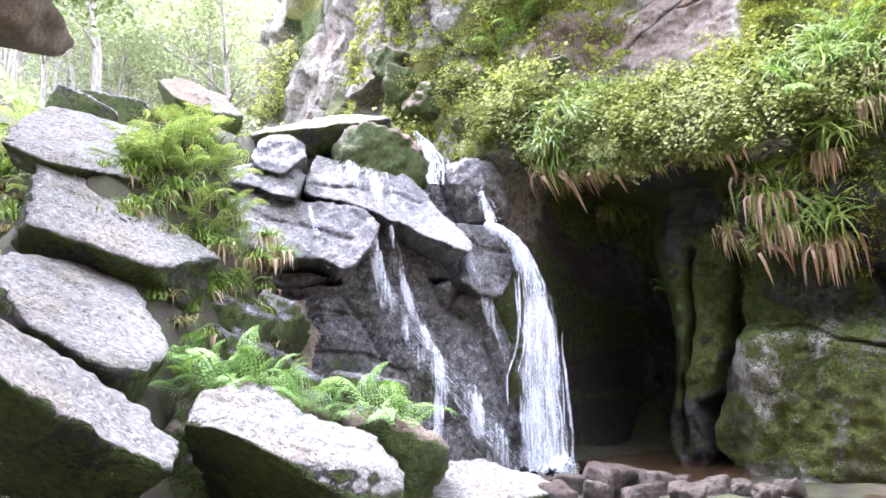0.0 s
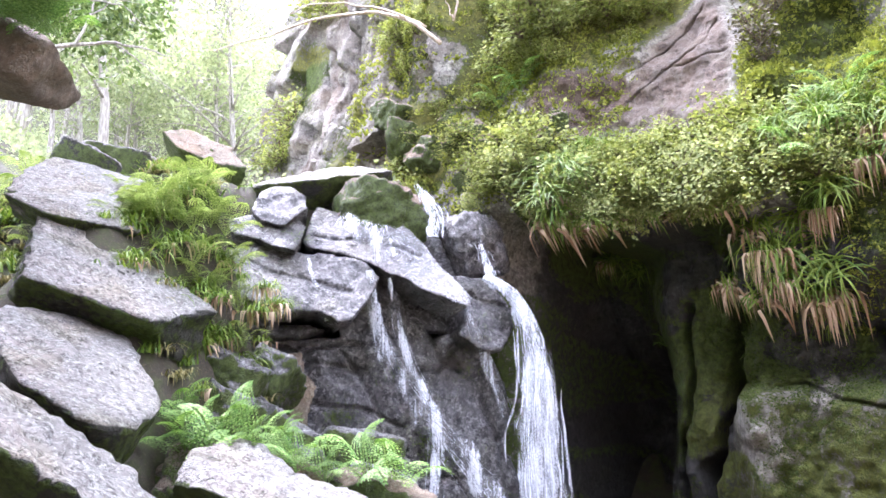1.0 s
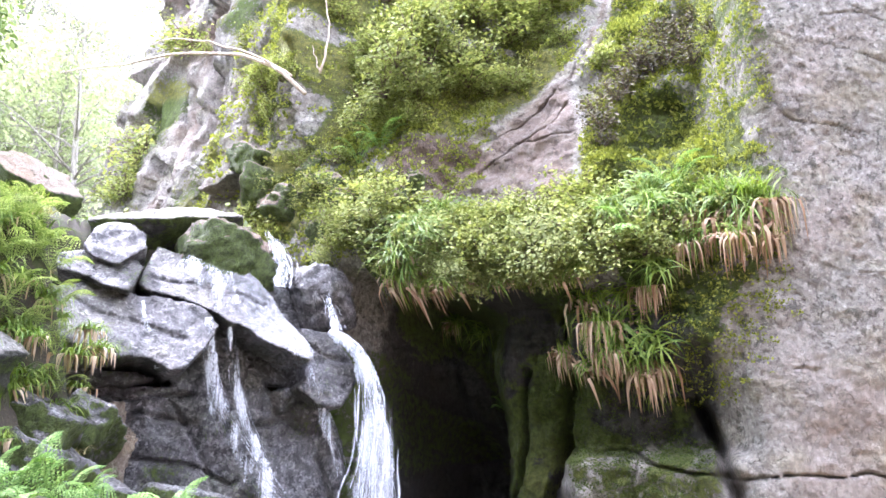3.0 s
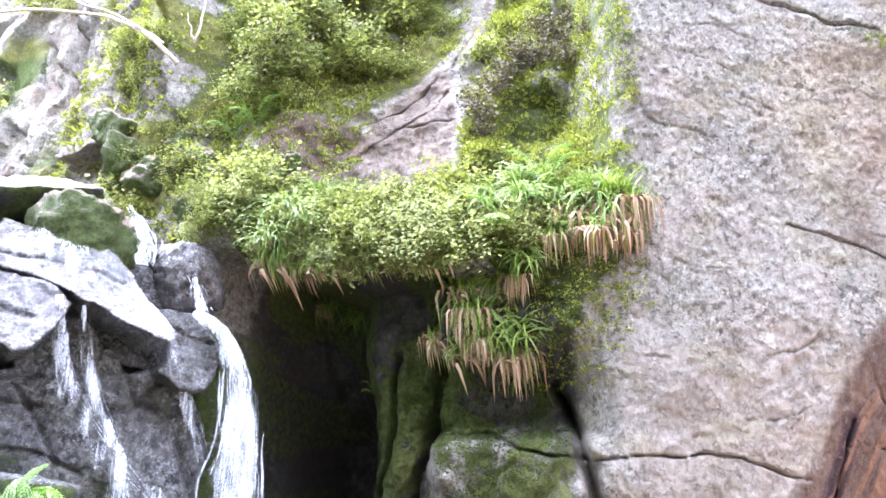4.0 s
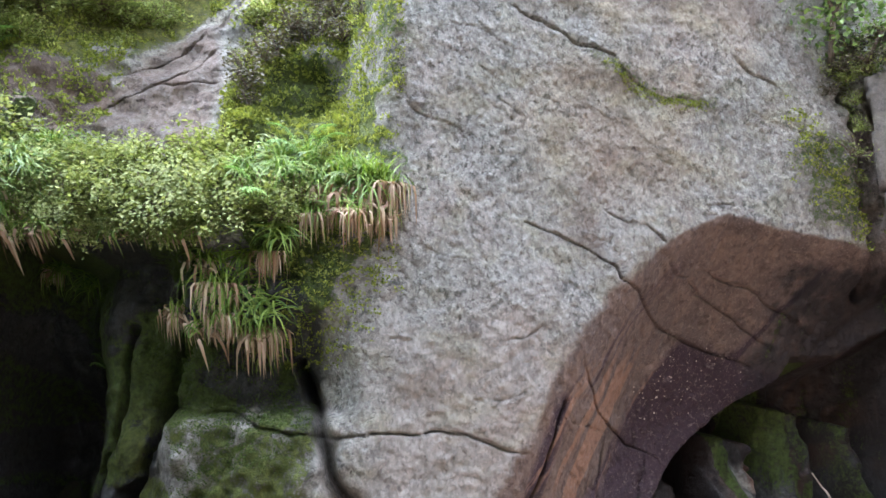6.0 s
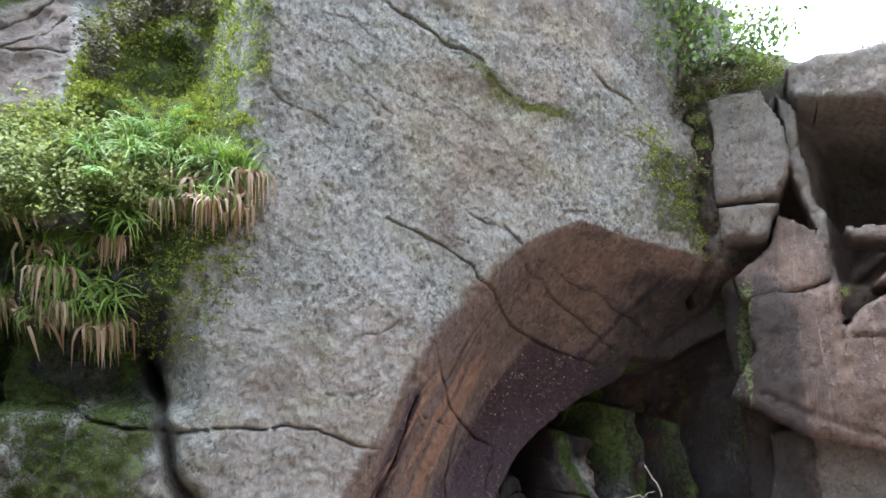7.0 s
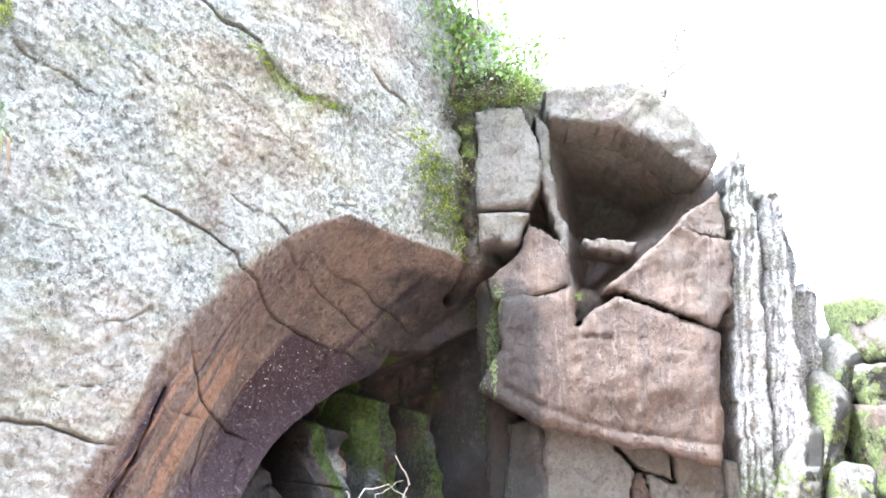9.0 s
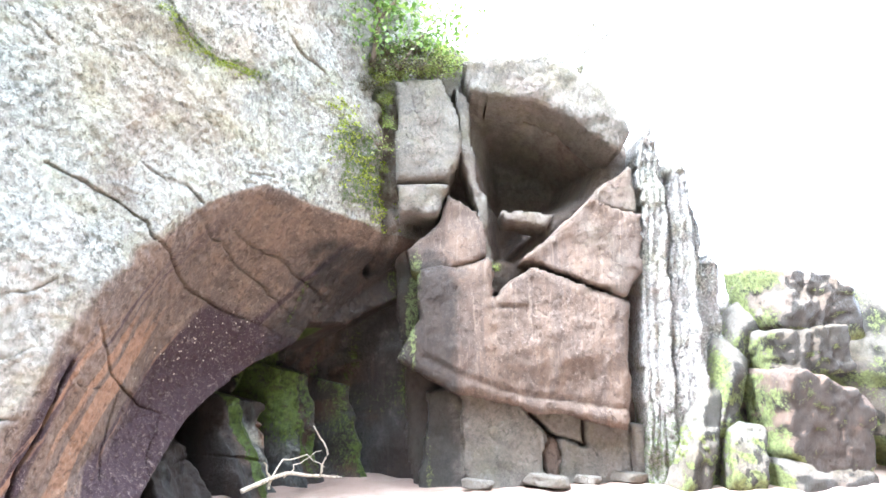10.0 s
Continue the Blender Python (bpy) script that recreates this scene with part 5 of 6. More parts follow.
def tree(seed, height=7.0, leaves=5200, crown=2.4):
    rnd = np.random.RandomState(seed)
    e = thing("birch_tree", "slender pale-barked tree with light green leaves", "tree", "trees of the valley")
    k = np.linspace(0, 1, 9)
    bend = rnd.normal(0, 0.5, 2)
    trunk = np.stack([bend[0] * k ** 2 + 0.1 * np.sin(k * 7), bend[1] * k ** 2, height * k], -1)
    woods, tips = [tube(trunk, 0.0145 * height * (1 - 0.85 * k), 8)], []
    for _ in range(22):
        h = rnd.uniform(0.25, 0.98)
        root = np.array([np.interp(h, k, trunk[:, c]) for c in range(3)])
        az = rnd.uniform(0, 2 * math.pi)
        reach = crown * (1.15 - 0.75 * h) * rnd.uniform(0.6, 1.1)
        tip = root + [math.cos(az) * reach, math.sin(az) * reach, reach * rnd.uniform(0.1, 0.6)]
        q = np.linspace(0, 1, 5)[:, None]
        limb = root * (1 - q) + tip * q + np.array([0, 0, 0.25]) * np.sin(q * 3.1)
        woods.append(tube(limb, np.linspace(0.0043 * height, 0.0009 * height, 5), 5))
        for _ in range(5):
            f = rnd.uniform(0.35, 1.05)
            tips.append((root * (1 - f) + tip * f + rnd.normal(0, 0.16, 3)))
    tips = np.array(tips)
    c = tips[rnd.randint(0, len(tips), leaves)] + rnd.normal(0, 1, (leaves, 3)) * [0.24, 0.24, 0.15]
    v, f = leaf_cards(c, rnd.normal(0, 1, (leaves, 3)) + [0, 0, -0.5], rnd.normal(0, 0.6, (leaves, 3)) + [0, 0, 1], rnd.uniform(0.08, 0.15, leaves), rnd.uniform(0.03, 0.05, leaves))
    part("trunk", mesh_data("trunk", *joined(woods), BARK), e)
    part("crown", mesh_data("crown", v, f, CANOPY if height > 2 else BROW, smooth=False), e)
    return e


def spread_out(kind, places):
    """Copies of the kinds given, at (place, scale, lean out of the cliff, turn) rows; the first of each kind is used itself."""
    used = set()
    for i, (p, scale, lean, turn) in enumerate(places):
        src = kind[i % len(kind)]
        m = Matrix.Translation(p) @ Matrix.Rotation(radians(lean), 4, (0.81, -0.58, 0)) @ pose(0, 0, 0, 0, 0, turn) @ Matrix.Scale(scale, 4)
        if src.name in used:
            c = copy_thing(src, Matrix.Identity(4))
            c.matrix_basis = m
        else:
            used.add(src.name)
            src.matrix_basis = m


# ---- build ----
build_ground()
build_cliff()
build_cascade()
build_far_wall()
build_closing_wall()
build_water()

# boulders of the bank and the stream: middle of the top face, turn, outline of the top, thickness
slabs = [
    ("pale grey granite boulder with mossy dark front", (-0.91, 4.7, 1.03), (9, 22, -8), [(-0.63, -0.11), (-0.67, 0.09), (-0.56, 0.58), (0.1, 0.49), (0.62, 0.28), (0.82, -0.11), (0.61, -0.43), (-0.47, -0.39)], 1.0, None),
    ("long sloping grey boulder with mossy side", (-1.8, 3.65, 1.38), (-3, 35, -10), [(-0.9, -0.1), (-0.61, 0.2), (-0.31, 0.31), (0.12, 0.41), (0.48, 0.41), (0.71, -0.03), (0.38, -0.16), (0.02, -0.45), (-0.4, -0.65)], 1.1, None),
    ("whitish granite boulder with a cracked flat top", (-2.33, 4.78, 1.87), (-8, 31, -35), [(-0.5, -0.5), (-0.75, 0.03), (-0.78, 0.53), (-0.63, 0.75), (0.41, 0.48), (0.81, 0.03), (0.83, -0.25), (0.34, -0.43), (0.14, -0.64)], 0.42, None),
    ("long flat granite slab tilted over the bank", (-2.51, 5.89, 2.6), (24, 31, 5), [(-0.29, -0.77), (-0.97, 0.26), (-0.95, 0.66), (-0.6, 0.76), (0.18, 0.43), (1.0, 0.26), (1.05, -0.14), (0.6, -0.32), (0.16, -0.56)], 0.4, None),
    ("flat grey slab beside the ferns", (-3.57, 7.33, 3.93), (31, 16, 10), [(-0.43, -0.78), (-0.5, 0.33), (-0.1, 1.33), (0.45, 0.33), (0.35, -0.5), (-0.12, -0.87)], 0.25, None),
    ("low grey slab at the foot of the ferns", (-3.16, 6.34, 3.32), (19, 25, -10), [(-0.4, -0.38), (-0.5, -0.02), (-0.31, 0.82), (0.61, 0.1), (0.4, -0.1), (0.07, -0.41)], 0.25, None),
    ("brown weathered boulder above the bank", (-3.26, 9.82, 5.19), (23, 34, -14), [(-0.74, 0.19), (0.06, 0.52), (0.68, 0.19), (0.46, -0.26), (0.05, -0.47), (-0.51, -0.25)], 0.6, 0.28),
    ("pale flat capstone over the stream", (-1.36, 9.13, 4.52), (23, -14, 24), [(-0.97, -0.05), (-0.29, 0.34), (0.39, 0.6), (0.9, 0.4), (1.08, -0.05), (0.73, -0.39), (-0.58, -0.3), (-0.94, -0.24)], 0.6, None),
    ("low pale boulder at the edge of the pool", (0.37, 6.53, 0.42), (11, 10, -1), [(-0.67, 0.01), (-0.33, 0.3), (0.09, 0.46), (0.49, 0.32), (0.71, 0.01), (0.19, -0.45), (-0.48, -0.64)], 0.6, None),
]
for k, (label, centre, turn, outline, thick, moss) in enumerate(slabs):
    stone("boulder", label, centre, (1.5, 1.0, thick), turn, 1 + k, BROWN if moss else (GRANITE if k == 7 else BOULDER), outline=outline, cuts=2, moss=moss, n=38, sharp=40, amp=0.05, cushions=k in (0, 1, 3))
stone("boulder", "mossy brown rock beside the stream", (-0.62, 9.0, 3.9), (1.25, 0.9, 0.75), (8, 12, 10), 28, BROWN, moss=0.3, cuts=12, amp=0.12, sharp=14)
stone("boulder", "dark wet rounded rock dividing the stream", (0.48, 8.95, 3.52), (0.72, 0.66, 0.95), (0, -14, 20), 29, WETROCK, moss=0.0, wet=0.9, cuts=14, amp=0.1, sharp=9)
stone("boulder", "reddish overhanging slab under ferns", (-4.6, 5.75, 5.0), (2.9, 1.2, 0.5), (0, 26, 14), 30, BROWN, moss=0.0, red=0.5, cuts=5, amp=0.06, sharp=40, n=40)
stone("boulder", "grey rock on the upper bank", (-4.05, 8.9, 4.55), (1.1, 0.7, 0.5), (5, 12, 0), 31, cuts=6, moss=0.03)
stone("boulder", "grey rock among ferns on the bank", (-3.9, 7.9, 4.2), (0.7, 0.5, 0.45), (5, 22, 30), 32, cuts=6, moss=0.03)
stone("boulder", "mossy rock under the wet slabs", (-0.75, 7.55, 1.0), (0.8, 0.6, 0.6), (0, 12, 0), 33, WETROCK, moss=0.25)
stone("boulder", "small wet rock under the slabs", (-0.5, 7.1, 0.7), (0.6, 0.5, 0.5), (0, 20, 30), 34, WETROCK, moss=0.2)
# rocks of the far right end of the gorge
stone("boulder", "large rust-pink boulder with mossy side", (12.6, -2.36, 0.82), (1.5, 1.35, 1.5), (0, 2, -58), 40, SMOOTH, red=0.8, facing=(-0.3, 0.95), moss=0.1, cuts=4, amp=0.06, sharp=22, n=26)
stone("boulder", "low grey rock under the stacked boulders", (12.5, -2.32, 0.12), (1.55, 1.4, 0.5), (0, 0, -56), 39, SMOOTH, red=0.3, facing=(-0.3, 0.95), moss=0.12, cuts=4, amp=0.08, sharp=22, n=20)
stone("boulder", "pale rock block stacked on the boulder", (12.75, -2.3, 1.85), (1.35, 1.3, 0.72), (0, -4, -62), 41, SMOOTH, red=0.4, facing=(-0.3, 0.95), moss=0.1, cuts=4, amp=0.08, sharp=24, n=24)
stone("boulder", "dark rounded block on top of the stack", (12.85, -2.45, 2.6), (1.5, 1.35, 0.95), (4, 5, -55), 42, SMOOTH, red=0.5, facing=(-0.3, 0.95), moss=0.13, cuts=6, amp=0.08, sharp=18, n=24)
stone("boulder", "mossy upright rock beside the stacked boulders", (13.3, -1.85, 1.45), (1.0, 0.9, 3.0), (0, 4, -40), 43, SMOOTH, facing=(-0.7, 0.7), moss=0.12, cuts=6, amp=0.09, n=24)
stone("boulder", "tall dark mossy rock behind the stacked boulders", (14.6, -4.5, 1.3), (2.4, 2.2, 3.2), (0, 0, -30), 58, SMOOTH, red=0.3, moss=0.26, cuts=8, amp=0.09, n=26)
for k, (x, y, z, size) in enumerate([(13.5, -0.85, 0.45, 1.1), (13.7, -1.15, 1.05, 1.0), (13.45, -1.35, 0.5, 0.9), (14.0, -1.5, 1.7, 1.1), (13.9, -0.8, 1.7, 1.0), (14.2, -1.2, 2.3, 1.0), (13.2, -1.3, 0.2, 0.7), (14.4, -1.9, 2.4, 0.9)]):
    stone("boulder", "pale mossy rock of the tumbled slope", (x, y, z), (size, size * 0.6, size * 0.95), (14 + 7 * k, -18 + 5 * k, 35 * k), 44 + k, SMOOTH, group="tumbled rocks", facing=(-0.7, 0.7), moss=0.13, cuts=7, amp=0.08, sharp=30, n=20)
for k, (s, z, d, size, turn) in enumerate([(4.5, 0.5, 0.35, (0.7, 0.4, 1.7), (20, 14, 35)), (4.95, 0.9, 0.1, (0.55, 0.5, 2.4), (16, -12, 50)), (5.15, 0.35, 0.35, (0.9, 0.5, 1.0), (8, 24, 15)), (5.3, 1.6, -0.2, (0.5, 0.4, 2.2), (18, -10, 42))]):
    stone("boulder", "mossy leaning slab at the foot of the standing rocks", tuple(FARWALL.place(s, z, d)), size, turn, 53 + k, SMOOTH, group="tumbled rocks", facing=(-0.7, 0.7), moss=0.15, cuts=6, amp=0.07, sharp=30, n=20)
# flat stones along the foot of the wall, and cobbles by the pool
for k, (x, y, wide, deep, high, turn) in enumerate([(10.72, 2.1, 0.5, 0.3, 0.16, 70), (11.15, 1.2, 0.72, 0.4, 0.2, 66), (11.8, 0.2, 0.85, 0.4, 0.2, 64), (12.3, -0.5, 0.7, 0.4, 0.2, 55), (12.7, -0.8, 0.6, 0.4, 0.22, 50), (12.9, -1.15, 0.45, 0.35, 0.16, 40), (12.6, -1.35, 0.3, 0.25, 0.12, 80), (12.45, -0.95, 0.5, 0.3, 0.16, 60), (12.75, -1.25, 0.5, 0.35, 0.26, 30), (11.45, 0.65, 0.4, 0.3, 0.14, 68), (12.05, -0.2, 0.5, 0.3, 0.2, 62)]):
    stone("flat_stone", "flat pinkish-grey stone at the foot of the wall", (x, y, 0.05 + high * 0.28), (wide, deep, high * 0.75), (4, -3, turn), 60 + k, SMOOTH, "stone", "flat stones", moss=0.0, red=0.4, n=14, cuts=7, amp=0.08)
cobbles = [(1.15, 6.75, 0.36), (1.5, 6.7, 0.5), (1.35, 6.45, 0.3), (1.85, 6.6, 0.38), (2.1, 6.75, 0.26), (1.65, 6.3, 0.28), (2.3, 6.45, 0.3), (2.6, 6.6, 0.22), (1.0, 6.45, 0.3), (2.0, 6.2, 0.3), (2.75, 6.4, 0.2), (0.95, 7.0, 0.25), (1.75, 7.0, 0.22), (3.0, 6.5, 0.24)]
for k, (x, y, size) in enumerate(cobbles):
    stone("cobble", "wet pinkish cobble in the shallow stream", (x, y, 0.22 + size * 0.18), (size, size * 0.8, size * 0.6), (5 * k % 17, 8, 37 * k), 75 + k, BROWN, "stone", "cobbles", moss=0.0, wet=0.7, red=0.2 + 0.09 * (k * 5 % 7), n=14, cuts=9, amp=0.1)

bushes = [shrub(31 + k, 460 + 110 * k, 0.24 + 0.05 * k) for k in range(4)]
rnd = np.random.RandomState(4)
rows = []
while len(rows) < 235:
    s, z = rnd.uniform(5.8, 12.7), rnd.uniform(3.9, 10.0)
    drift = fbm(np.array([[s * 1.3, z * 1.3, 4.0]]), 2, 33)[0]          # bushes grow in drifts with bare soil between
    if drift < rnd.uniform(-0.35, 0.15) or (s < 7.4 and rnd.rand() < 0.6) or (s > 11.1 and z > 4.9):
        continue
    if inside(np.array(s), np.array(z), PINK) > -0.2 or (11.2 < s and 4.3 < z < 5.0):
        continue
    if math.hypot((s - 8.95) / 0.7, (z - 5.5) / 0.6) < 1 or (6.2 < s < 8.6 and z < 5.5 and rnd.rand() < 0.6):
        continue
    if s > 10.9 and rnd.rand() < 0.4:
        continue
    rows.append((cliff_at(s, z, 0.0)[0], rnd.uniform(0.6, 1.2) + 0.6 * max(drift, 0), rnd.uniform(10, 35), rnd.uniform(0, 360)))
for s in np.linspace(7.9, 12.0, 64):
    z = 3.85 + 0.25 * math.sin(s * 3.1) * math.sin(s * 1.7) + 0.45 * max(0, 8.9 - s) + rnd.uniform(-0.3, 0.25)
    rows.append((cliff_at(s, max(z, 3.6), rnd.uniform(0.0, 0.2))[0], rnd.uniform(0.5, 1.35), rnd.uniform(15, 55), rnd.uniform(0, 360)))
for s in np.linspace(9.3, 11.1, 22):
    rows.append((cliff_at(s, 3.6 + rnd.uniform(-0.05, 0.1), rnd.uniform(-0.05, 0.05))[0], rnd.uniform(0.6, 1.0), rnd.uniform(60, 95), rnd.uniform(0, 360)))
for s, z, k in [(1.9, 6.3, 2.2), (2.1, 6.9, 2.2), (1.8, 7.3, 1.8), (2.3, 6.2, 1.6), (2.4, 9.6, 2.4), (3.4, 11.4, 2.4), (3.0, 10.9, 2.2), (4.4, 12.6, 2.6), (5.2, 12.9, 2.4), (3.9, 12.0, 2.0), (4.9, 8.8, 1.0), (5.4, 7.4, 0.8), (3.6, 8.9, 1.0)]:
    rows.append((cliff_at(s, z, 0.1)[0], k, rnd.uniform(10, 40), rnd.uniform(0, 360)))
for s, z, k in [(8.5, 6.9, 1.7), (8.8, 7.2, 1.8), (9.1, 7.3, 1.7), (8.3, 6.5, 1.6), (8.7, 6.6, 1.6), (9.2, 6.9, 1.5), (9.3, 7.6, 1.7), (9.6, 8.2, 1.7), (9.9, 8.6, 1.6), (8.9, 7.8, 1.7), (8.1, 6.9, 1.6), (9.5, 8.8, 1.7), (9.1, 8.4, 1.7), (10.2, 9.2, 1.5), (7.9, 6.2, 1.4), (8.6, 7.5, 1.7)]:
    rows.append((cliff_at(s, z, rnd.uniform(0.05, 0.35))[0], k, rnd.uniform(20, 45), rnd.uniform(0, 360)))
spread_out(bushes, rows)

tufts = [tuft(51, 30), tuft(52, 0, 70), tuft(53, 80, 45, 0.5, True)]
rows = []
for s, z, scale in [(9.1, 4.7, 1.0), (9.3, 4.6, 1.0), (8.95, 3.75, 1.1), (9.1, 3.8, 1.1), (9.2, 3.3, 0.9), (11.5, 4.4, 1.2), (11.8, 4.35, 1.2), (12.1, 4.25, 1.2), (12.35, 4.2, 1.1), (12.65, 4.1, 1.0), (12.85, 4.05, 1.0), (11.9, 4.5, 1.0),
                    (11.2, 3.0, 0.9), (11.35, 2.75, 0.9), (11.6, 2.6, 0.8), (10.75, 2.75, 0.6), (11.7, 2.4, 0.8), (11.1, 3.3, 0.9), (11.5, 3.3, 0.9), (12.55, 3.8, 0.9), (12.75, 3.85, 0.9), (12.3, 3.75, 0.9), (11.9, 3.5, 0.9), (8.8, 4.2, 1.0), (9.15, 4.0, 1.0), (8.9, 3.5, 1.0), (9.25, 3.6, 0.9), (10.2, 4.3, 0.7), (10.8, 4.3, 0.8), (11.2, 4.4, 1.0), (11.4, 2.95, 1.0), (11.75, 2.75, 1.0), (11.15, 2.6, 0.9)]:
    rows.append((cliff_at(s, z, 0.03)[0], scale * 1.25, rnd.uniform(35, 60), rnd.uniform(0, 360)))
spread_out(tufts, rows)

ferns = [fern(71), fern(72, 7, 0.6)]
for f in ferns:
    tagged(f, "pale green young fern on a grassy hummock", "fern", "ferns of the hummock")
    f.children[0].data.materials[0] = YOUNG
spots = [(-2.75, 6.7), (-2.5, 6.6), (-2.25, 6.75), (-2.0, 6.8), (-2.6, 6.95), (-2.3, 7.05), (-2.05, 7.1), (-1.85, 6.95), (-2.9, 6.95), (-2.45, 7.3), (-3.6, 6.6), (-3.4, 6.9), (-3.9, 6.5), (-3.3, 7.6), (-2.2, 6.55), (-2.65, 6.85), (-2.4, 6.8), (-2.15, 6.95), (-2.6, 6.6), (-2.35, 6.65), (-2.1, 6.6), (-2.8, 6.85), (-2.5, 7.05), (-2.2, 7.15), (-1.95, 7.0), (-1.8, 6.8), (-2.95, 6.75), (-4.6, 7.4), (-4.9, 7.8), (-4.4, 8.0), (-4.8, 8.4), (-5.2, 8.2), (-4.5, 7.0), (-5.0, 7.2), (-4.2, 7.6), (-4.7, 8.9), (-5.3, 7.7), (-4.9, 6.7)]
spread_out(ferns, [((x, y, float(ground_height(x, y)) + 0.02), rnd.uniform(0.55, 0.85), rnd.uniform(-5, 25), rnd.uniform(0, 360)) for x, y in spots])
grasses = [tuft(55, 12, 80, 0.45)]
spread_out(grasses, [((x, y, float(ground_height(x, y)) + 0.02), rnd.uniform(0.7, 1.0), rnd.uniform(0, 25), rnd.uniform(0, 360)) for x, y in [(-2.7, 6.5), (-2.4, 6.45), (-2.1, 6.6), (-1.9, 6.7), (-2.9, 6.7), (-2.2, 6.4), (-1.75, 6.85), (-2.0, 6.5), (-1.3, 6.2), (-2.55, 6.3), (-2.6, 6.7), (-2.3, 6.6), (-2.45, 6.85), (-2.15, 6.8), (-2.0, 6.95), (-2.75, 6.9), (-2.35, 7.05)]])

# ferns in the gap behind the front boulder
stone("boulder", "dark mossy rock under the ferns", (-1.45, 5.75, 0.72), (1.3, 0.9, 1.0), (0, 10, 15), 35, BROWN, moss=0.2, wet=0.3, cuts=12, amp=0.12, sharp=16)
stone("boulder", "brown mossy rock behind the pale boulder", (-0.5, 6.2, 0.55), (1.0, 0.8, 0.85), (0, 22, -10), 36, BROWN, moss=0.14, cuts=12, amp=0.12, sharp=16)
gap = [(-1.75, 5.4, 1.2), (-1.5, 5.45, 1.15), (-1.25, 5.5, 1.1), (-1.65, 5.6, 1.25), (-1.0, 5.6, 1.05), (-1.4, 5.75, 1.25), (-0.8, 5.75, 0.95), (-0.5, 5.85, 0.95), (-1.15, 5.8, 1.15), (-0.3, 5.9, 0.85), (-1.9, 5.75, 1.4)]
spread_out([fern(74, 8, 0.5), fern(75, 6, 0.6)], [(p, rnd.uniform(0.6, 0.9), rnd.uniform(0, 30), rnd.uniform(0, 360)) for p in gap])
# ferns on the cliff
spread_out([fern(73, 4, 0.6, [-36, 150, -60, -150])], [(cliff_at(s, z, 0.05)[0], k, 15, 10 * s % 30) for s, z, k in [(8.2, 5.7, 1.0), (11.7, 3.7, 1.1), (12.05, 4.4, 1.1), (7.8, 5.6, 0.9), (11.1, 3.4, 0.6), (9.65, 2.2, 0.4), (10.9, 4.0, 0.6)]])
upright = [tuft(57, 0, 70, 0.5, droop=0.9), tuft(58, 0, 60, 0.42, droop=0.9)]
spread_out(upright, [(cliff_at(s, z, 0.05)[0], rnd.uniform(0.9, 1.2), 20, 70 * i) for i, (s, z) in enumerate([(11.4, 4.35), (11.6, 4.4), (11.8, 4.35), (12.0, 4.3), (12.2, 4.25), (12.4, 4.2), (12.6, 4.15), (12.8, 4.1), (12.95, 4.1), (9.05, 4.5), (9.2, 4.5), (9.4, 4.45), (12.1, 4.45), (12.5, 4.3)])])
spread_out([tuft(61, 10, 80, 0.5, droop=1.5)], [(cliff_at(s, z, out)[0], k, 40, 90 * i) for i, (s, z, out, k) in enumerate([(8.95, 4.15, 0.32, 1.1), (9.15, 4.25, 0.36, 1.2), (9.3, 4.1, 0.34, 1.0), (9.05, 3.85, 0.3, 1.0), (9.6, 4.35, 0.2, 0.8), (11.5, 4.2, 0.3, 1.0), (11.9, 4.2, 0.32, 1.1), (12.3, 4.2, 0.25, 1.0), (12.75, 4.2, 0.15, 1.0)])])
skirts = [tuft(56, 120, 14, 0.66, True)]
spread_out(skirts, [(cliff_at(s, z, 0.14)[0], k, 12 + 9 * (i % 4), 60 * i) for i, (s, z, k) in enumerate([(12.3, 4.1, 1.0), (12.48, 4.02, 1.2), (12.7, 4.1, 0.9), (12.85, 3.95, 1.25), (13.05, 4.08, 1.0), (12.2, 3.75, 0.8), (12.62, 3.78, 0.9), (12.95, 3.75, 0.8), (11.25, 3.0, 1.0), (11.35, 2.7, 0.8), (11.7, 2.55, 1.1), (10.8, 2.75, 0.8), (11.75, 3.35, 0.8), (8.75, 3.5, 0.7)])])

fringe = [tuft(60, 40, 50, 0.4, True)]
spread_out(fringe, [(cliff_at(s, 3.62, 0.04)[0], 0.7 + 0.5 * abs(math.sin(i * 2.1)), 60, 57 * i) for i, s in enumerate(np.linspace(9.3, 11.0, 9))])
trees = [tree(81, 7.0, 2400), tree(82, 8.5, 2700, 2.8), tree(83, 6.0, 2200, 2.0)]
rows = []
while len(rows) < 50:
    y = rnd.uniform(13, 40)
    x = rnd.uniform(-0.62, -0.12) * y
    if CLIFF.side(np.array(x), np.array(y)) < 0.8 and y < 16:
        continue
    rows.append(((x, y, float(ground_height(x, y)) - 0.1), rnd.uniform(0.7, 1.25), 0, rnd.uniform(0, 360)))
rows += [((20.0, -5.5, 0.0), 0.75, 0, 30), ((22.0, -8.0, 0.0), 0.8, 0, 70), ((17.3, -5.6, 0.0), 0.7, 0, 10), ((18.6, -6.8, 0.0), 0.75, 0, 120)]
spread_out(trees, rows)

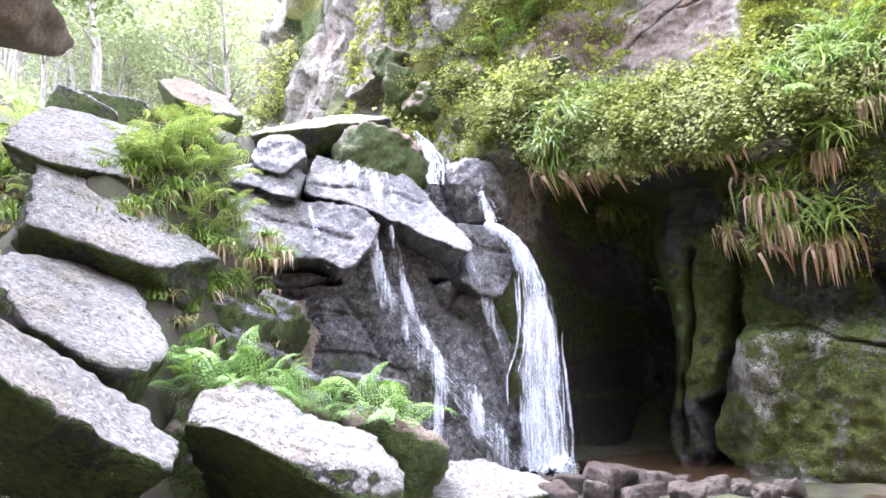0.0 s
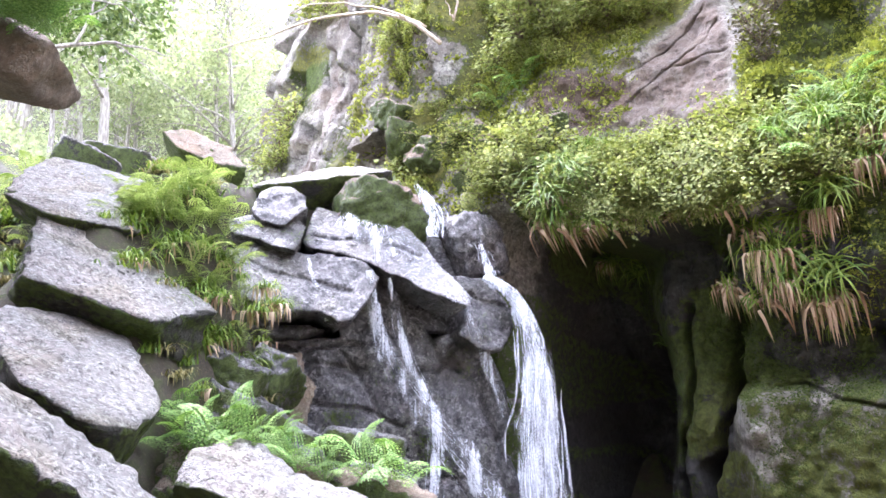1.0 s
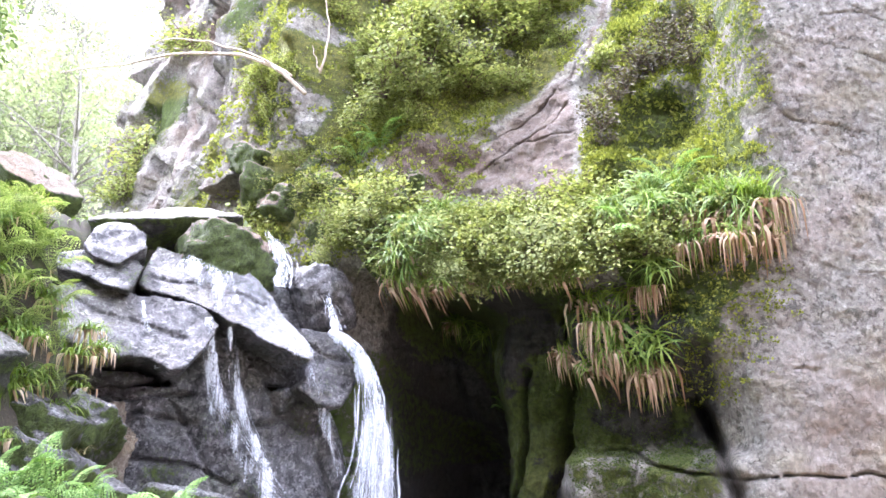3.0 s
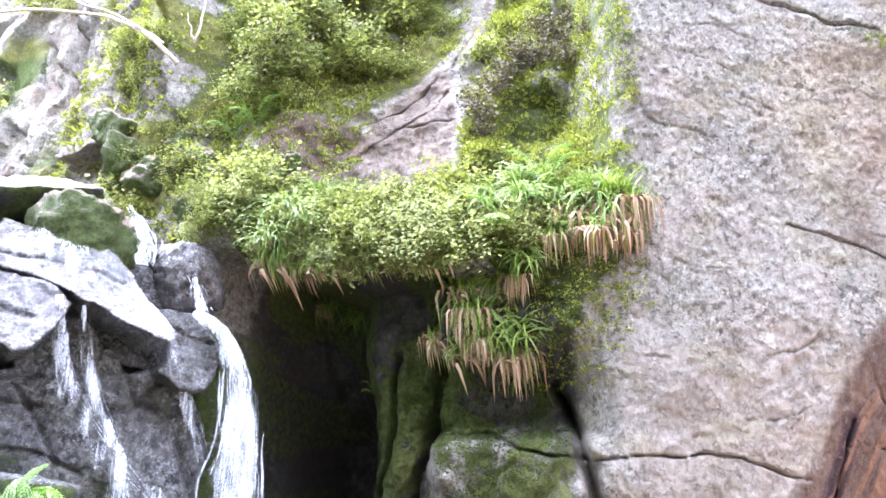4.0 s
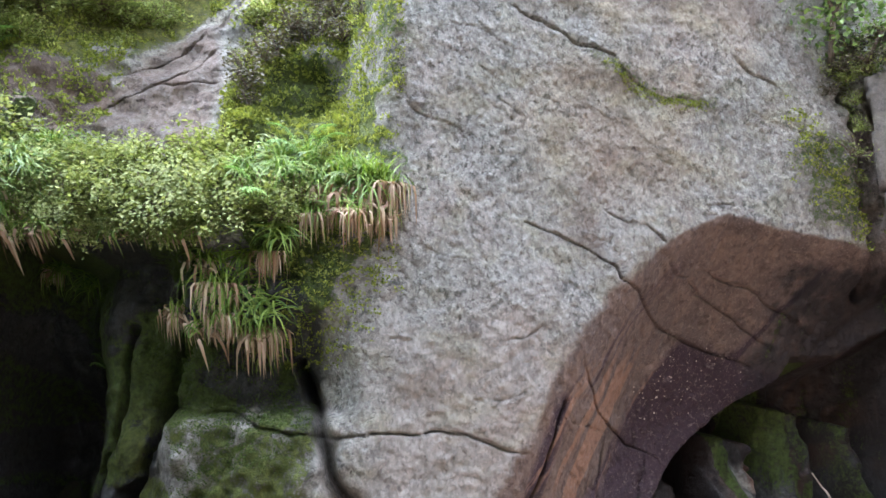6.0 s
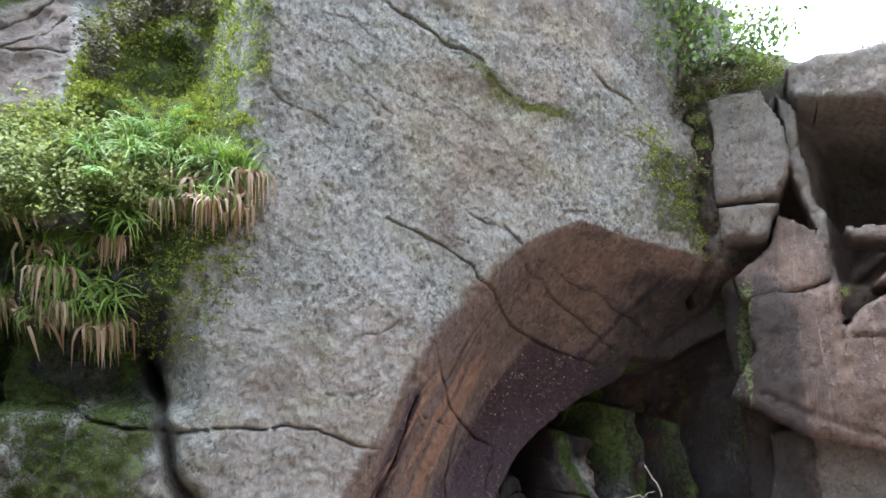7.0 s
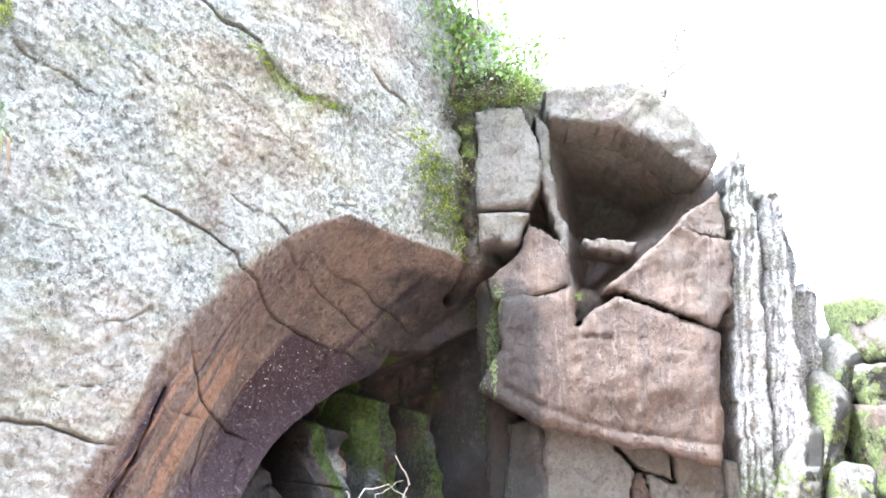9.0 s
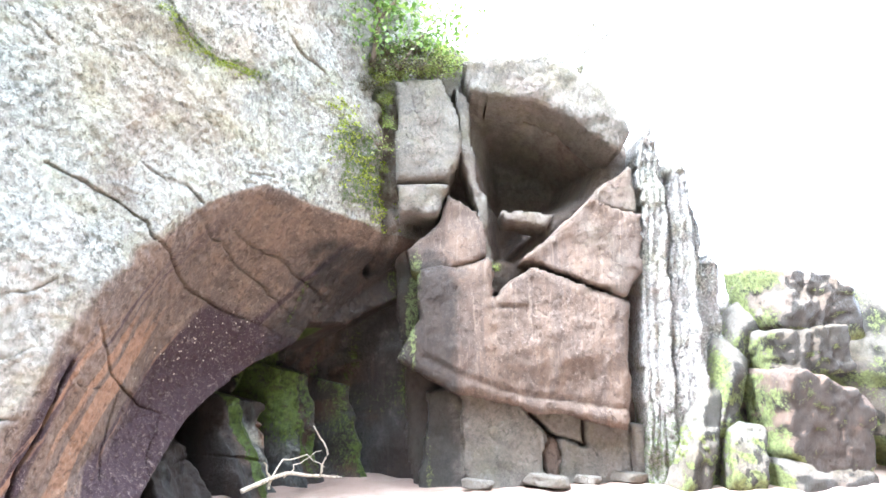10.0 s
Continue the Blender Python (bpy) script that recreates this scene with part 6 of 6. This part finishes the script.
# low growth of the valley floor and hillside
n = 52000
x = rnd.uniform(-0.75, 0.1, n)
y = rnd.uniform(10.0, 34.0, n)
x = x * y
z = ground_height(x, y) + np.abs(rnd.normal(0, 0.25, n))
v, f = leaf_cards(np.stack([x, y, z], -1), rnd.normal(0, 1, (n, 3)) + [0, 0, 0.6], rnd.normal(0, 0.6, (n, 3)) + [0, 0, 1], rnd.uniform(0.05, 0.13, n), rnd.uniform(0.018, 0.04, n))
tagged(new("undergrowth", mesh_data("undergrowth", v, f, CANOPY, smooth=False)), "pale green undergrowth of the valley behind", "plants", kind="stuff")

# saplings on the brow of the red wall
saplings = [tree(85, 1.6, 700, 1.0), tree(86, 1.2, 520, 0.8)]
for t in saplings:
    tagged(t, "small leafy sapling rooted on the rock brow", "sapling", "saplings of the brow")
rows = [(FARWALL.place(s, z, d), k, 0, 50 * i) for i, (s, z, d, k) in enumerate([(0.2, 6.1, 0.2, 0.8), (0.8, 6.1, 0.3, 0.75), (0.0, 6.6, 0.0, 0.9), (0.5, 6.9, -0.4, 0.8), (-0.6, 6.9, 0.3, 0.8)])]
spread_out(saplings, rows)

# moss cushions beside the bare wall, and heather above
def cushion(seed, size=0.05, n=20):
    r = np.random.RandomState(seed)
    d = r.normal(0, 1, (n, 3))
    d[:, 2] = np.abs(d[:, 2])
    d /= np.linalg.norm(d, axis=1)[:, None]
    v, f = leaf_cards(d * size * r.uniform(0.3, 0.9, (n, 1)), d + r.normal(0, 0.5, (n, 3)), r.normal(0, 1, (n, 3)), r.uniform(0.5, 1.0, n) * size * 0.7, r.uniform(0.12, 0.22, n) * size)
    return v, f


def moss_spots():
    """Places (along, up, size) of the moss cushions on the cliff."""
    out = []
    for _ in range(210):                                   # below the cleft beside the pillar
        t = rnd.uniform(0, 1)
        out.append((18.4 + 1.2 * t + rnd.normal(0, 0.13), 5.2 - 1.4 * t + rnd.normal(0, 0.25), rnd.uniform(0.03, 0.09)))
    for _ in range(240):                                   # along the mossy crack
        t = rnd.uniform(0, 1)
        out.append((15.7 + 1.4 * t + rnd.normal(0, 0.05), float(np.interp(t, [0, 0.3, 0.6, 1], [5.95, 5.62, 5.5, 5.5])) - abs(rnd.normal(0, 0.07)), rnd.uniform(0.015, 0.04)))
    for _ in range(1100):                                  # beside the bare wall
        s, z = rnd.uniform(11.9, 13.25), rnd.choice([rnd.uniform(2.1, 3.9), rnd.uniform(4.5, 8.0)])
        if s < 13.15 - 0.5 * max(0, 3.2 - z) + 0.1 * rnd.randn():
            out.append((s, z, rnd.uniform(0.03, 0.08)))
    for _ in range(900):                                   # above the stream
        out.append((rnd.uniform(7.2, 9.6), rnd.uniform(4.0, 6.8), rnd.uniform(0.04, 0.1)))
    while len(out) < 4400:                                 # all over the planted slope
        s, z = rnd.uniform(4.5, 13.0), rnd.uniform(3.9, 9.6)
        if inside(np.array(s), np.array(z), PINK) < -0.05:
            out.append((s, z, rnd.uniform(0.05, 0.13)))
    for _ in range(700):                                   # moss beside the bare rock of the slope
        z = rnd.uniform(4.9, 9.4)
        out.append((11.05 + 0.05 * (z - 5) + abs(rnd.normal(0, 0.3)), z, rnd.uniform(0.05, 0.11)))
    for _ in range(500):                                   # upper strip beside the wall
        out.append((rnd.uniform(12.3, 13.2), rnd.uniform(4.4, 8.6), rnd.uniform(0.03, 0.08)))
    return np.array(out)


spots = moss_spots()
roots = cliff_at(spots[:, 0], spots[:, 1], 0.0)
parts = []
for k in range(len(spots)):
    v, f = cushion(k % 40, spots[k, 2])
    parts.append((v + roots[k], f.tolist()))
tagged(new("moss", mesh_data("moss", *joined(parts), MOSS, smooth=False)), "yellow-green moss cushions on the cliff", "moss", kind="stuff")
# moss on the rock over the pool, its green darkened for shade
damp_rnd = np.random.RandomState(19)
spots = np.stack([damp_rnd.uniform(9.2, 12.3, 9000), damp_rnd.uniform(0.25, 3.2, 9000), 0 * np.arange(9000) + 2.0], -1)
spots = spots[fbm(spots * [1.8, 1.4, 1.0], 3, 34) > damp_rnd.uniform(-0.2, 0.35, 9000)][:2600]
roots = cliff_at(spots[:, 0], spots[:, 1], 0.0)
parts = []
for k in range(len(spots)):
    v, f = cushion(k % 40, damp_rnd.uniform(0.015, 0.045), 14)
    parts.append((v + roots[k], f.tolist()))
tagged(new("moss", mesh_data("moss", *joined(parts), SHADEMOSS, smooth=False)), "deep green moss on the rock over the pool, shade in its colour", "moss", kind="stuff")
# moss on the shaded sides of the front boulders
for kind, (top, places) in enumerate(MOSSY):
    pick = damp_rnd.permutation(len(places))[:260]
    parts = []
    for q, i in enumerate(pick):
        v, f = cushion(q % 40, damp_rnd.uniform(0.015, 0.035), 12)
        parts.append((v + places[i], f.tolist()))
    part("moss", mesh_data("moss", *joined(parts), MOSS if kind % 2 else SHADEMOSS, smooth=False), top, "tufty green moss on the shaded side")

# driftwood by the cave
drift = thing("driftwood", "bleached driftwood branches lying on the sand", "driftwood", at=pose(9.75, 4.6, 0.1, 0, 0, 0))
for k, (pts, r) in enumerate([([(-0.5, 0.3, 0.05), (0.1, 0.0, 0.2), (0.5, -0.25, 0.12), (0.9, -0.5, 0.05)], 0.035), ([(0.55, -0.3, 0.1), (0.7, -0.38, 0.45), (0.6, -0.2, 0.8)], 0.02), ([(-0.2, 0.1, 0.12), (0.2, 0.1, 0.35), (0.6, -0.1, 0.38), (0.75, -0.3, 0.2)], 0.016),
                              ([(-0.1, 0.1, 0.05), (-0.15, 0.15, 0.35)], 0.022), ([(0.1, 0.0, 0.15), (0.35, -0.05, 0.28), (0.7, -0.25, 0.45)], 0.012)]):
    q = np.linspace(0, 1, 10)
    P = np.array(pts)
    line = np.stack([np.interp(q, np.linspace(0, 1, len(P)), P[:, c]) for c in range(3)], -1) + rnd.normal(0, 0.012, (10, 3))
    part("branch", mesh_data("branch", *tube(line, r * (1 - 0.6 * q), 7), DRIFT), drift)

# low growth on the brow
brow = [copy_thing(b, Matrix.Identity(4)) for b in bushes[:2]]
for b in brow:
    tagged(b, "leafy bush over the brow of the red wall", "bush", "bushes of the brow")
spread_out(brow, [(FARWALL.place(s, z, d), k, 25, 70 * i) for i, (s, z, d, k) in enumerate([(0.15, 6.0, 0.3, 0.9), (0.4, 6.05, 0.35, 1.0), (0.7, 6.1, 0.35, 0.9), (1.0, 6.15, 0.3, 1.0), (0.2, 6.4, 0.1, 1.1), (0.6, 6.5, 0.1, 1.2), (1.0, 6.5, 0.0, 1.1), (1.3, 6.5, -0.3, 1.0), (0.0, 5.6, 0.1, 0.7), (0.18, 5.3, 0.35, 0.6), (0.12, 4.95, 0.3, 0.5), (0.2, 5.65, 0.4, 0.6), (0.15, 4.6, 0.3, 0.4), (-0.1, 6.2, 0.2, 1.0), (2.0, 6.4, 0.1, 0.5), (1.75, 3.1, 0.3, 0.35)])])
HEATH = shrub(39, 300, 0.26)
tagged(HEATH, "brown heather tuft on the niche roof", "heather", "heather tufts")
for child in HEATH.children:
    if child.name.startswith("foliage"):
        child.data.materials[0] = HEATHER
heath = [(FARWALL.place(s, z, d), k, 10, 50 * i) for i, (s, z, d, k) in enumerate([(2.4, 6.38, 0.2, 0.7), (2.65, 6.4, 0.2, 0.8), (2.9, 6.3, 0.2, 0.8), (3.15, 6.15, 0.2, 0.8), (3.4, 5.95, 0.2, 0.7), (3.6, 5.7, 0.25, 0.6), (3.3, 6.0, 0.3, 0.5)])]
heath += [(FARWALL.place(s, z, d), k, 20, 40 * i) for i, (s, z, d, k) in enumerate([(0.1, 6.15, 0.35, 1.1), (0.4, 6.15, 0.45, 1.0), (0.7, 6.15, 0.45, 1.0), (-0.1, 5.85, 0.35, 1.0), (0.2, 6.5, 0.2, 1.1), (0.6, 6.5, 0.2, 1.1), (1.0, 6.2, 0.35, 0.8), (-0.15, 5.4, 0.3, 0.7)])]
heath += [(cliff_at(s, z, 0.08)[0], k, 30, 80 * s) for s, z, k in [(11.25, 5.6, 1.3), (11.15, 5.9, 1.4), (11.45, 6.5, 1.5), (11.6, 6.9, 1.5), (11.35, 6.2, 1.4), (11.8, 6.7, 1.3), (12.1, 6.8, 1.3), (12.5, 6.6, 1.3), (12.75, 6.7, 1.0), (12.3, 7.3, 1.4), (11.9, 7.5, 1.4), (12.6, 7.6, 1.2), (11.3, 5.35, 0.9)]]
spread_out([HEATH], heath)
# sapling with yellowing leaves in the cleft
yellow = shrub(40, 90, 0.45)
tagged(yellow, "sparse yellow-leaved twig in the cleft", "sapling")
yellow.matrix_basis = Matrix.Translation(cliff_at(19.15, 4.9, 0.1)[0]) @ pose(0, 0, 0, 60, 0, -20)

# bleached fallen branches in front of the back cliff, and a bare-limbed tree of the bank
def limbs(name, label, category, lines):
    """Crooked tapering limbs along the given lines."""
    e = thing(name, label, category, at=pose(*lines[0][0][0]))
    for pts, radius, mat in lines:
        q = np.linspace(0, 1, 14)
        P = np.array(pts) - np.array(lines[0][0][0])
        line = np.stack([np.interp(q, np.linspace(0, 1, len(P)), P[:, c]) for c in range(3)], -1) + rnd.normal(0, 0.012, (14, 3))
        part("limb", mesh_data("limb", *tube(line, radius * (1 - 0.75 * q), 6), mat), e)
    return e


def brow_line(*rows):
    return [tuple(float(v) for v in FARWALL.place(s, z, d)) for s, z, d in rows]


limbs("brow_sapling", "dark crooked sapling stems over the rock brow", "sapling", [
    (brow_line((-0.04, 6.3, 0.3), (0.1, 7.1, 0.3), (0.41, 7.43, 0.3), (0.39, 8.0, 0.25), (0.5, 8.6, 0.2)), 0.05, TWIG), (brow_line((0.1, 7.15, 0.3), (-0.15, 7.6, 0.3), (-0.33, 8.1, 0.2)), 0.03, TWIG),
    (brow_line((0.4, 7.4, 0.3), (0.16, 7.85, 0.35), (0.0, 8.4, 0.3)), 0.025, TWIG), (brow_line((0.4, 6.2, 0.35), (0.59, 6.55, 0.35), (0.95, 7.03, 0.3), (1.55, 7.3, 0.25)), 0.03, TWIG), (brow_line((0.95, 7.03, 0.3), (1.1, 7.5, 0.3), (1.05, 8.0, 0.2)), 0.018, TWIG)])
limbs("bare_sapling", "thin bare grey sapling on the brow", "sapling", [
    (brow_line((3.22, 6.0, 0.0), (3.3, 6.6, 0.0), (3.53, 7.2, 0.0), (3.76, 7.54, 0.0)), 0.05, BARK), (brow_line((3.3, 6.6, 0.0), (3.78, 6.98, 0.0), (4.13, 7.36, 0.0)), 0.034, BARK),
    (brow_line((3.35, 6.7, 0.0), (3.23, 6.95, 0.0), (3.2, 7.3, 0.0)), 0.026, BARK), (brow_line((3.5, 7.1, 0.0), (3.5, 7.5, 0.05), (3.45, 7.8, 0.0)), 0.024, BARK), (brow_line((3.57, 6.85, 0.0), (3.95, 6.95, 0.0)), 0.02, BARK), (brow_line((3.45, 7.0, 0.0), (3.75, 7.2, 0.0), (3.95, 7.55, 0.0)), 0.022, BARK)])
limbs("fallen_branch", "thin bleached fallen branch arching over the stream", "branch", [([(0.15, 9.59, 6.62), (-0.27, 9.68, 7.0), (-0.83, 9.85, 7.27), (-1.7, 10.03, 7.28), (-2.57, 10.25, 7.08), (-3.38, 10.43, 6.98)], 0.035, DRIFT), ([(-0.06, 9.69, 6.92), (-0.48, 9.67, 7.13), (-1.15, 9.71, 7.32), (-1.74, 9.72, 7.34), (-2.16, 9.84, 7.21)], 0.022, DRIFT)])
limbs("dead_sapling", "thin bare pale sapling on the mossy slope", "sapling", [([(0.36, 9.59, 6.97), (0.45, 9.58, 7.73), (0.24, 9.59, 8.67)], 0.02, DRIFT), ([(0.34, 9.59, 6.97), (0.2, 9.59, 7.39)], 0.014, DRIFT)])
leaning = limbs("leaning_tree", "leaning birch with dark limbs and drooping leaves", "tree", [([(-4.45, 7.18, 5.28), (-3.93, 7.48, 5.52), (-3.6, 7.65, 5.65), (-3.33, 7.77, 5.63), (-2.99, 7.91, 5.58)], 0.028, BARK), ([(-3.93, 7.48, 5.52), (-3.81, 7.55, 5.93), (-3.79, 7.56, 6.38), (-3.62, 7.64, 6.74)], 0.018, BARK), ([(-4.47, 7.17, 6.09), (-4.0, 7.44, 6.07), (-3.55, 7.68, 6.13), (-3.25, 7.81, 5.88)], 0.018, BARK), ([(-3.6, 7.65, 5.65), (-3.25, 7.81, 5.41), (-3.0, 7.91, 5.14)], 0.012, BARK), ([(-3.81, 7.55, 5.93), (-3.56, 7.67, 6.2), (-3.33, 7.77, 6.16)], 0.01, BARK)])
crown_rnd = np.random.RandomState(17)
base, along = [], []
for _ in range(300):                                   # drooping sprays of leaves
    x0, z0 = crown_rnd.uniform(-5.6, -3.35), crown_rnd.uniform(6.2, 8.0)
    y0 = crown_rnd.uniform(7.6, 8.8)
    if z0 - 5.7 < 1.2 * (x0 + 4.0) or crown_rnd.rand() < 0.15:
        continue
    hang, k = crown_rnd.uniform(0.4, 0.95), 26
    t = np.sort(crown_rnd.uniform(0, 1, k))[:, None]
    base.append(np.array([x0, y0, z0]) + t * [crown_rnd.uniform(0.05, 0.3), 0.0, -hang] + crown_rnd.normal(0, 0.05, (k, 3)))
    along.append(crown_rnd.normal(0, 0.7, (k, 3)) + [0.2, 0, -0.6])
base, along = np.vstack(base) - np.array([-4.45, 7.18, 5.28]), np.vstack(along)
n = len(base)
v, f = leaf_cards(base, along, crown_rnd.normal(0, 0.6, (n, 3)) + [0, -0.4, 1], crown_rnd.uniform(0.06, 0.12, n), crown_rnd.uniform(0.018, 0.034, n))
part("crown", mesh_data("crown", v, f, SPRAY, smooth=False), leaning, "drooping sprays of small green leaves")
# rounded mossy rocks on the slope above the stream
for k, (s, z, size) in enumerate([(6.3, 5.4, 0.8), (6.8, 5.0, 0.7), (7.4, 5.1, 0.75), (7.0, 5.6, 0.6), (8.5, 4.75, 0.55), (7.9, 4.9, 0.6), (7.7, 4.5, 0.6), (8.2, 4.3, 0.5), (8.75, 5.2, 0.4), (6.0, 5.9, 0.7)]):
    stone("boulder", "rounded mossy rock in the slope above the stream", tuple(cliff_at(s, z, -0.08)[0]), (size, size * 0.7, size * 0.7), (10 * k, 20, 35 * k), 120 + k, BROWN, group="mossy rocks of the slope", moss=0.26, n=24, cuts=10, amp=0.12, sharp=20)
# ferns hanging over the rock of the bank
HANGING = [(-2.88 - 0.12 * i - 0.04 * (j % 2), 5.28 - 0.04 * i, 4.4 + 0.15 * j + 0.04 * i) for i in range(5) for j in range(4)]
hang = [fern(76, 9, 0.55)]
spread_out(hang, [((x, y, z), 0.75 + 0.05 * (i % 5), 25, 47 * i) for i, (x, y, z) in enumerate(HANGING)])
# grasses on the brown ledge, the hummock's foot and between the far rocks
straw = [tuft(59, 25, 60, 0.3)]
spread_out(straw, [((x, y, z), k, 0, 60 * i) for i, (x, y, z, k) in enumerate([(-2.05, 7.35, 2.15, 0.7), (-1.75, 7.45, 2.2, 0.7), (-2.3, 6.35, 2.6, 0.8), (-1.9, 6.45, 2.5, 0.9), (-1.6, 6.7, 2.4, 0.9), (-1.5, 7.0, 2.5, 0.9), (-2.6, 6.2, 2.8, 0.7), (-1.95, 6.3, 1.7, 0.7), (-1.65, 7.2, 2.7, 0.8)])])
spread_out([fern(77, 7, 0.5)], [((x, y, z), k, 10, 60 * i) for i, (x, y, z, k) in enumerate([(12.85, -1.7, 1.5, 1.0), (12.9, -1.65, 1.1, 1.0), (13.0, -1.8, 2.0, 0.9), (12.8, -1.75, 0.6, 0.9), (13.3, -1.4, 1.8, 1.0), (13.4, -2.0, 2.8, 1.0), (13.2, -2.6, 2.95, 0.9)])])

# dark mossy rocks between the tilted slab and the cascade
for k, (x, y, z, size) in enumerate([(-1.95, 6.75, 1.75, 0.8), (-1.75, 6.6, 1.4, 0.7), (-1.5, 6.9, 1.2, 0.8), (-1.65, 7.4, 1.75, 0.7), (-1.2, 6.8, 0.8, 0.8)]):
    stone("boulder", "dark mossy rock beside the wet slabs", (x, y, z), (size, size * 0.7, size * 0.75), (12 * k, 25, 30 * k), 140 + k, WETROCK, group="rocks beside the cascade", moss=0.3, wet=0.6, n=24, cuts=8, amp=0.1)
# pale lichen dots on the dark stained rock of the hollow
r = np.random.RandomState(6)
dots = []
for _ in range(60):
    c = [(16.9, 1.95), (17.25, 2.2), (16.75, 1.7), (17.7, 2.25)][r.randint(4)]
    p = cliff_at(c[0] + r.normal(0, 0.26), c[1] + r.normal(0, 0.2), 0.006)[0]
    n = 8
    ang = np.arange(n) * 2 * math.pi / n
    size = r.uniform(0.004, 0.012) * r.uniform(0.7, 1.2, n)
    along = np.array([0.9, -0.43, 0.0])
    ring = p + np.cos(ang)[:, None] * size[:, None] * along + np.sin(ang)[:, None] * size[:, None] * np.array([0, 0, 1.0])
    top = p + np.array([-0.43, -0.9, 0.0]) * 0.012
    dots.append((np.vstack([ring, top]), [[i, (i + 1) % n, n] for i in range(n)]))
tagged(new("lichen", mesh_data("lichen", *joined(dots), DRIFT)), "small whitish lichen dots on the stained rock", "lichen", kind="stuff")

# small grasses all over the soil of the bank
turf = [tuft(91, 0, 46, 0.26), tuft(92, 0, 60, 0.22), tuft(93, 0, 50, 0.2, droop=0.9)]
for child in turf[1].children:
    child.data.materials[0] = STRAW
for t in turf:
    tagged(t, "small tuft of green and straw-coloured grass", "grass", "grass of the bank")
rows = []
while len(rows) < 230:
    x, y = rnd.uniform(-4.9, -0.9), rnd.uniform(5.7, 10.2)
    if y > 7.4 and x > -2.2:
        continue
    rows.append(((x, y, float(ground_height(x, y)) + 0.01), rnd.uniform(0.6, 1.3), rnd.uniform(-10, 20), rnd.uniform(0, 360)))
spread_out(turf, rows)
